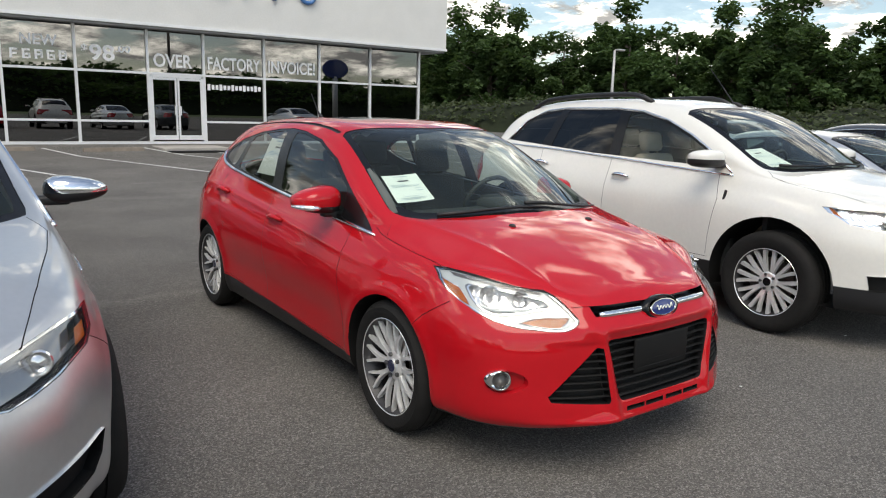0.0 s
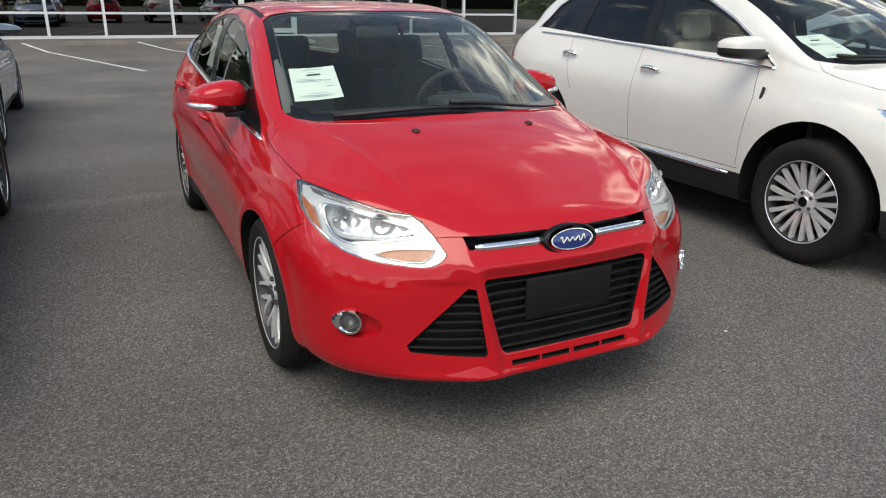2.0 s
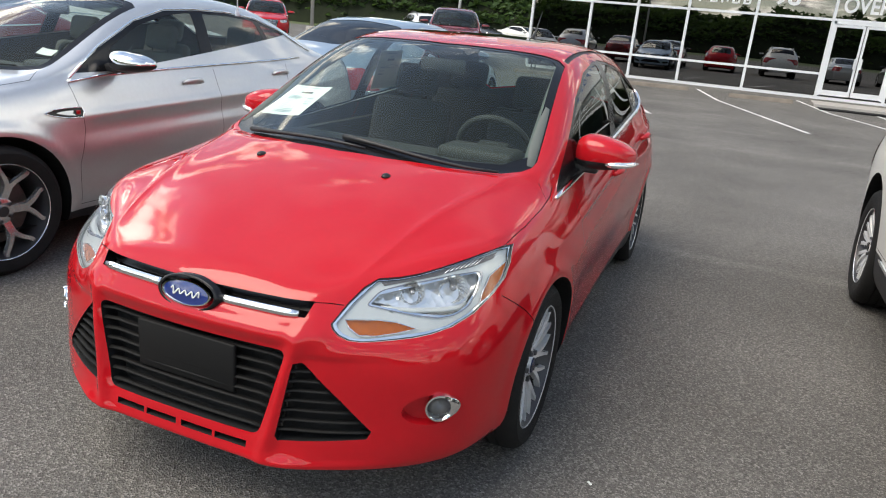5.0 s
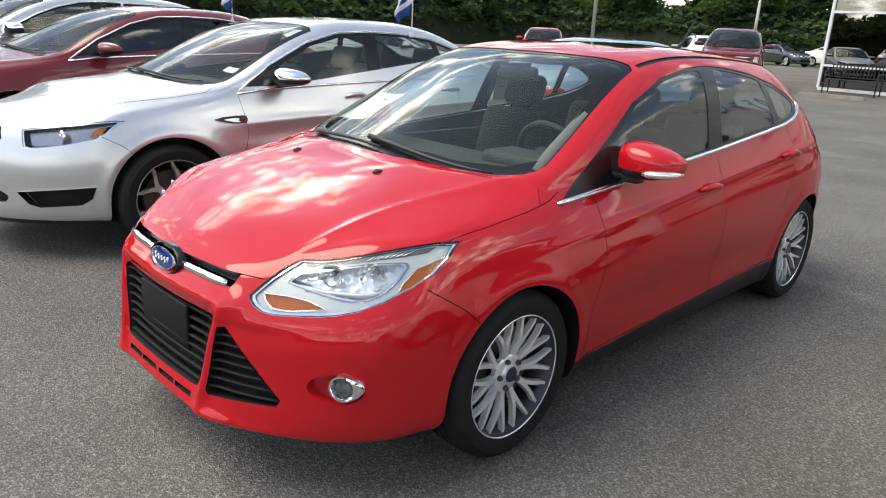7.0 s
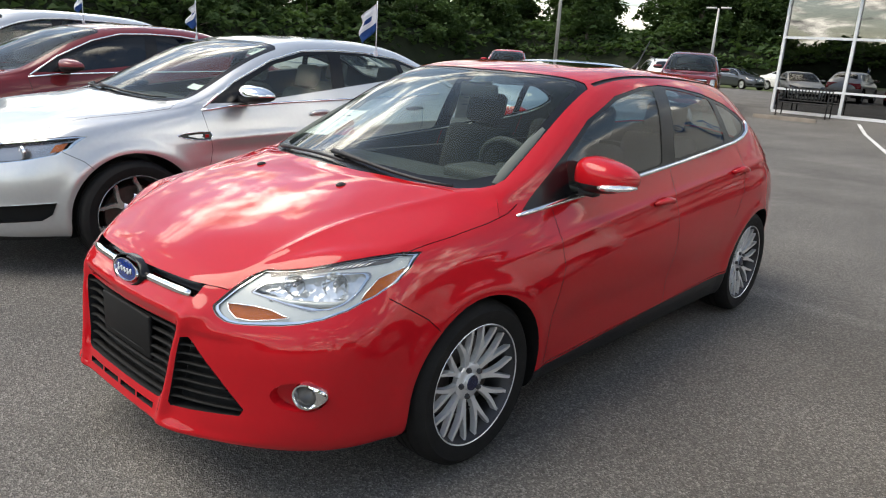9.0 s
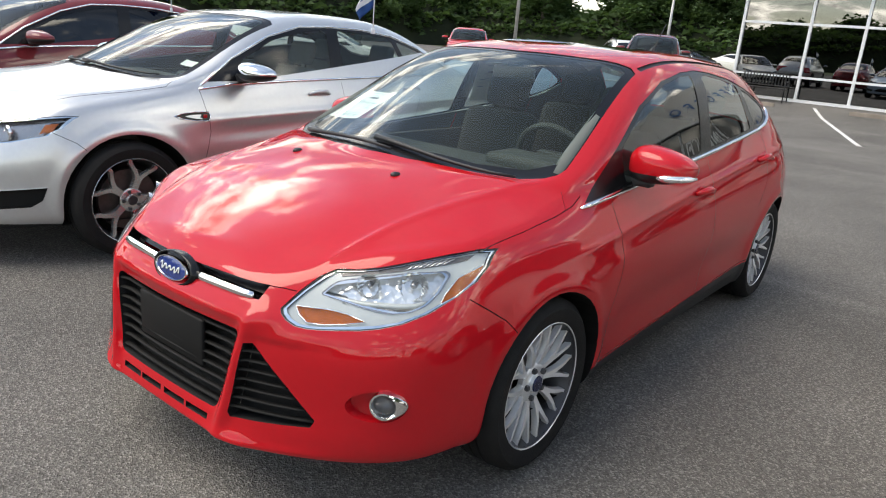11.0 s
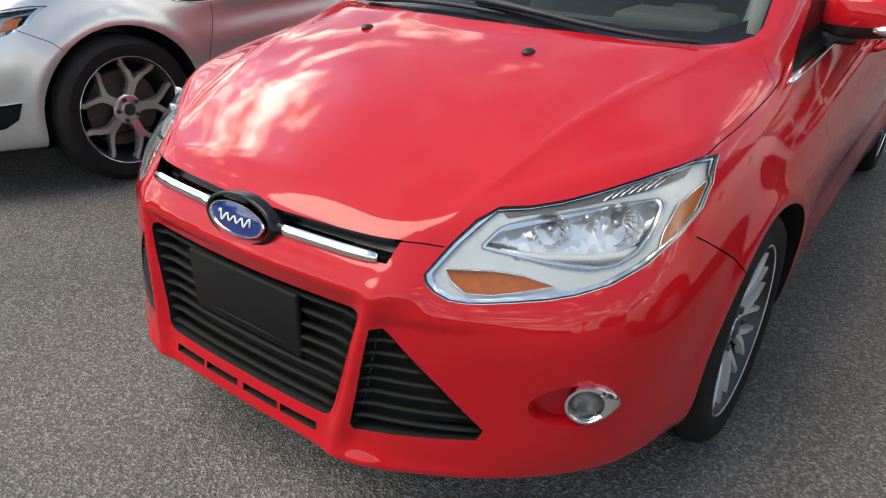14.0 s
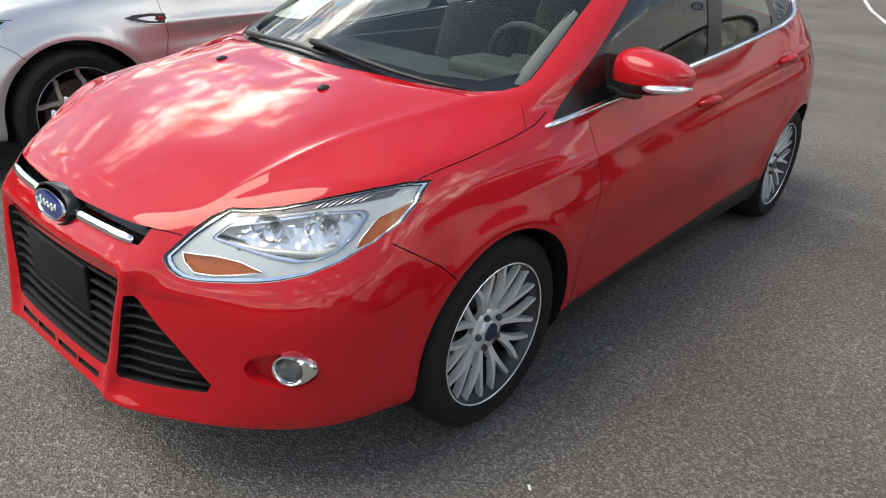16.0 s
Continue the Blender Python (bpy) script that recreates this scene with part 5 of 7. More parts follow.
# ---- showroom ----
M_STUCCO = material("white_stucco", (0.66, 0.66, 0.64), rough=0.85, vary=0.05, scale=1.5, bump=0.15, bump_scale=80)
M_FRAME = material("white_aluminium", (0.72, 0.73, 0.74), rough=0.4, metal=0.1, vary=0.04, scale=5)
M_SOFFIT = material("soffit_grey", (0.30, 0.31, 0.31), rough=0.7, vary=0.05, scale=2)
# rear wall, ceiling and counter: the unlit room's darkness is put into the colour
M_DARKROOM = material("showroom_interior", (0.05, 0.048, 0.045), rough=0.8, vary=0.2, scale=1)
M_FLOORTILE = material("showroom_floor", (0.22, 0.20, 0.18), rough=0.3, vary=0.1, scale=2)
M_SIGNBLUE = material("sign_blue", (0.05, 0.16, 0.40), rough=0.35, coat=0.4)
M_LETTER = material("white_vinyl", (0.80, 0.80, 0.80), rough=0.5)
M_BLACKIRON = material("black_iron", (0.015, 0.015, 0.016), rough=0.45, metal=0.4, bump=0.1)
G_SHOP = pane("showroom_glass", (0.09, 0.095, 0.095), ior=2.9)
BY, BX0, BX1, BZ = 23.5, -5.95, 14.75, 0.25
MULLIONS = (-5.95, -3.87, -2.30, -0.66, 1.42, 3.65, 5.55, 7.80, 10.07, 12.35, 14.75)
T_LOW, T_MID, T_TOP = 0.95, 2.58, 4.10


def solid(name, parts, mat, label="", category="", kind="structure", bevel=0.0):
    bm = bmesh.new()
    for cx, cy, cz, sx, sy, sz in parts:
        box(bm, cx, cy, cz, sx, sy, sz, bevel)
    ob = finish(name, bm, mat, smooth=False)
    return tagged(ob, label, category, kind=kind)


showroom = empty("showroom")
tagged(showroom, "white car showroom with a glazed front and a deep fascia", "building")


def bpart(name, parts, mat, label="", parent=None, bevel=0.0):
    bm = bmesh.new()
    for cx, cy, cz, sx, sy, sz in parts:
        box(bm, cx, cy, cz, sx, sy, sz, bevel)
    return part(name, bm, mat, parent or showroom, label, smooth=False)


mid_x, wid = (BX0 + BX1) / 2, BX1 - BX0
bpart("fascia", [(mid_x, BY + 6, 6.05, wid + 2.0, 13.2, 3.9)], M_STUCCO, "plain white stuccoed fascia", bevel=0.01)
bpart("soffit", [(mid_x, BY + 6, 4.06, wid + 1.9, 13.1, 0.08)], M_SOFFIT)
bpart("drip_edge", [(mid_x, BY - 0.62, 4.14, wid + 2.06, 0.05, 0.10)], M_FRAME)
bpart("side_wall", [(BX1 + 0.10, BY + 6.2, 2.1, 0.2, 12.0, 4.0)], M_STUCCO)
bpart("side_wall", [(BX0 - 0.10, BY + 9.2, 2.1, 0.2, 6.0, 4.0)], M_STUCCO)
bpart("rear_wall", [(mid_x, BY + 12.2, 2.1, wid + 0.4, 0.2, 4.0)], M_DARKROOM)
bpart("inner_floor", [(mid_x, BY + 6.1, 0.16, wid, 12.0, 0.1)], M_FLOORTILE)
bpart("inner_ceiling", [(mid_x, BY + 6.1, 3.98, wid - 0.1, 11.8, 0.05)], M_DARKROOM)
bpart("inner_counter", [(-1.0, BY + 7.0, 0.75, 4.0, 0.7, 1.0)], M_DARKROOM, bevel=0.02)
bpart("door_pad", [(4.6, BY - 1.2, 0.05, 2.2, 2.2, 0.19)], M_CONCRETE, "pale concrete pad before the door", bevel=0.012)
bpart("plinth", [(mid_x, BY, 0.19, wid, 0.16, 0.14)], M_FRAME)
mat = finish("door_mat", box(bmesh.new(), 4.45, 20.95, 0.055, 1.75, 0.75, 0.025, 0.006), M_MATTBLACK)
tagged(mat, "black rubber mat before the showroom door", "door mat")

for x in MULLIONS:
    bpart("mullion", [(x, BY, (BZ + T_TOP) / 2, 0.085, 0.13, T_TOP - BZ)], M_FRAME, "white aluminium mullion")
for i, (x0, x1) in enumerate(zip(MULLIONS, MULLIONS[1:])):
    BAY = x1 - x0
    bpart("transom", [(x0 + BAY / 2, BY, T_MID, BAY - 0.085, 0.11, 0.075)], M_FRAME)
    bpart("transom", [(x0 + BAY / 2, BY, T_TOP - 0.04, BAY - 0.085, 0.11, 0.08)], M_FRAME)
    ob = bpart("pane", [(x0 + BAY / 2, BY + 0.02, (T_MID + T_TOP) / 2 - 0.02, BAY - 0.09, 0.012, T_TOP - T_MID - 0.12)], G_SHOP)
    if i == 5:
        door = bpart("glass_door", [(x0 + 0.07, BY - 0.01, (BZ + T_MID) / 2, 0.07, 0.09, T_MID - BZ - 0.08), (x0 + BAY - 0.07, BY - 0.01, (BZ + T_MID) / 2, 0.07, 0.09, T_MID - BZ - 0.08),
                                    (x0 + BAY / 2, BY - 0.01, T_MID - 0.08, BAY - 0.1, 0.09, 0.08)], M_FRAME, "white-framed double glass door, closed")
        for s in (-1, 1):
            cx = x0 + BAY / 2 + s * (BAY / 4 - 0.035)
            w2 = BAY / 2 - 0.10
            leaf = bpart("door_leaf", [(cx - w2 / 2 + 0.03, BY - 0.012, (BZ + T_MID) / 2 - 0.03, 0.06, 0.06, T_MID - BZ - 0.2), (cx + w2 / 2 - 0.03, BY - 0.012, (BZ + T_MID) / 2 - 0.03, 0.06, 0.06, T_MID - BZ - 0.2),
                                       (cx, BY - 0.012, BZ + 0.14, w2 - 0.12, 0.06, 0.16), (cx, BY - 0.012, T_MID - 0.165, w2 - 0.12, 0.06, 0.08)], M_FRAME, parent=door)
            bpart("pane", [(cx, BY, (BZ + T_MID) / 2, w2 - 0.12, 0.012, T_MID - BZ - 0.44)], G_SHOP, parent=door)
            bpart("handle", [(x0 + BAY / 2 + s * 0.09, BY - 0.07, 1.33, 0.05, 0.05, 0.32)], M_FRAME, parent=door, bevel=0.015)
    else:
        bpart("transom", [(x0 + BAY / 2, BY, T_LOW, BAY - 0.085, 0.11, 0.07)], M_FRAME)
        bpart("pane", [(x0 + BAY / 2, BY + 0.02, (T_LOW + T_MID) / 2, BAY - 0.09, 0.012, T_MID - T_LOW - 0.07)], G_SHOP)
        bpart("pane", [(x0 + BAY / 2, BY + 0.02, (BZ + T_LOW) / 2, BAY - 0.09, 0.012, T_LOW - BZ - 0.04)], G_SHOP)
# glazing round the near corner
for i in range(3):
    y0 = BY + 0.1 + i * 2.1
    bpart("mullion", [(BX0, y0 + 2.05, (BZ + T_TOP) / 2, 0.13, 0.085, T_TOP - BZ)], M_FRAME)
    for z0, z1 in ((BZ, T_LOW), (T_LOW, T_MID), (T_MID, T_TOP)):
        bpart("pane", [(BX0 + 0.02, y0 + 1.0, (z0 + z1) / 2, 0.012, 2.0, z1 - z0 - 0.06)], G_SHOP)
        bpart("transom", [(BX0, y0 + 1.0, z1 - 0.035, 0.11, 2.0, 0.07)], M_FRAME)


def words(name, text, x0, x1, z0, z1, parent, mat):
    """Lettering set into a box on the glazing."""
    cu = bpy.data.curves.new(name, "FONT")
    cu.body = text
    cu.extrude = 0.004
    cu.offset = 0.022
    ob = new(name, cu)
    bpy.context.view_layer.update()
    me = bpy.data.meshes.new_from_object(ob.evaluated_get(bpy.context.evaluated_depsgraph_get()))
    bpy.data.objects.remove(ob)
    xs, ys = [v.co.x for v in me.vertices], [v.co.y for v in me.vertices]
    sx, sy = (x1 - x0) / (max(xs) - min(xs)), (z1 - z0) / (max(ys) - min(ys))
    for v in me.vertices:
        v.co = (x0 + (v.co.x - min(xs)) * sx, BY - 0.02 - v.co.z, z0 + (v.co.y - min(ys)) * sy)
    me.materials.append(mat)
    ob = new(name, me)
    ob.parent = parent
    return ob


words("window_lettering", "NEW", -0.10, 0.95, 3.28, 3.62, showroom, M_LETTER)
for q in range(5):
    bm = bmesh.new()
    x = -0.40 + 0.34 * q
    box(bm, x + 0.035, BY - 0.015, 2.99, 0.07, 0.012, 0.30)
    box(bm, x + 0.15, BY - 0.015, 3.11, 0.15, 0.012, 0.06)
    box(bm, x + 0.14, BY - 0.015, 2.98, 0.12, 0.012, 0.06)
    if q not in (0,):
        box(bm, x + 0.20, BY - 0.015, 2.93 if q % 2 else 2.99, 0.06, 0.012, 0.16 if q % 2 else 0.24)
    if q in (1, 3, 4):
        box(bm, x + 0.13, BY - 0.015, 2.865, 0.12, 0.012, 0.05)
    part("window_lettering", bm, M_LETTER, showroom, smooth=False)
words("window_lettering", "$", 1.62, 1.80, 3.12, 3.40, showroom, M_LETTER)
words("window_lettering", "98", 1.86, 2.62, 2.90, 3.42, showroom, M_LETTER)
words("window_lettering", ".00", 2.66, 3.12, 3.20, 3.42, showroom, M_LETTER)
words("window_lettering", "OVER", 3.85, 5.15, 2.80, 3.26, showroom, M_LETTER)
words("window_lettering", "FACTORY", 5.70, 7.66, 2.80, 3.26, showroom, M_LETTER)
words("window_lettering", "INVOICE!", 7.97, 9.88, 2.80, 3.26, showroom, M_LETTER)
bm = bmesh.new()
for q in range(14):
    box(bm, 5.72 + 0.145 * q, BY - 0.015, 2.19, 0.10, 0.012, 0.16 if q % 3 else 0.22, 0.0)
part("window_lettering", bm, M_LETTER, showroom, smooth=False)
# the fascia's raised blue letters, as plain shapes
for q in range(11):
    x = -1.9 + q * 1.12
    bm = bmesh.new()
    if q % 3 == 1:
        ring = [(x + 0.32 * math.cos(2 * math.pi * k / 24), BY - 0.68, 5.75 + 0.36 * math.sin(2 * math.pi * k / 24)) for k in range(24)]
        tube(bm, ring, 0.075, 8, closed=True)
    else:
        box(bm, x - 0.2, BY - 0.68, 5.75, 0.17, 0.10, 0.82, 0.02)
        box(bm, x + 0.06, BY - 0.68, 5.75 + 0.33, 0.40, 0.10, 0.15, 0.02)
        box(bm, x + 0.02, BY - 0.68, 5.75 - 0.02, 0.32, 0.10, 0.14, 0.02)
    part("fascia_sign", bm, M_SIGNBLUE, showroom, "raised blue sign letter shape")


def bench(x, y, z):
    b = empty("bench")
    tagged(b, "black iron slatted bench on the showroom walkway", "bench")
    for k in range(5):
        bm = bmesh.new()
        box(bm, 0, -0.22 + k * 0.09, 0.43, 1.5, 0.06, 0.025, 0.006)
        part("seat_slat", bm, M_BLACKIRON, b, smooth=False)
    for k in range(15):
        bm = bmesh.new()
        box(bm, -0.70 + k * 0.10, 0.22 + 0.03, 0.67, 0.035, 0.02, 0.38, 0.004)
        part("back_slat", bm, M_BLACKIRON, b, smooth=False)
    for zz in (0.50, 0.86):
        bm = bmesh.new()
        box(bm, 0, 0.25, zz, 1.52, 0.03, 0.035, 0.006)
        part("back_rail", bm, M_BLACKIRON, b, smooth=False)
    for s in (-1, 1):
        bm = bmesh.new()
        tube(bm, [(s * 0.74, -0.26, 0), (s * 0.74, -0.25, 0.62), (s * 0.74, -0.2, 0.66), (s * 0.74, 0.2, 0.66), (s * 0.74, 0.25, 0.60), (s * 0.74, 0.27, 0)], 0.02, 8)
        part("bench_end", bm, M_BLACKIRON, b)
    b.matrix_world = pose(x, y, z)
    return b


bench(-4.75, BY - 0.75, ground_z(BY - 0.75))


# ---- the other cars ----
SEDAN = dict(
    plan=[(0, -1.0), (0.16, -0.99), (0.33, -0.95), (0.48, -0.865), (0.62, -0.745), (0.745, -0.61), (0.835, -0.46), (0.90, -0.28), (0.945, 0.25), (0.94, 0.75),
          (0.94, 1.25), (0.94, 1.8), (0.945, 2.45), (0.95, 2.87), (0.90, 3.4), (0.74, 3.92), (0.56, 4.06), (0.40, 4.11), (0.2, 4.14), (0, 4.15)],
    top=[(0, -0.92, 0.83), (0.15, -0.908, 0.83), (0.3, -0.87, 0.825), (0.43, -0.79, 0.815), (0.55, -0.68, 0.81), (0.665, -0.54, 0.838), (0.755, -0.42, 0.87), (0.815, -0.27, 0.905),
         (0.855, 0.25, 0.97), (0.86, 0.75, 1.0), (0.86, 1.25, 1.02), (0.855, 1.8, 1.04), (0.845, 2.45, 1.06), (0.835, 2.87, 1.08), (0.78, 3.4, 1.09), (0.66, 3.82, 1.08),
         (0.50, 3.96, 1.08), (0.36, 4.01, 1.08), (0.2, 4.04, 1.08), (0, 4.05, 1.08)],
    bottom=[(0, 0.21), (4, 0.22), (7, 0.24), (9, 0.21), (13, 0.21), (15, 0.27), (19, 0.28)],
    lip=[(0, 0.02), (3, 0.02), (5, 0.01), (7, 0.0), (9, -0.015), (13, -0.012), (16, 0.0), (19, 0.0)],
    shoulder=[(0, 0.3), (5, 0.35), (7, 0.32), (9, 0.28), (14, 0.3), (19, 0.3)],
    lid=[(0.47, -0.57, 0.885, -0.64, 0.91, 0.0), (0.56, -0.40, 0.945, -0.40, 0.965, 0.0), (0.66, -0.2, 0.99, -0.13, 1.015, 0.0), (0.765, 0.40, 1.05, 0.14, 1.085, 0.0),
         (0.70, 0.82, 1.265, 0.62, 1.30, 0.01), (0.62, 1.28, 1.455, 1.14, 1.488, 0.02), (0.60, 1.9, 1.492, 1.85, 1.542, 0.02), (0.585, 2.5, 1.455, 2.5, 1.51, 0.015),
         (0.61, 3.0, 1.29, 3.0, 1.35, 0.01), (0.67, 3.45, 1.11, 3.5, 1.13, 0.0)],
)
def sedan_sculpt(p):
    """Arch flares and the line along the sedan's flank, under which the doors tuck in."""
    s = 1 if p.x > 0 else -1
    if abs(p.x) > 0.55 and p.z < 1.0:
        for y0 in (0.0, 2.868):
            p.x += s * 0.012 * bell(math.hypot(p.y - y0, p.z - 0.36) - 0.425, 0.04)
        run = step(-p.y, -0.5, 0.08) * step(p.y, 3.6, 0.2)
        line = 0.80 + 0.035 * (p.y - 0.5)
        p.x += s * 0.010 * bell(p.z - line - 0.02, 0.03) * run
        p.x -= s * 0.016 * bell(p.z - line + 0.07, 0.06) * run
        p.x += s * 0.008 * bell(p.z - 0.36, 0.05) * run
    return p


SEDAN_CUTS = dict(
    sculpt=sedan_sculpt,
    wheelbase=2.868, radius=0.355, arch=0.395, tyre_w=0.245, rim_r=0.262, track=0.815,
    screen=[(0, 0.12), (0.3, 0.16), (0.55, 0.27), (0.74, 0.42), (0.745, 0.48), (0.625, 1.24), (0.58, 1.26), (0, 1.14)],
    back=[(0, 2.58), (0.54, 2.62), (0.62, 3.2), (0.56, 3.28), (0, 3.36)],
    dlo=[(0.52, 1.020), (0.75, 1.047), (1.25, 1.070), (1.8, 1.088), (2.45, 1.106), (3.0, 1.130), (3.10, 1.152), (3.0, 1.20), (2.75, 1.32), (2.45, 1.40), (2.1, 1.435), (1.75, 1.44), (1.45, 1.425), (1.15, 1.35), (0.8, 1.195)],
    glasses=[[(0.86, 1.066), (1.64, 1.096), (1.70, 1.425), (1.47, 1.40), (1.17, 1.33), (0.87, 1.19)], [(1.77, 1.100), (2.50, 1.120), (2.42, 1.385), (2.1, 1.415), (1.82, 1.425)], [(2.57, 1.124), (2.98, 1.138), (3.04, 1.155), (2.74, 1.30), (2.49, 1.365)]],
    seams=[[(0.50, 1.0), (0.53, 0.75), (0.47, 0.55), (0.47, 0.33)], [(1.72, 1.05), (1.73, 0.65), (1.70, 0.31)], [(2.62, 1.07), (2.55, 0.85), (2.45, 0.62)], [(0.47, 0.31), (2.46, 0.31)], [(-0.40, 0.775), (-0.30, 0.72), (-0.26, 0.68)]],
    sill=[(0.30, 0.05), (2.55, 0.05), (2.55, 0.285), (0.30, 0.275)],
    lamp=[(0.495, 0.799), (0.548, 0.702), (0.575, 0.694), (0.64, 0.701), (0.72, 0.719), (0.818, 0.760), (0.842, 0.80), (0.840, 0.864), (0.820, 0.868), (0.645, 0.832)], lamp_dark=True, amber_x=0.775,
    grille=[(-0.39, 0.812), (0.39, 0.812), (0.435, 0.735), (0.35, 0.635), (-0.35, 0.635), (-0.435, 0.735)], bars=4, bar_mat="chrome",
    intake=[(-0.33, 0.50), (0.33, 0.50), (0.50, 0.40), (0.48, 0.36), (-0.48, 0.36), (-0.50, 0.40)],
    fog=[(0.545, 0.430), (0.845, 0.474), (0.828, 0.40), (0.795, 0.362), (0.645, 0.342), (0.60, 0.358)],
    tail=[(3.80, 0.92), (3.84, 0.78), (4.1, 0.78), (4.1, 1.02), (3.88, 1.05)],
    mirror_h=0.14, mirror_split=-0.008, handles=[(1.375, 0.968), (2.40, 0.995)], mirror=(0.985, 0.84, 1.125), bonnet=[(0, -0.9), (0.50, -0.72), (0.625, -0.59), (0.70, -0.32), (0.77, 0.05), (0.80, 0.30), (0.74, 0.40), (0, 0.10)],
    strip=[(0.50, 1.010), (0.75, 1.038), (1.25, 1.061), (1.8, 1.079), (2.45, 1.097), (3.0, 1.121)],
    cabin=(0.3, 0.24, 3.3, 1.0, ((1.25, 0.38), (2.15, 0.38)), 0.38, 0.78, 1.02),
)
SUV = dict(
    plan=[(0, -0.95), (0.16, -0.945), (0.33, -0.93), (0.5, -0.90), (0.68, -0.81), (0.80, -0.66), (0.88, -0.48), (0.925, -0.28), (0.945, 0.15), (0.942, 0.6),
          (0.942, 1.05), (0.942, 1.7), (0.948, 2.3), (0.95, 2.82), (0.93, 3.3), (0.84, 3.62), (0.6, 3.72), (0.42, 3.75), (0.2, 3.77), (0, 3.78)],
    top=[(0, -0.88, 0.98), (0.15, -0.875, 0.98), (0.3, -0.86, 0.975), (0.45, -0.83, 0.965), (0.60, -0.75, 0.95), (0.70, -0.60, 0.985), (0.78, -0.44, 1.015), (0.83, -0.28, 1.04),
         (0.86, 0.15, 1.08), (0.865, 0.6, 1.10), (0.865, 1.05, 1.115), (0.862, 1.7, 1.135), (0.855, 2.3, 1.16), (0.845, 2.82, 1.20), (0.825, 3.22, 1.24), (0.77, 3.5, 1.16),
         (0.56, 3.6, 1.13), (0.4, 3.63, 1.13), (0.2, 3.645, 1.13), (0, 3.65, 1.13)],
    bottom=[(0, 0.27), (4, 0.27), (7, 0.28), (9, 0.26), (13, 0.26), (15, 0.33), (19, 0.34)],
    lip=[(0, 0.01), (3, 0.01), (5, 0.005), (7, 0.0), (9, -0.01), (13, -0.01), (16, 0.0), (19, 0.0)],
    shoulder=[(0, 0.25), (5, 0.32), (7, 0.30), (9, 0.25), (14, 0.28), (19, 0.3)],
    lid=[(0.50, -0.58, 1.03, -0.60, 1.05, 0.0), (0.58, -0.40, 1.07, -0.38, 1.09, 0.0), (0.67, -0.22, 1.105, -0.15, 1.13, 0.0), (0.775, 0.17, 1.15, 0.0, 1.175, 0.0),
         (0.725, 0.55, 1.375, 0.40, 1.41, 0.01), (0.655, 1.07, 1.605, 0.93, 1.645, 0.02), (0.635, 1.7, 1.655, 1.65, 1.71, 0.025), (0.62, 2.35, 1.645, 2.35, 1.70, 0.02),
         (0.60, 2.95, 1.58, 3.05, 1.645, 0.015), (0.62, 3.33, 1.39, 3.42, 1.42, 0.01)],
)
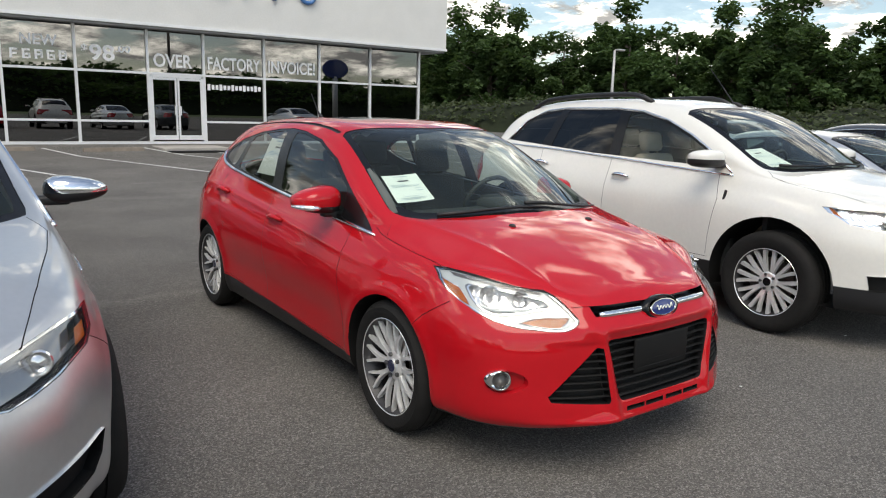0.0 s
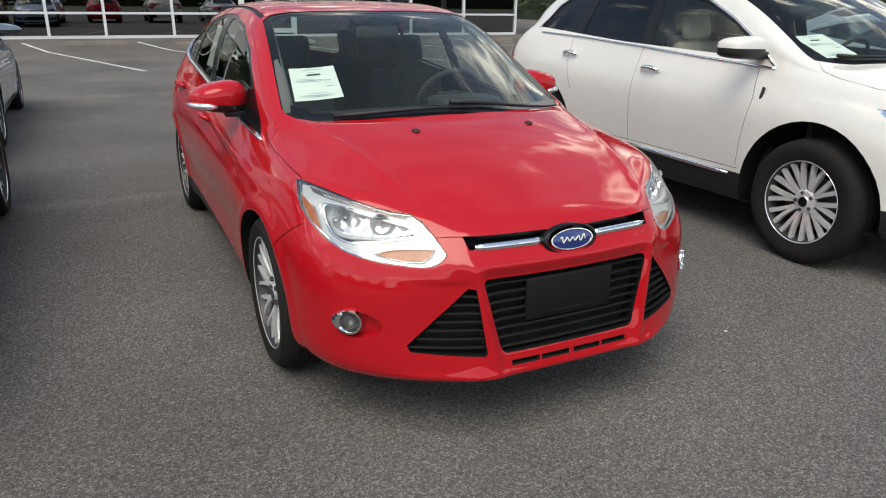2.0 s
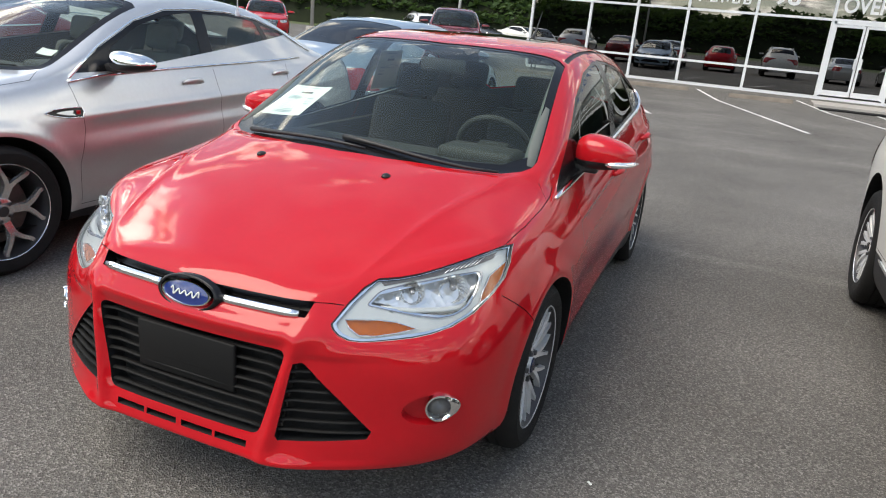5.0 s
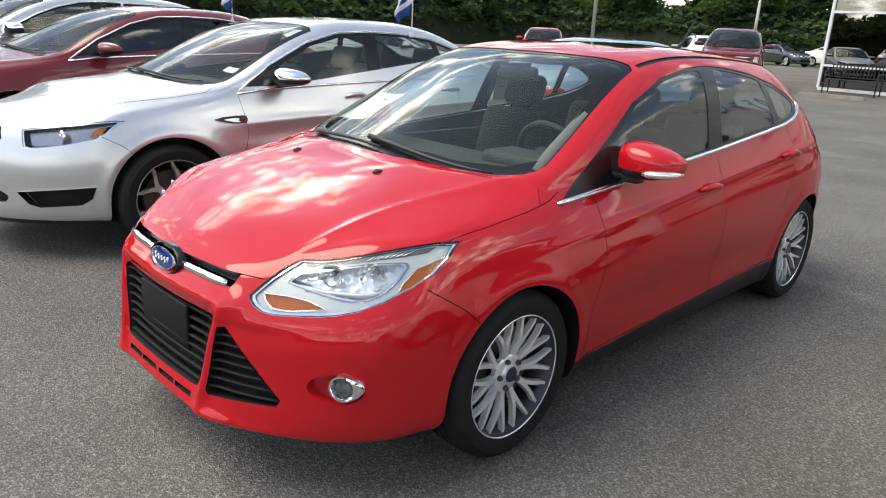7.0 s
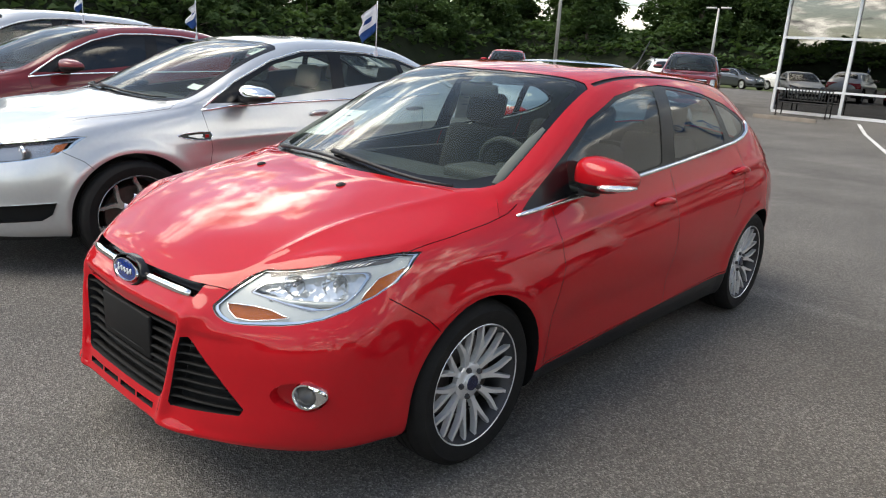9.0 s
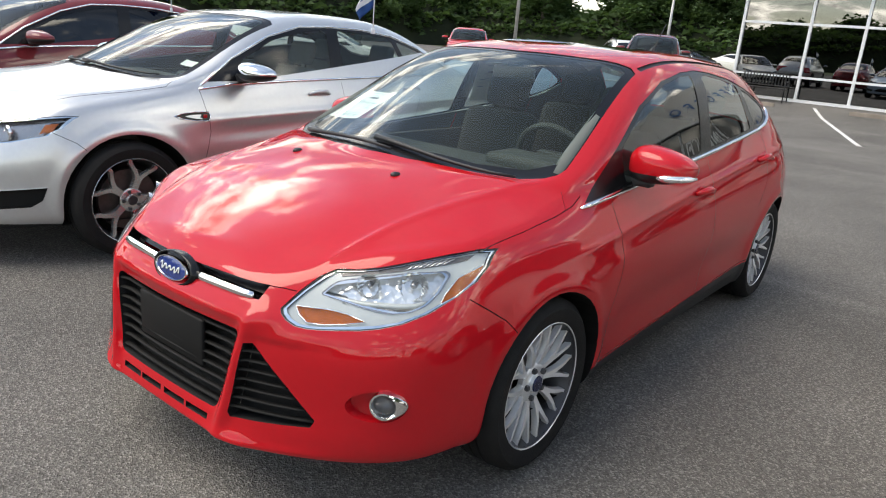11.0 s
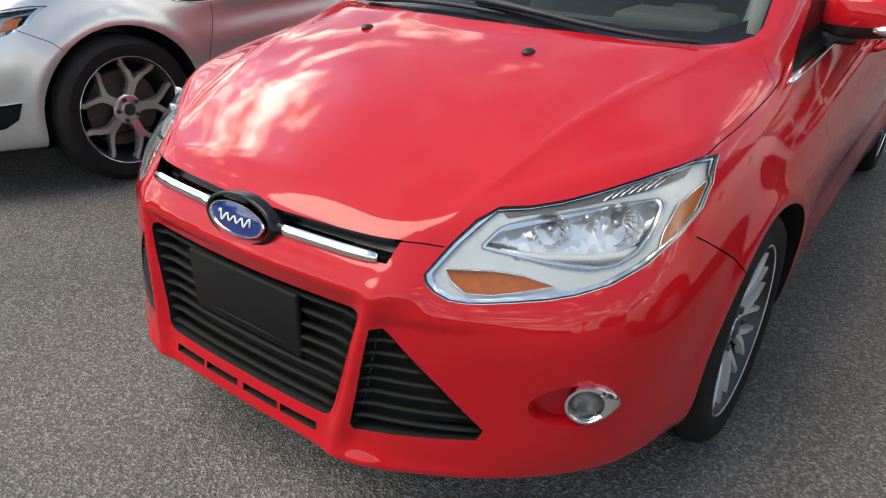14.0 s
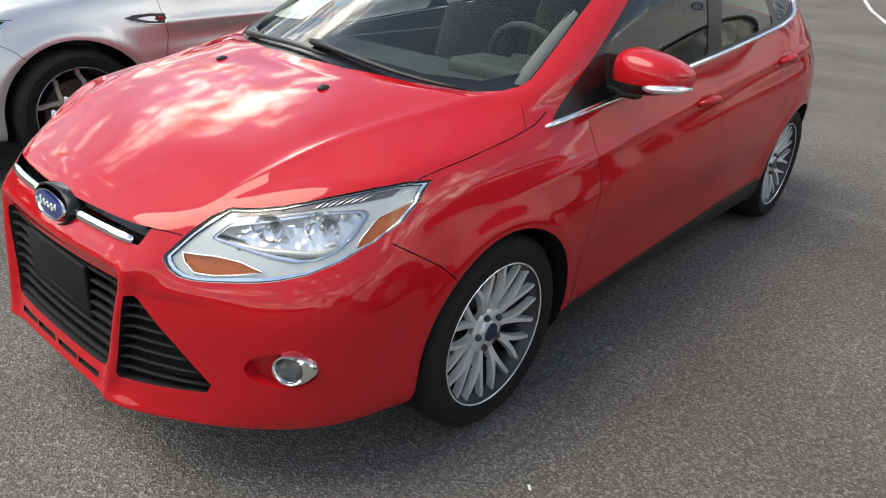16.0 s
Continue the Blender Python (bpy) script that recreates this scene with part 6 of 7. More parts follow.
SUV_CUTS = dict(
    wheelbase=2.824, radius=0.375, arch=0.468, tyre_w=0.245, rim_r=0.248, track=0.81,
    screen=[(0, -0.02), (0.3, 0.01), (0.55, 0.09), (0.75, 0.20), (0.755, 0.26), (0.665, 0.98), (0.62, 1.0), (0, 0.88)],
    back=[(0, 3.14), (0.54, 3.08), (0.62, 3.36), (0.56, 3.42), (0, 3.46)],
    dlo=[(0.40, 1.122), (0.55, 1.130), (1.1, 1.155), (1.6, 1.181), (2.4, 1.212), (2.9, 1.224), (3.06, 1.229), (3.08, 1.25), (2.93, 1.445), (2.80, 1.515), (2.66, 1.563), (2.4, 1.590), (1.72, 1.596), (1.41, 1.574), (1.115, 1.504), (0.84, 1.392), (0.56, 1.240)],
    glasses=[[(0.63, 1.146), (1.53, 1.188), (1.55, 1.576), (1.40, 1.560), (1.11, 1.488), (0.84, 1.374), (0.64, 1.265)], [(1.65, 1.194), (2.43, 1.222), (2.34, 1.578), (2.1, 1.583), (1.66, 1.582)], [(2.58, 1.226), (2.99, 1.236), (3.04, 1.252), (2.90, 1.435), (2.78, 1.500), (2.64, 1.547), (2.44, 1.572)]],
    seams=[[(0.50, 1.115), (0.46, 0.93), (0.50, 0.65), (0.51, 0.50)], [(1.60, 1.17), (1.61, 0.75), (1.59, 0.48)], [(2.52, 1.20), (2.48, 0.98), (2.38, 0.78)], [(0.50, 0.48), (2.36, 0.48)]],
    sill=[(-1.2, 0.05), (3.9, 0.05), (3.9, 0.47), (-1.2, 0.44)],
    lamp=[(0.56, 0.955), (0.55, 0.90), (0.57, 0.845), (0.70, 0.832), (0.77, 0.838), (0.84, 0.866), (0.866, 0.93), (0.862, 0.966), (0.84, 0.966)], lamp_dark=False, amber_x=0.825,
    grille=[(-0.5, 0.93), (0.5, 0.93), (0.42, 0.62), (-0.42, 0.62)], bars=12, bar_mat="chrome",
    intake=[(-0.5, 0.52), (0.5, 0.52), (0.5, 0.42), (-0.5, 0.42)],
    fog=[(0.60, 0.56), (0.815, 0.54), (0.80, 0.43), (0.64, 0.42)],
    tail=[(3.40, 0.95), (3.46, 0.80), (3.7, 0.80), (3.7, 1.08), (3.50, 1.10)],
    mirror_h=0.155, mirror_split=0.0, mirror_round=0.48, mirror_taper=0.06, handles=[(1.345, 1.018), (2.37, 1.060)], mirror=(1.01, 0.52, 1.232), bonnet=[(0, -0.86), (0.56, -0.74), (0.72, -0.52), (0.80, -0.25), (0.80, 0.1), (0.74, 0.18), (0, -0.03)],
    strip=[(0.38, 1.114), (0.55, 1.122), (1.1, 1.147), (1.6, 1.173), (2.4, 1.204), (2.9, 1.216), (3.06, 1.221)],
    cabin=(0.1, 0.32, 3.3, 1.1, ((1.10, 0.38), (2.0, 0.38)), 0.38, 0.78, 1.10),
)


def scaled_spec(spec, sx, sy, sz):
    out = dict(spec)
    out["plan"] = [(x * sx, y * sy) for x, y in spec["plan"]]
    out["top"] = [(x * sx, y * sy, z * sz) for x, y, z in spec["top"]]
    out["bottom"] = [(k, z * sz) for k, z in spec["bottom"]]
    out["lid"] = [(a * sx, b * sy, c * sz, d * sy, e * sz, f) for a, b, c, d, e, f in spec["lid"]]
    return out


def scaled_cuts(c, sx, sy, sz, radius):
    out = dict(c)
    for k in ("screen", "back", "bonnet"):
        out[k] = [(x * sx, y * sy) for x, y in c[k]]
    for k in ("dlo", "sill", "tail", "handles", "strip"):
        out[k] = [(y * sy, z * sz) for y, z in c[k]]
    for k in ("lamp", "grille", "intake", "fog"):
        out[k] = [(x * sx, z * sz) for x, z in c[k]]
    out["glasses"] = [[(y * sy, z * sz) for y, z in g] for g in c["glasses"]]
    out["seams"] = [[(y * sy, z * sz) for y, z in g] for g in c["seams"]]
    out["mirror"] = (c["mirror"][0] * sx, c["mirror"][1] * sy, c["mirror"][2] * sz)
    a, b, d, e, seats, wx, half, dz = c["cabin"]
    out["cabin"] = (a * sy, b * sz, d * sy, e * sz, tuple((y * sy, x * sx) for y, x in seats), wx * sx, half * sx, dz * sz)
    out["wheelbase"], out["radius"], out["arch"] = c["wheelbase"] * sy, radius, radius + 0.045
    out["track"] = c["track"] * sx
    return out


def build_car(name, label, spec, c, m, body_paint, level=3, spokes=10, mirror_mat=None, handle_mat=None, side_glass=None, rear_glass=None, chrome_line=True, roof_rails=False,
              alloy=None, cloth=None, clad=None, wheel_spoke=0.016, cap=None, fork=False):
    """A car in its own frame (front axle at the origin, nose towards -y), then set at the pose m."""
    car = empty(name)
    tagged(car, label, "car")
    full = smooth_shell(spec, level, c.get("sculpt"))
    surf = Surface(full)
    skin = full
    sides = ((1, lambda q: q.x > 0.3), (-1, lambda q: q.x < -0.3))
    side_glass, rear_glass = side_glass or G_SIDE, rear_glass or G_SIDE
    for y in (0.0, c["wheelbase"]):
        for s, keep in sides:
            skin, p = cut(skin, arch_outline(y, c["arch"], c["radius"] + 0.01), "x", keep)
            part("wheel_arch_lip", soup_mesh(rim(p, (-0.45 * s, 0, 0))), M_MATTBLACK, car)
    up = lambda q: q.z > spec["top"][8][2] and q.y < 1.6
    frit, glass = [], []
    for s in (1, -1):
        skin, p = cut(skin, [(s * x, y) for x, y in c["screen"]], "z", up)
        cy = sum(y for _, y in c["screen"]) / len(c["screen"])
        f, g = cut(p, [(s * x * 0.945, cy + (y - cy) * 0.91) for x, y in c["screen"]], "z", up)
        frit += f
        glass += g
    ob = part("windscreen", soup_mesh(shifted(glass, -0.004)), G_SCREEN, car, "clear windscreen")
    ob.visible_shadow = False
    part("windscreen_border", soup_mesh(shifted(frit, -0.003)), M_GLOSSBLACK, car)
    bg = []
    for s in (1, -1):
        skin, p = cut(skin, [(s * x, y) for x, y in c["back"]], "z", lambda q: q.z > 0.95 and q.y > 2.0)
        bg += p
    ob = part("rear_window", soup_mesh(shifted(bg, -0.004)), rear_glass, car)
    ob.visible_shadow = False
    for s, keep in sides:
        kw = lambda q, keep=keep: keep(q) and q.z > 0.9
        skin, fr = cut(skin, c["dlo"], "x", kw)
        for nm, o in zip(("front_side_window", "rear_side_window", "quarter_window"), c["glasses"]):
            fr, p = cut(fr, rounded(o, 0.03), "x", kw)
            ob = part(nm, soup_mesh(shifted(p, -0.006)), side_glass if nm[0] == "f" else rear_glass, car)
            ob.visible_shadow = False
        part("window_frame", soup_mesh(shifted(fr, -0.003)), M_GLOSSBLACK, car)
        if chrome_line:
            bm = bmesh.new()
            pts = []
            ring = list(c["strip"])
            for (a, za), (b, zb) in zip(ring, ring[1:]):
                for t in (0, 0.25, 0.5, 0.75):
                    pts.append(surf.at("x", a + (b - a) * t, za + (zb - za) * t, s, 0.002)[0])
            tube(bm, pts, 0.010, 6)
            part("chrome_strip", bm, M_CHROME, car)
            bm = bmesh.new()
            tops = c["dlo"][len(c["strip"]):]
            pts = [surf.at("x", y, z + 0.008, s, 0.002)[0] for y, z in tops] + [surf.at("x", c["dlo"][0][0], c["dlo"][0][1] + 0.01, s, 0.002)[0]]
            fine = []
            for a, b in zip(pts, pts[1:]):
                fine += [a, a.lerp(b, 0.5)]
            tube(bm, fine + [pts[-1]], 0.009, 6)
            part("chrome_strip", bm, M_CHROME, car)
    for s, keep in sides:
        for ln in c["seams"]:
            skin, p = seam(skin, ln, "x", lambda q, keep=keep: keep(q) and abs(q.x) > 0.5, 0.0035)
            part("panel_gap", soup_mesh(shifted(p, -0.004)), M_VOID, car)
        b = c["bonnet"]
        skin, p = seam(skin, [(s * x, y) for x, y in b[2:-1]], "z", lambda q: q.z > 0.7, 0.0035)
        part("panel_gap", soup_mesh(shifted(p, -0.004)), M_VOID, car)
    for s, keep in sides:
        skin, p = cut(skin, c["sill"], "x", lambda q, keep=keep: keep(q) and abs(q.x) > 0.55)
        part("sill_trim", soup_mesh(shifted(p, -0.002)), M_BLACK, car, "black lower trim")
    front = lambda q: q.y < -0.2
    chin = clad or spec["bottom"][0][1] + 0.045
    skin, p = cut(skin, [(-1.2, 0.05), (1.2, 0.05), (1.2, chin), (-1.2, chin)], "y", front)
    part("chin_trim", soup_mesh(shifted(p, -0.002)), M_BLACK, car, "black lower trim")
    for s in (1, -1):
        kf = lambda q, s=s: q.y < 0.0 and q.z > 0.5 and q.x * s > 0.3
        skin, p = cut(skin, [(s * x, z) for x, z in c["lamp"]], "y", kf)
        lamp = part("headlamp", soup_mesh(rim(p, (-0.04 * s, 0.07, 0))), M_GLOSSBLACK, car, "clear headlamp")
        ob = part("lens", soup_mesh(shifted(p, 0.002)), G_LENS, lamp)
        ob.visible_shadow = False
        ring, inner = cut(p, [(s * x, z) for x, z in inset(c["lamp"], 0.008)], "y", kf)
        part("bezel", soup_mesh(shifted(ring, -0.005)), M_CHROME, lamp)
        tipx = c["amber_x"]
        body, am = cut(inner, [(s * tipx, 0.5), (s * 1.2, 0.5), (s * 1.2, 1.5), (s * (tipx + 0.05), 1.5)], "y", kf)
        if c["lamp_dark"]:
            tip_part, am = cut(am, [(s * tipx, 0.765), (s * (tipx + 0.05), 0.785), (s * (tipx + 0.05), 0.83), (s * tipx, 0.815)], "y", kf)
            body += tip_part
        part("indicator", soup_mesh(shifted(am, -0.012)), M_AMBER, lamp, "amber indicator")
        part("housing", soup_mesh(shifted(body, 0.05, (-0.45 * s, 0.85, 0))), M_LAMPDARK if c["lamp_dark"] else M_FACET, lamp)
        cx, cz = sum(x for x, _ in c["lamp"]) / len(c["lamp"]) - 0.02, sum(z for _, z in c["lamp"]) / len(c["lamp"]) - 0.01
        q0, _ = surf.at("y", s * cx, cz, -1)
        bm = bmesh.new()
        lathe(bm, [(-0.012, 0.042), (-0.02, 0.038), (0.0, 0.034), (-0.012, 0.02), (-0.016, 0.001)], 24, "y")
        bmesh.ops.translate(bm, vec=q0 + Vector((-0.01 * s, 0.035, 0)), verts=bm.verts[:])
        part("projector", bm, M_LAMP, lamp, angle=40)
    skin, p = cut(skin, rounded(c["grille"], 0.02), "y", lambda q: q.y < -0.4)
    gr = part("grille", soup_mesh(rim(p, (0, 0.06, 0)) + shifted(p, 0.06, (0, 1, 0))), M_GLOSSBLACK, car, "radiator grille with chrome bars")
    zs = [z for _, z in c["grille"]]
    gl = c["grille"]

    def half_at(z):
        best = 0.1
        for (x0, z0), (x1, z1) in zip(gl, gl[1:] + gl[:1]):
            if min(z0, z1) <= z <= max(z0, z1) and z0 != z1:
                best = max(best, abs(x0 + (x1 - x0) * (z - z0) / (z1 - z0)))
        return best

    for k in range(c["bars"]):
        z = min(zs) + (max(zs) - min(zs)) * (k + 0.5) / c["bars"]
        hw = half_at(z) - 0.012
        bm = bmesh.new()
        tube(bm, [surf.at("y", hw * (q / 6 - 1), z, -1, -0.006)[0] for q in range(13)], 0.4 * (max(zs) - min(zs)) / c["bars"] * (0.8 if c["bars"] < 6 else 0.62), 8, flat=1.0)
        part("grille_bar", bm, M_CHROME, gr)
    bm = bmesh.new()
    ctr = surf.at("y", 0, (min(zs) + max(zs)) / 2, -1, 0.012)[0]
    lathe(bm, [(0.0, 1.0), (-0.012, 0.95), (-0.012, 0.86), (-0.008, 0.84)], 28, "y")
    bmesh.ops.scale(bm, vec=(0.10, 1, 0.042), verts=bm.verts[:])
    bmesh.ops.translate(bm, vec=ctr, verts=bm.verts[:])
    bd = part("badge", bm, M_CHROME, car, angle=50)
    bm = bmesh.new()
    lathe(bm, [(-0.006, 0.86), (-0.010, 0.4), (-0.010, 0.001)], 28, "y")
    bmesh.ops.scale(bm, vec=(0.10, 1, 0.042), verts=bm.verts[:])
    bmesh.ops.translate(bm, vec=ctr, verts=bm.verts[:])
    part("badge_field", bm, M_BLUE, bd)
    skin, p = cut(skin, rounded(c["intake"], 0.02), "y", lambda q: q.y < -0.4)
    part("lower_intake", soup_mesh(rim(p, (0, 0.05, 0)) + shifted(p, 0.05, (0, 1, 0))), M_MATTBLACK, car)
    for s in (1, -1):
        skin, p = cut(skin, [(s * x, z) for x, z in c["fog"]], "y", lambda q, s=s: q.y < -0.2 and q.x * s > 0.3)
        fp = part("fog_lamp_pocket", soup_mesh(rim(p, (-0.03 * s, 0.04, 0)) + shifted(p, 0.045, (-0.5 * s, 0.9, 0))), M_MATTBLACK, car, "black fog lamp pocket")
        ring = rim(p, (0.004 * s, -0.008, 0))
        bm = soup_mesh(ring)
        part("chrome_edge", bm, M_CHROME, fp)
    for s, keep in sides:
        skin, p = cut(skin, c["tail"], "x", lambda q, keep=keep: keep(q) and q.z > 0.7 and q.y > 2.5)
        tl = part("tail_lamp", soup_mesh(shifted(p, 0.006)), M_REDLENS, car, "red tail lamp")
        for y, z in c["handles"]:
            bm = bmesh.new()
            tube(bm, [surf.at("x", y + 0.2 * q / 8, z + 0.01 * math.sin(q / 8 * math.pi), s, (0.004, 0.024, 0.034, 0.037, 0.037, 0.036, 0.032, 0.02, 0.004)[q])[0] for q in range(9)], [0.010, 0.014, 0.016, 0.017, 0.017, 0.017, 0.016, 0.013, 0.008], 10)
            hnd = part("door_handle", bm, handle_mat or body_paint, car, "bright door handle")
            bm = bmesh.new()
            bmesh.ops.create_uvsphere(bm, u_segments=20, v_segments=10, radius=1)
            bmesh.ops.scale(bm, vec=(0.003, 0.045, 0.034), verts=bm.verts[:])
            bmesh.ops.translate(bm, vec=surf.at("x", y + 0.06, z, s)[0], verts=bm.verts[:])
            part("handle_cup", bm, body_paint, hnd)
        mx, my, mz = c["mirror"]
        u_, l_ = mirror_pod(s, (s * mx, my, mz), 0.28, 0.20, c["mirror_h"], c["mirror_split"], c.get("mirror_round", 0.72), c.get("mirror_taper", 0.24))
        mir = part("door_mirror", soup_mesh(u_), mirror_mat or body_paint, car, "door mirror with a black base")
        bm = soup_mesh(l_)
        box(bm, s * (mx - 0.13), my + 0.0, mz - 0.045, 0.20, 0.09, 0.045, 0.014)
        part("mirror_base", bm, M_BLACK, mir)
    hood = []
    b = c["bonnet"]
    for s in (1, -1):
        skin, p = cut(skin, [(s * x, y) for x, y in b], "z", lambda q: q.z > 0.76)
        hood += p
    part("bonnet", soup_mesh(hood), body_paint, car)
    door_skin = []
    for s, keep in sides:
        se = c["seams"]
        for nm, o in (("front_door", se[0] + se[1][::-1]), ("rear_door", se[1] + se[2][::-1])):
            skin, p = cut(skin, o, "x", lambda q, keep=keep: keep(q) and abs(q.x) > 0.5)
            part(nm, soup_mesh(p), body_paint, car)
            door_skin += p
    part("body", soup_mesh(skin), body_paint, car)
    cabin_lining(car, skin + door_skin, c["cabin"][3] - 0.06, c["cabin"][0] + 0.4, M_TRIM)
    for k, (x0, x1) in enumerate(((-0.03, 0.62), (-0.60, 0.08))):
        bm = bmesh.new()
        sc_ = c["screen"]
        pts = []
        for q in range(9):
            x = x0 + (x1 - x0) * q / 8
            yy = spline(sc_[:4], abs(x)) + 0.045 + 0.02 * (1 - q / 8)
            pts.append(surf.at("z", x, yy, 1, 0.012)[0])
        tube(bm, pts, [0.012, 0.012, 0.010, 0.009, 0.008, 0.008, 0.007, 0.006, 0.005], 6)
        part("wiper", bm, M_BLACK, car)
    if roof_rails:
        for s in (1, -1):
            bm = bmesh.new()
            y0, y1 = spec["lid"][5][1] + 0.34, spec["lid"][8][1] + 0.02
            pts = []
            for q in range(15):
                t = q / 14
                y = y0 + (y1 - y0) * t
                lift = 0.062 * min(1, 9 * t, 9 * (1 - t)) - 0.004
                pts.append(surf.at("z", s * 0.585, y, 1, 0.0)[0] + Vector((0, 0, lift)))
            tube(bm, pts, 0.021, 8, flat=1.1)
            part("roof_rail", bm, M_BLACK, car, "black roof rail")
    for s in (1, -1):
        for y, nm in ((0.0, "front_wheel"), (c["wheelbase"], "rear_wheel")):
            wheel(car, nm, s * c["track"], y, c["radius"], c["tyre_w"], c["rim_r"], spokes, mat=alloy, spoke_w=wheel_spoke, cap=cap, fork=fork)
    a, fl, bk, belt, seats, wx, half, dz = c["cabin"]
    cabin(car, full, a, fl, bk, belt, seats, wx, cloth=cloth, half=half, dash_z=dz, roof_end=min(y for _, y in c["back"]) - 0.03)
    car.matrix_world = m
    return car, surf


silver_sedan, sedan_surf = build_car("sedan", "silver four-door sedan with chrome mirror caps on asphalt", SEDAN, SEDAN_CUTS, pose(-3.02, 0.12, 0, 0, 0, -0.6), M_SILVER, 4, spokes=5, mirror_mat=M_CHROME,
                                     handle_mat=M_SILVER, wheel_spoke=0.020, cap=M_ALLOYDARK, fork=(0.34, 0.52), cloth=M_GREYTRIM, alloy=M_POLISHED, side_glass=G_LIGHT, rear_glass=G_LIGHT)
white_suv, suv_surf = build_car("suv", "pearl white luxury crossover with black roof rails and black lower cladding", SUV, SUV_CUTS, pose(3.21, -0.065, 0, 0, 0, -0.8), M_WHITE, 4, spokes=10, handle_mat=M_CHROME,
                                side_glass=G_LIGHT, rear_glass=G_DARK, roof_rails=True, clad=0.44, wheel_spoke=0.019, cap=M_GLOSSBLACK, alloy=M_ALLOY, cloth=M_TAN)

# chrome bars along the crossover's sill and a small badge behind its front wheel
for s in (1, -1):
    for y0, y1 in ((0.56, 1.52), (1.56, 2.2)):
        bm = bmesh.new()
        tube(bm, [suv_surf.at("x", y0 + (y1 - y0) * q / 8, 0.435 + 0.012 * q / 8, s, 0.004)[0] for q in range(9)], [0.006] + [0.013] * 7 + [0.006], 6, flat=1.3)
        part("chrome_sill_bar", bm, M_CHROME, white_suv, "chrome bar along the black sill")
    bm = bmesh.new()
    box(bm, 0, 0, 0, 0.012, 0.022, 0.085, 0.005, Matrix.Translation(suv_surf.at("x", 0.40, 0.965, s, 0.003)[0]) @ pose(0, 0, 0, 12, 0, 0))
    part("fender_badge", bm, M_ALLOYDARK, white_suv)
    # vent on the sedan's wing
    loop = [(0.285, 0.852), (0.34, 0.868), (0.43, 0.875), (0.525, 0.872), (0.535, 0.845), (0.515, 0.818), (0.42, 0.820), (0.33, 0.836)]
    bm = bmesh.new()
    fine = []
    for (y0, z0), (y1, z1) in zip(loop, loop[1:] + loop[:1]):
        fine += [sedan_surf.at("x", y0 + (y1 - y0) * t, z0 + (z1 - z0) * t, s, 0.003)[0] for t in (0, 0.33, 0.67)]
    tube(bm, fine, 0.004, 6, closed=True)
    vent = part("wing_vent", bm, M_CHROME, silver_sedan, "chrome vent on the front wing")
    bm = bmesh.new()
    centre = sum(fine, Vector()) / len(fine)
    mid = bm.verts.new(centre + Vector((-0.004 * s, 0, 0)))
    ring = [bm.verts.new(p + Vector((-0.001 * s, 0, 0))) for p in fine]
    for k in range(len(ring)):
        bm.faces.new((mid, ring[k], ring[(k + 1) % len(ring)]))
    part("vent_mesh", bm, M_GLOSSBLACK, vent)
    bm = bmesh.new()
    box(bm, 0, 0, 0, 0.006, 0.026, 0.022, 0.002, Matrix.Translation(sedan_surf.at("x", 0.495, 0.846, s, 0.004)[0]))
    part("vent_mark", bm, M_REDLENS, vent, "small red mark")


# ---- trees, hedge and far things ----
M_BARK = material("bark", (0.10, 0.085, 0.07), rough=0.95, vary=0.3, scale=6, bump=0.6, bump_scale=30)


def leaf_material(name, color):
    m = material(name, color, rough=0.7, vary=0.45, scale=0.6, per_object=0.25, spec=0.25)
    n, l = m.node_tree.nodes, m.node_tree.links
    b = n["Principled BSDF"]
    trans = n.new("ShaderNodeBsdfTranslucent")
    trans.inputs["Color"].default_value = (color[0] * 1.3, color[1] * 1.4, color[2] * 0.8, 1)
    mix = n.new("ShaderNodeMixShader")
    mix.inputs[0].default_value = 0.35
    l.new(b.outputs[0], mix.inputs[1])
    l.new(trans.outputs[0], mix.inputs[2])
    l.new(mix.outputs[0], n["Material Output"].inputs["Surface"])
    return m


M_LEAF = leaf_material("leaves", (0.058, 0.098, 0.036))
M_LEAF_LIGHT = leaf_material("pale_leaves", (0.105, 0.135, 0.060))
M_VINE = leaf_material("vine_leaves", (0.085, 0.105, 0.060))


def leaves(points, size, rng):
    """Bent leaf sprays at the given places."""
    vs, fs = [], []
    for p in points:
        a = rng.uniform(0, 2 * math.pi)
        t = rng.uniform(-0.9, 0.9)
        u = Vector((math.cos(a), math.sin(a), rng.uniform(-0.5, 0.5))).normalized()
        w = u.cross(Vector((math.sin(a) * t, -math.cos(a) * t, 1))).normalized()
        s = size * rng.uniform(0.55, 1.35)
        q = w.cross(u) * s * 0.25
        i = len(vs)
        vs += [p - u * s * 0.5, p + w * s * 0.38 + q, p + u * s * 0.5, p - w * s * 0.38 + q]
        fs += [(i, i + 1, i + 2), (i, i + 2, i + 3)]
    return vs, fs


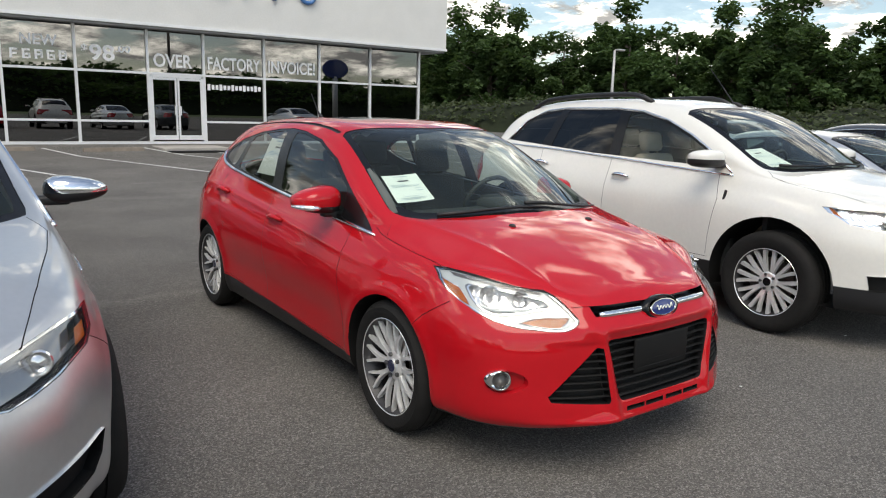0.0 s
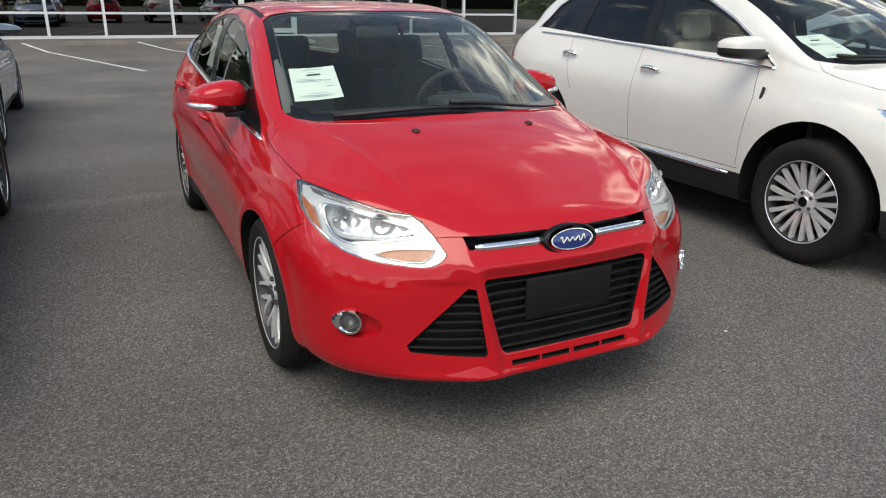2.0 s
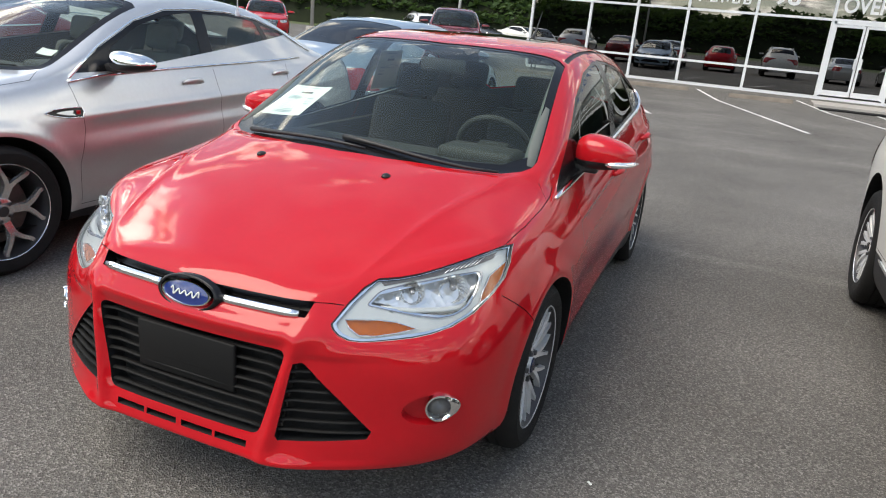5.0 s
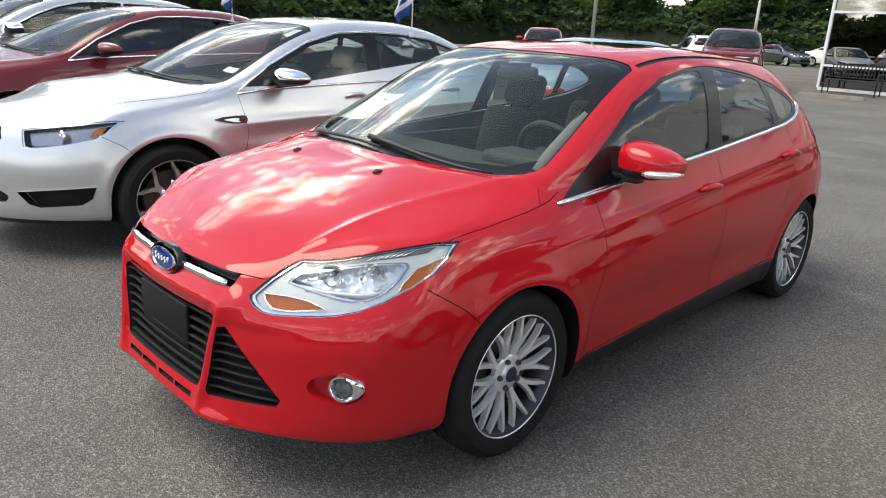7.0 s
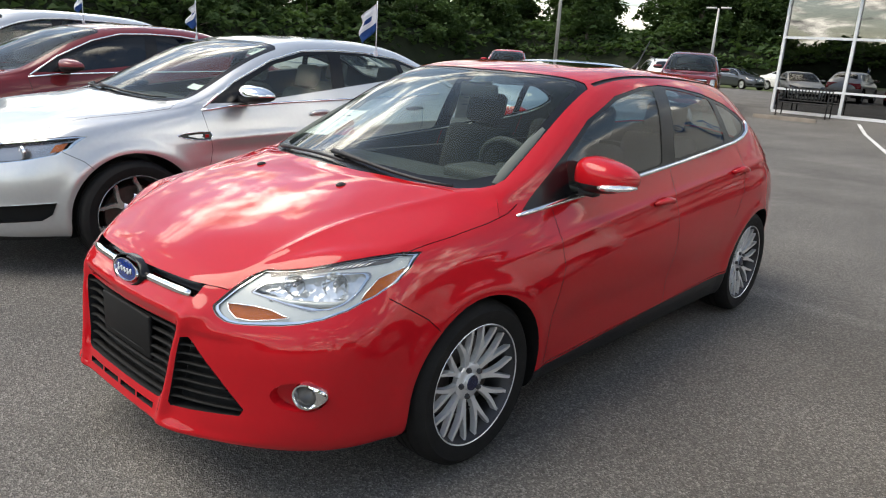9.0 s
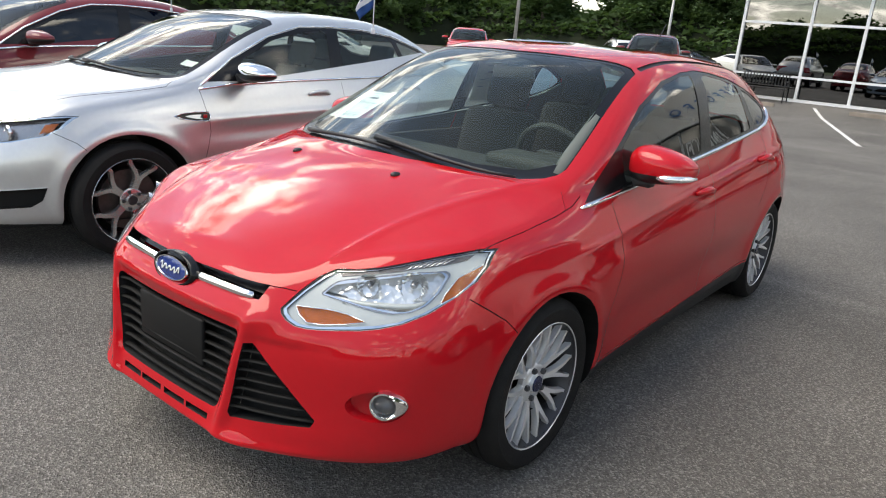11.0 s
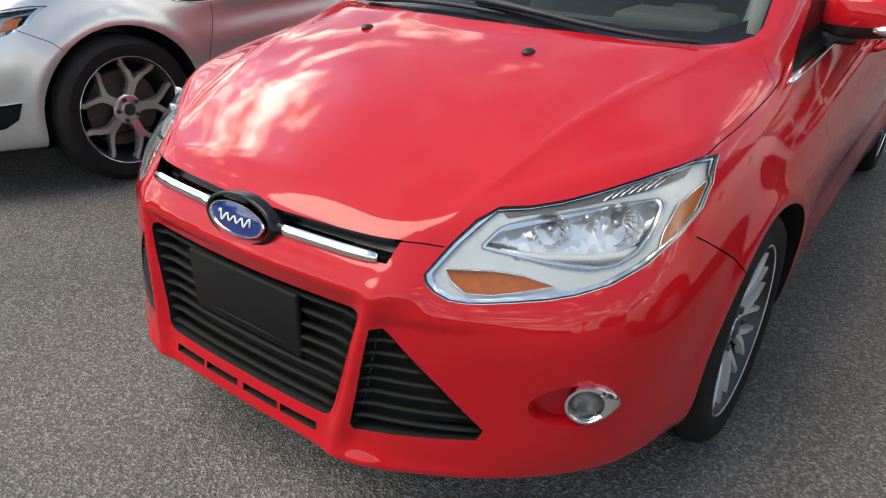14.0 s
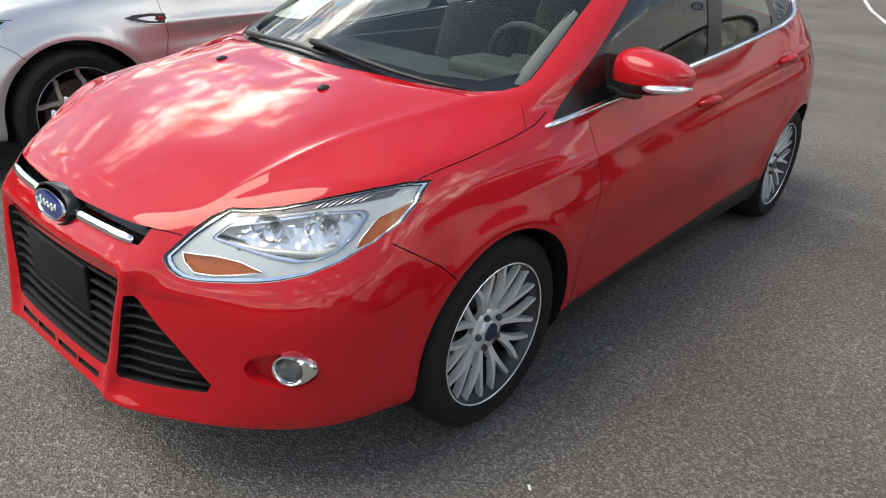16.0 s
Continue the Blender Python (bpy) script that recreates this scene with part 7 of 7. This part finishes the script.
def make_tree(kind, height, seed, leaf_mat):
    rng = random.Random(seed)
    tree = empty("tree")
    tagged(tree, "tall dark green broadleaf tree at the edge of the lot" if kind == "broad" else "tall dark pine tree with a bare lower trunk", "tree", "trees round the lot")
    bm = bmesh.new()
    lean = Vector((rng.uniform(-0.4, 0.4), rng.uniform(-0.4, 0.4), 0))
    spine = [Vector((0, 0, -0.2)) + lean * (k / 6) ** 1.5 + Vector((0, 0, height * 0.9 * k / 6)) for k in range(7)]
    tube(bm, spine, [height * 0.020 * (1 - 0.85 * k / 6) + 0.03 for k in range(7)], 9)
    limbs = []
    n = 15 if kind == "broad" else 20
    for k in range(n):
        f = (0.10 if kind == "broad" else 0.30) + 0.68 * (k / n if kind == "broad" else k / n * 0.85)
        base = spine[0].lerp(spine[-1], f)
        a = k * 2.4 + rng.uniform(-0.5, 0.5)
        reach = height * ((0.30 * math.sin(math.pi * min(1, 0.25 + f * 0.8)) + 0.06) if kind == "broad" else 0.20 * (1.15 - f))
        tip = base + Vector((math.cos(a) * reach, math.sin(a) * reach, reach * rng.uniform(0.25, 0.75) if kind == "broad" else reach * rng.uniform(-0.1, 0.35)))
        midp = base.lerp(tip, 0.5) + Vector((0, 0, reach * 0.08))
        tube(bm, [base, midp, tip], [0.09, 0.055, 0.02], 5)
        limbs.append((base, tip, reach))
    part("trunk", bm, M_BARK, tree, "grey-brown trunk and limbs")
    pts = []
    for base, tip, reach in limbs:
        for c in range(6 if kind == "broad" else 5):
            ctr = base.lerp(tip, rng.uniform(0.35, 1.1)) + Vector((rng.gauss(0, 1), rng.gauss(0, 1), rng.gauss(0, 0.7))) * reach * 0.16
            r = height * rng.uniform(0.045, 0.085)
            for _ in range(60):
                d = Vector((rng.gauss(0, 1), rng.gauss(0, 1), rng.gauss(0, 0.75)))
                pts.append(ctr + d.normalized() * r * rng.uniform(0.45, 1.08))
    top = spine[-1]
    for _ in range(260):
        d = Vector((rng.gauss(0, 1), rng.gauss(0, 1), rng.gauss(0, 0.9)))
        pts.append(top + d * height * 0.05)
    vs, fs = leaves(pts, 0.55, rng)
    me = bpy.data.meshes.new("crown")
    me.from_pydata([tuple(v) for v in vs], [], fs)
    me.materials.append(leaf_mat)
    crown = new("crown", me)
    crown.parent = tree
    crown["label"] = "crown of dark green leaves with gaps"
    return tree


rng = random.Random(5)
kinds = [make_tree("broad", 13.0, 1, M_LEAF), make_tree("broad", 11.0, 2, M_LEAF), make_tree("broad", 9.0, 3, M_LEAF_LIGHT), make_tree("pine", 17.0, 4, M_LEAF), make_tree("pine", 15.0, 7, M_LEAF)]
used = set()


def plant(k, x, y, s=1.0):
    m = pose(x, y, 0, 0, 0, rng.uniform(0, 360)) @ Matrix.Diagonal((s, s, s * rng.uniform(0.9, 1.1), 1))
    if k not in used:
        used.add(k)
        kinds[k].matrix_world = m
        return kinds[k]
    t = copy_thing(kinds[k], m)
    t.matrix_world = m
    return t


# right-hand wood behind the ivy bank
for i in range(44):
    a = i / 43
    x, y = 72 - 38 * a, -30 + 100 * a
    plant(rng.choice((0, 0, 1, 1, 2)), x + rng.uniform(-4, 4), y + rng.uniform(-3, 3), rng.uniform(0.62, 0.95))
for i in range(22):
    a = i / 21
    plant(rng.choice((0, 1)), 80 - 38 * a + rng.uniform(-3, 3), -34 + 108 * a + rng.uniform(-3, 3), rng.uniform(0.6, 0.85))
# wood behind and left of the lot
for i in range(30):
    a = i / 29
    plant(rng.choice((0, 3, 3, 4, 1)), 30 - 84 * a + rng.uniform(-3, 3), 76 - 8 * a + rng.uniform(-5, 5), rng.uniform(0.84, 1.02))
for i in range(40):
    a = i / 39
    plant(rng.choice((0, 3, 4, 4, 1)), -56 + rng.uniform(-5, 5), 68 - 118 * a + rng.uniform(-2, 2), rng.uniform(0.72, 0.88))
for i in range(18):
    a = i / 17
    plant(rng.choice((0, 1, 2)), -51 + rng.uniform(-2, 2), 66 - 100 * a + rng.uniform(-2, 2), rng.uniform(0.55, 0.8))
# across the road, seen in the showroom glass
for i in range(32):
    a = i / 31
    plant(rng.choice((0, 1, 1, 2)), -70 + 165 * a + rng.uniform(-3, 3), -86 + rng.uniform(-6, 6), rng.uniform(0.5, 0.8))


# near-black green mound: the gloom between the leaves is put into its colour
M_MOUND_GLOOM = material("mound_gloom", (0.012, 0.018, 0.006), rough=1.0, vary=0.4, scale=1)


def ivy_bank(name, x0, y0, x1, y1, height, depth, seed, mat, label, many=14, size=0.42):
    """A bank grown over with vines: an uneven mound under many leaves."""
    r = random.Random(seed)
    d = Vector((x1 - x0, y1 - y0, 0))
    l = d.length
    d.normalize()
    nrm = Vector((-d.y, d.x, 0))
    bm = bmesh.new()
    rows = []
    n = int(l / 1.2)
    pts = []
    for i in range(n + 1):
        o = Vector((x0, y0, 0)) + d * (l * i / n)
        row = []
        for j in range(9):
            t = j / 8
            h = height * math.sin(math.pi * min(1, t * 0.95 + 0.02)) ** 0.7 * (0.8 + 0.35 * noise.noise(o * 0.11 + Vector((0, 0, t * 2))) + 0.2 * noise.noise(o * 0.4 + Vector((t, 0, 5))))
            p = o + nrm * depth * (t - 0.5) + Vector((0, 0, max(0, h) - 0.05 if 0 < j < 8 else -0.1))
            row.append(bm.verts.new(p))
            if 0 < j < 8:
                for _ in range(many // 2):
                    pts.append(Vector((p.x + r.gauss(0, 0.5), p.y + r.gauss(0, 0.5), r.uniform(0.05, max(0.1, p.z)))))
                for _ in range(many):
                    pts.append(p + Vector((r.gauss(0, 0.5), r.gauss(0, 0.5), r.gauss(0.08, 0.12 + 0.5 * size - 0.21))))
        rows.append(row)
    for a, b in zip(rows, rows[1:]):
        for j in range(8):
            bm.faces.new((a[j], a[j + 1], b[j + 1], b[j]))
    bank = finish(name, bm, M_MOUND_GLOOM)
    tagged(bank, label, "hedge", kind="stuff")
    vs, fs = leaves(pts, size, r)
    me = bpy.data.meshes.new("foliage")
    me.from_pydata([tuple(v) for v in vs], [], fs)
    me.materials.append(mat)
    ob = new("foliage", me)
    ob.parent = bank
    return bank


ivy_bank("ivy_bank", 66, -30, 26, 58, 2.9, 7.0, 3, M_VINE, "bank overgrown with grey-green vines")
ivy_bank("undergrowth", 34, 72, -50, 66, 5.0, 8.0, 4, M_LEAF, "dark undergrowth below the trees", 22, 0.75)
ivy_bank("undergrowth", -51, 64, -53, -50, 5.0, 8.0, 6, M_LEAF, "dark undergrowth below the trees", 22, 0.75)


ivy_bank("undergrowth", -90, -78, 100, -78, 6.5, 8.0, 8, M_LEAF, "dark hedge across the road", 20, 0.8)
ivy_bank("undergrowth", -90, -92, 100, -92, 8.5, 8.0, 9, M_LEAF, "dark hedge across the road", 20, 0.9)


# light poles
M_POLE = material("galvanised_pole", (0.42, 0.42, 0.41), rough=0.5, metal=0.5, vary=0.1, scale=3)


def light_pole(x, y, h, heads=2):
    p = empty("light_pole")
    tagged(p, "grey metal car park light pole", "light pole", "light poles")
    bm = bmesh.new()
    tube(bm, [(0, 0, 0), (0, 0, h * 0.5), (0, 0, h)], [0.10, 0.085, 0.06], 10)
    part("mast", bm, M_POLE, p)
    bm = bmesh.new()
    box(bm, 0, 0, 0.3, 0.45, 0.45, 0.6, 0.04)
    part("footing", bm, M_CONCRETE, p)
    for s in ((-1, 1) if heads == 2 else (1,)):
        bm = bmesh.new()
        box(bm, s * 0.42, 0, h + 0.02, 0.55, 0.26, 0.10, 0.03)
        part("lamp_head", bm, M_POLE, p)
    p.matrix_world = pose(x, y, 0)
    return p


light_pole(-19.2, 29.9, 9.5)
light_pole(-15.06, 39.6, 4.7)
light_pole(27.3, 23.7, 5.0, 1)
light_pole(-8.0, -24.0, 10.0)

# the oval sign on its pole by the road, seen mirrored in the showroom glass
sign = empty("pylon_sign")
tagged(sign, "oval blue sign on a grey pole beside the road", "sign")
bm = bmesh.new()
tube(bm, [(0, 0, 0), (0, 0, 2.5), (0, 0, 5.0)], 0.30, 14)
part("pole", bm, M_POLE, sign)
bm = bmesh.new()
lathe(bm, [(-0.25, 0.001), (-0.25, 0.96), (-0.18, 1.0), (0.18, 1.0), (0.25, 0.96), (0.25, 0.001)], 40, "y")
bmesh.ops.scale(bm, vec=(1.4, 1, 1.02), verts=bm.verts[:])
bmesh.ops.translate(bm, vec=(0, 0, 5.8), verts=bm.verts[:])
part("sign_face", bm, M_BLUE, sign, angle=50)
sign.matrix_world = pose(33.6, -21.5, 0, 0, 0, 20)
pole = empty("utility_pole")
tagged(pole, "dark wooden utility pole beside the road", "utility pole")
bm = bmesh.new()
tube(bm, [(0, 0, 0), (0, 0, 5), (0, 0, 10.2)], [0.17, 0.15, 0.12], 10)
part("post", bm, M_BARK, pole)
bm = bmesh.new()
box(bm, 0, 0, 9.5, 2.4, 0.1, 0.12, 0.01)
part("crossarm", bm, M_BARK, pole)
pole.matrix_world = pose(17.8, -27.3, 0)

# ---- parked cars further off ----
maroon, _ = build_car("sedan", "dark red sedan with chrome window trim on asphalt", scaled_spec(SEDAN, 1, 1, 1.02), scaled_cuts(SEDAN_CUTS, 1, 1, 1.02, 0.36), pose(-5.95, 0.0, 0, 0, 0, -1), M_MAROON, 3, spokes=5, wheel_spoke=0.026, side_glass=G_DARK, rear_glass=G_DARK)
build_car("suv", "silver sport utility vehicle parked in the row", SUV, SUV_CUTS, pose(-8.85, 0.25, 0, 0, 0, 0), M_SILVER, 3, spokes=10, mirror_mat=M_CHROME)
OLD_SEDAN = scaled_spec(SEDAN, 1.02, 1.0, 0.96)
OLD_SEDAN["plan"] = OLD_SEDAN["plan"][:14] + [(0.95, 3.4), (0.90, 3.98), (0.66, 4.08), (0.44, 4.11), (0.2, 4.13), (0, 4.13)]
OLD_SEDAN["top"] = OLD_SEDAN["top"][:14] + [(0.84, 3.4, 1.02), (0.78, 3.9, 0.99), (0.58, 4.0, 0.99), (0.4, 4.03, 0.99), (0.2, 4.05, 0.99), (0, 4.05, 0.99)]
OLD_CUTS = scaled_cuts(SEDAN_CUTS, 1.02, 1.0, 0.96, 0.34)
OLD_CUTS["tail"] = [(3.86, 0.72), (4.15, 0.72), (4.15, 0.93), (3.98, 0.95), (3.88, 0.86)]
old_car, old_surf = build_car("sedan", "pale blue older sedan with red tail lamps", OLD_SEDAN, OLD_CUTS, pose(-3.22, 8.62, 0, 0, 0, 180), M_ICE, 3, spokes=8, rear_glass=G_DARK)
for s in (1, -1):
    bm = bmesh.new()
    tube(bm, [old_surf.at("x", 3.83 + 0.18 * q / 6, 0.705, s, 0.003)[0] for q in range(7)], [0.006, 0.014, 0.016, 0.016, 0.016, 0.016, 0.010], 6)
    part("chrome_strip", bm, M_CHROME, old_car)
build_car("sedan", "white sedan parked behind the front row", SEDAN, SEDAN_CUTS, pose(-9.2, 9.2, 0, 0, 0, 150), M_WHITE, 2)
build_car("suv", "bright red sport utility vehicle parked far off", SUV, SUV_CUTS, pose(-17.0, 23.0, 0, 0, 0, 35), M_RED, 2, side_glass=G_DARK, rear_glass=G_DARK)
build_car("suv", "white sport utility vehicle parked far off", SUV, SUV_CUTS, pose(-12.0, 27.0, 0, 0, 0, 215), M_WHITE, 2, side_glass=G_DARK, rear_glass=G_DARK, roof_rails=True)
build_car("sedan", "dark sedan parked beside the showroom", SEDAN, SEDAN_CUTS, pose(-17.9, 54.5, 0, 0, 0, 60), M_DARKCAR, 2, side_glass=G_DARK, rear_glass=G_DARK)
build_car("sedan", "white sedan parked beside the showroom", SEDAN, SEDAN_CUTS, pose(-15.0, 58.0, 0, 0, 0, 70), M_WHITE, 2, side_glass=G_DARK, rear_glass=G_DARK)
build_car("sedan", "pale grey sedan next to the white crossover", scaled_spec(SEDAN, 0.96, 0.95, 0.93), scaled_cuts(SEDAN_CUTS, 0.96, 0.95, 0.93, 0.33), pose(6.5, 0.2, 0, 0, 0, -2), M_SILVER, 3)
build_car("sedan", "black sedan in the same row", SEDAN, SEDAN_CUTS, pose(9.6, 0.4, 0, 0, 0, -2), M_DARKCAR, 2)
build_car("sedan", "silver and black hatchback further along the row", SEDAN, SEDAN_CUTS, pose(15.5, 6.5, 0, 0, 0, -2), M_SILVER, 2)
PICKUP = scaled_spec(SUV, 1.06, 1.12, 1.15)
PICKUP["plan"] = [(0, -1.02), (0.22, -1.02), (0.45, -1.015), (0.68, -0.99), (0.88, -0.90), (0.96, -0.68), (0.985, -0.5), (1.0, -0.3)] + PICKUP["plan"][8:]
PICKUP["top"] = [(0, -0.97, 1.20), (0.2, -0.97, 1.20), (0.42, -0.965, 1.195), (0.64, -0.94, 1.185), (0.80, -0.86, 1.17), (0.87, -0.66, 1.18), (0.89, -0.48, 1.19), (0.90, -0.3, 1.20)] + PICKUP["top"][8:]
PICKUP["lid"] = [(0.66, -0.66, 1.235, -0.7, 1.245, 0.0), (0.68, -0.45, 1.265, -0.45, 1.27, 0.0), (0.72, -0.24, 1.28, -0.2, 1.285, 0.0)] + PICKUP["lid"][3:]
PICKUP_CUTS = scaled_cuts(SUV_CUTS, 1.06, 1.12, 1.15, 0.42)
PICKUP_CUTS["grille"] = [(-0.60, 1.12), (0.60, 1.12), (0.56, 0.78), (-0.56, 0.78)]
PICKUP_CUTS["lamp"] = [(0.70, 1.12), (0.69, 0.98), (0.70, 0.86), (0.80, 0.85), (0.90, 0.86), (0.93, 0.90), (0.94, 1.0), (0.93, 1.12), (0.82, 1.13)]
PICKUP_CUTS["bars"] = 4
truck, truck_surf = build_car("pickup_truck", "dark red pickup truck with a black grille facing the lot", PICKUP, PICKUP_CUTS, pose(-7.9, 21.0, 0, 0, 0, 22), M_MAROON, 3, side_glass=G_DARK, rear_glass=G_DARK)


M_FLAGBLUE = material("flag_blue", (0.03, 0.10, 0.30), rough=0.8)
M_FLAGWHITE = material("flag_white", (0.75, 0.77, 0.80), rough=0.8, vary=0.05, scale=8)


def window_flag(x, y, z, seed, turn):
    f = empty("window_flag")
    tagged(f, "small blue and white flag clipped to a car window", "flag", "window flags")
    bm = bmesh.new()
    tube(bm, [(0, 0, 0), (0, 0, 0.25), (0, 0, 0.50)], 0.006, 6)
    box(bm, 0, 0, 0.0, 0.02, 0.04, 0.05, 0.004)
    part("stick", bm, M_FLAGWHITE, f)
    r = random.Random(seed)
    ph = r.uniform(0, 6)
    bm = bmesh.new()
    grid = [[bm.verts.new((0.02 * math.sin(6 * u + ph) * u * 2 + 0.05 * u * math.sin(8 * v), -0.006 - 0.17 * u, 0.48 - 0.26 * v - 0.14 * u)) for v in [k / 10 for k in range(11)]] for u in [k / 10 for k in range(11)]]
    for i in range(10):
        for j in range(10):
            fa = bm.faces.new((grid[i][j], grid[i + 1][j], grid[i + 1][j + 1], grid[i][j + 1]))
            fa.material_index = 1 if (j > 6 or (2 < i < 7 and 2 < j < 5)) else 0
    bmesh.ops.solidify(bm, geom=bm.faces[:], thickness=0.002)
    part("cloth", bm, [M_FLAGWHITE, M_FLAGBLUE], f, "blue and white cloth")
    f.matrix_world = pose(x, y, z, 0, 0, turn) @ Matrix.Scale(0.85, 4)
    return f


window_flag(-2.30, 2.30, 1.44, 1, -20)
window_flag(-5.25, 2.28, 1.47, 2, 40)
window_flag(-8.12, 2.2, 1.58, 3, 30)


# ---- price sheets, stickers and scraps ----
def sheet_of_paper(name, corners, label, lines, mat=M_PAPER, lift=0.0012):
    """A printed sheet from four corners (top left, top right, bottom right, bottom left) with plain bars for its print."""
    a, b, c, d = [Vector(p) for p in corners]
    bm = bmesh.new()
    n = 8
    bow = (b - a).cross(d - a).normalized()
    grid = [[bm.verts.new(a.lerp(b, i / n).lerp(d.lerp(c, i / n), j / n) + bow * 0.004 * math.sin(math.pi * i / n)) for j in range(n + 1)] for i in range(n + 1)]
    for i in range(n):
        for j in range(n):
            bm.faces.new((grid[i][j], grid[i][j + 1], grid[i + 1][j + 1], grid[i + 1][j]))
    ob = finish(name, bm, mat)
    tagged(ob, label, "paper")
    for u0, u1, v, h, dark in lines:
        bm = bmesh.new()
        for side in (1, -1):
            vs = []
            for u, w in ((u0, v), (u1, v), (u1, v + h), (u0, v + h)):
                vs.append(bm.verts.new(a.lerp(b, u).lerp(d.lerp(c, u), w) + bow * (0.004 * math.sin(math.pi * u) + side * lift)))
            bm.faces.new(vs)
        part("print", bm, M_INK if dark else M_PALEINK, ob, smooth=False)
    return ob


PRINT = [(0.3, 0.72, 0.06, 0.02, 0), (0.36, 0.66, 0.21, 0.05, 1), (0.42, 0.56, 0.15, 0.015, 0), (0.12, 0.5, 0.36, 0.012, 0), (0.12, 0.72, 0.40, 0.012, 0), (0.12, 0.66, 0.44, 0.012, 0),
         (0.70, 0.86, 0.42, 0.03, 0), (0.70, 0.88, 0.52, 0.012, 0), (0.72, 0.88, 0.60, 0.03, 0), (0.3, 0.7, 0.80, 0.012, 0), (0.15, 0.85, 0.86, 0.012, 0), (0.15, 0.8, 0.90, 0.012, 0)]
sheet_of_paper("price_sheet", [(-0.590, 0.560, 1.178), (-0.382, 0.535, 1.190), (-0.412, 0.300, 1.075), (-0.628, 0.325, 1.060)], "pale green printed price sheet behind the windscreen", PRINT)
sm = white_suv.matrix_world
sheet_of_paper("price_sheet", [sm @ Vector(p) for p in ((-0.62, 0.50, 1.30), (-0.40, 0.46, 1.315), (-0.37, 0.20, 1.20), (-0.60, 0.24, 1.185))], "pale green printed price sheet behind the windscreen", PRINT)
sheet_of_paper("window_sticker", [(-0.672, 1.88, 1.325), (-0.672, 1.58, 1.325), (-0.745, 1.60, 1.085), (-0.745, 1.98, 1.085)], "large white price sticker inside the rear side window", PRINT[:9])
m_ = silver_sedan.matrix_world
sheet_of_paper("windscreen_sticker", [m_ @ Vector(p) for p in ((0.52, 0.62, 1.17), (0.60, 0.66, 1.16), (0.61, 0.60, 1.13), (0.53, 0.56, 1.14))], "small white sticker inside the windscreen", [])
for i, (x, y) in enumerate(((1.155, -0.16), (1.16, -0.615), (2.75, -0.45), (1.9, -1.4), (-0.7, -1.9))):
    bm = bmesh.new()
    r = random.Random(i)
    box(bm, 0, 0, 0.004, 0.014 + r.random() * 0.008, 0.008, 0.004, 0.001)
    ob = tagged(finish("paper_scrap", bm, M_PAPER), "tiny white scrap lying on the asphalt", "litter", "scraps")
    ob.matrix_world = pose(x, y, 0, 0, 0, r.uniform(0, 180))
# roof aerial of the crossover
bm = bmesh.new()
ap = suv_surf.at("z", 0.0, 0.98, 1)[0]
tube(bm, [ap + Vector((0, -0.05, -0.005)), ap + Vector((0, 0.0, 0.02)), ap + Vector((0, 0.035, 0.03)), ap + Vector((0, 0.30, 0.33))], [0.02, 0.016, 0.006, 0.003], 8)
part("aerial", bm, M_BLACK, white_suv)
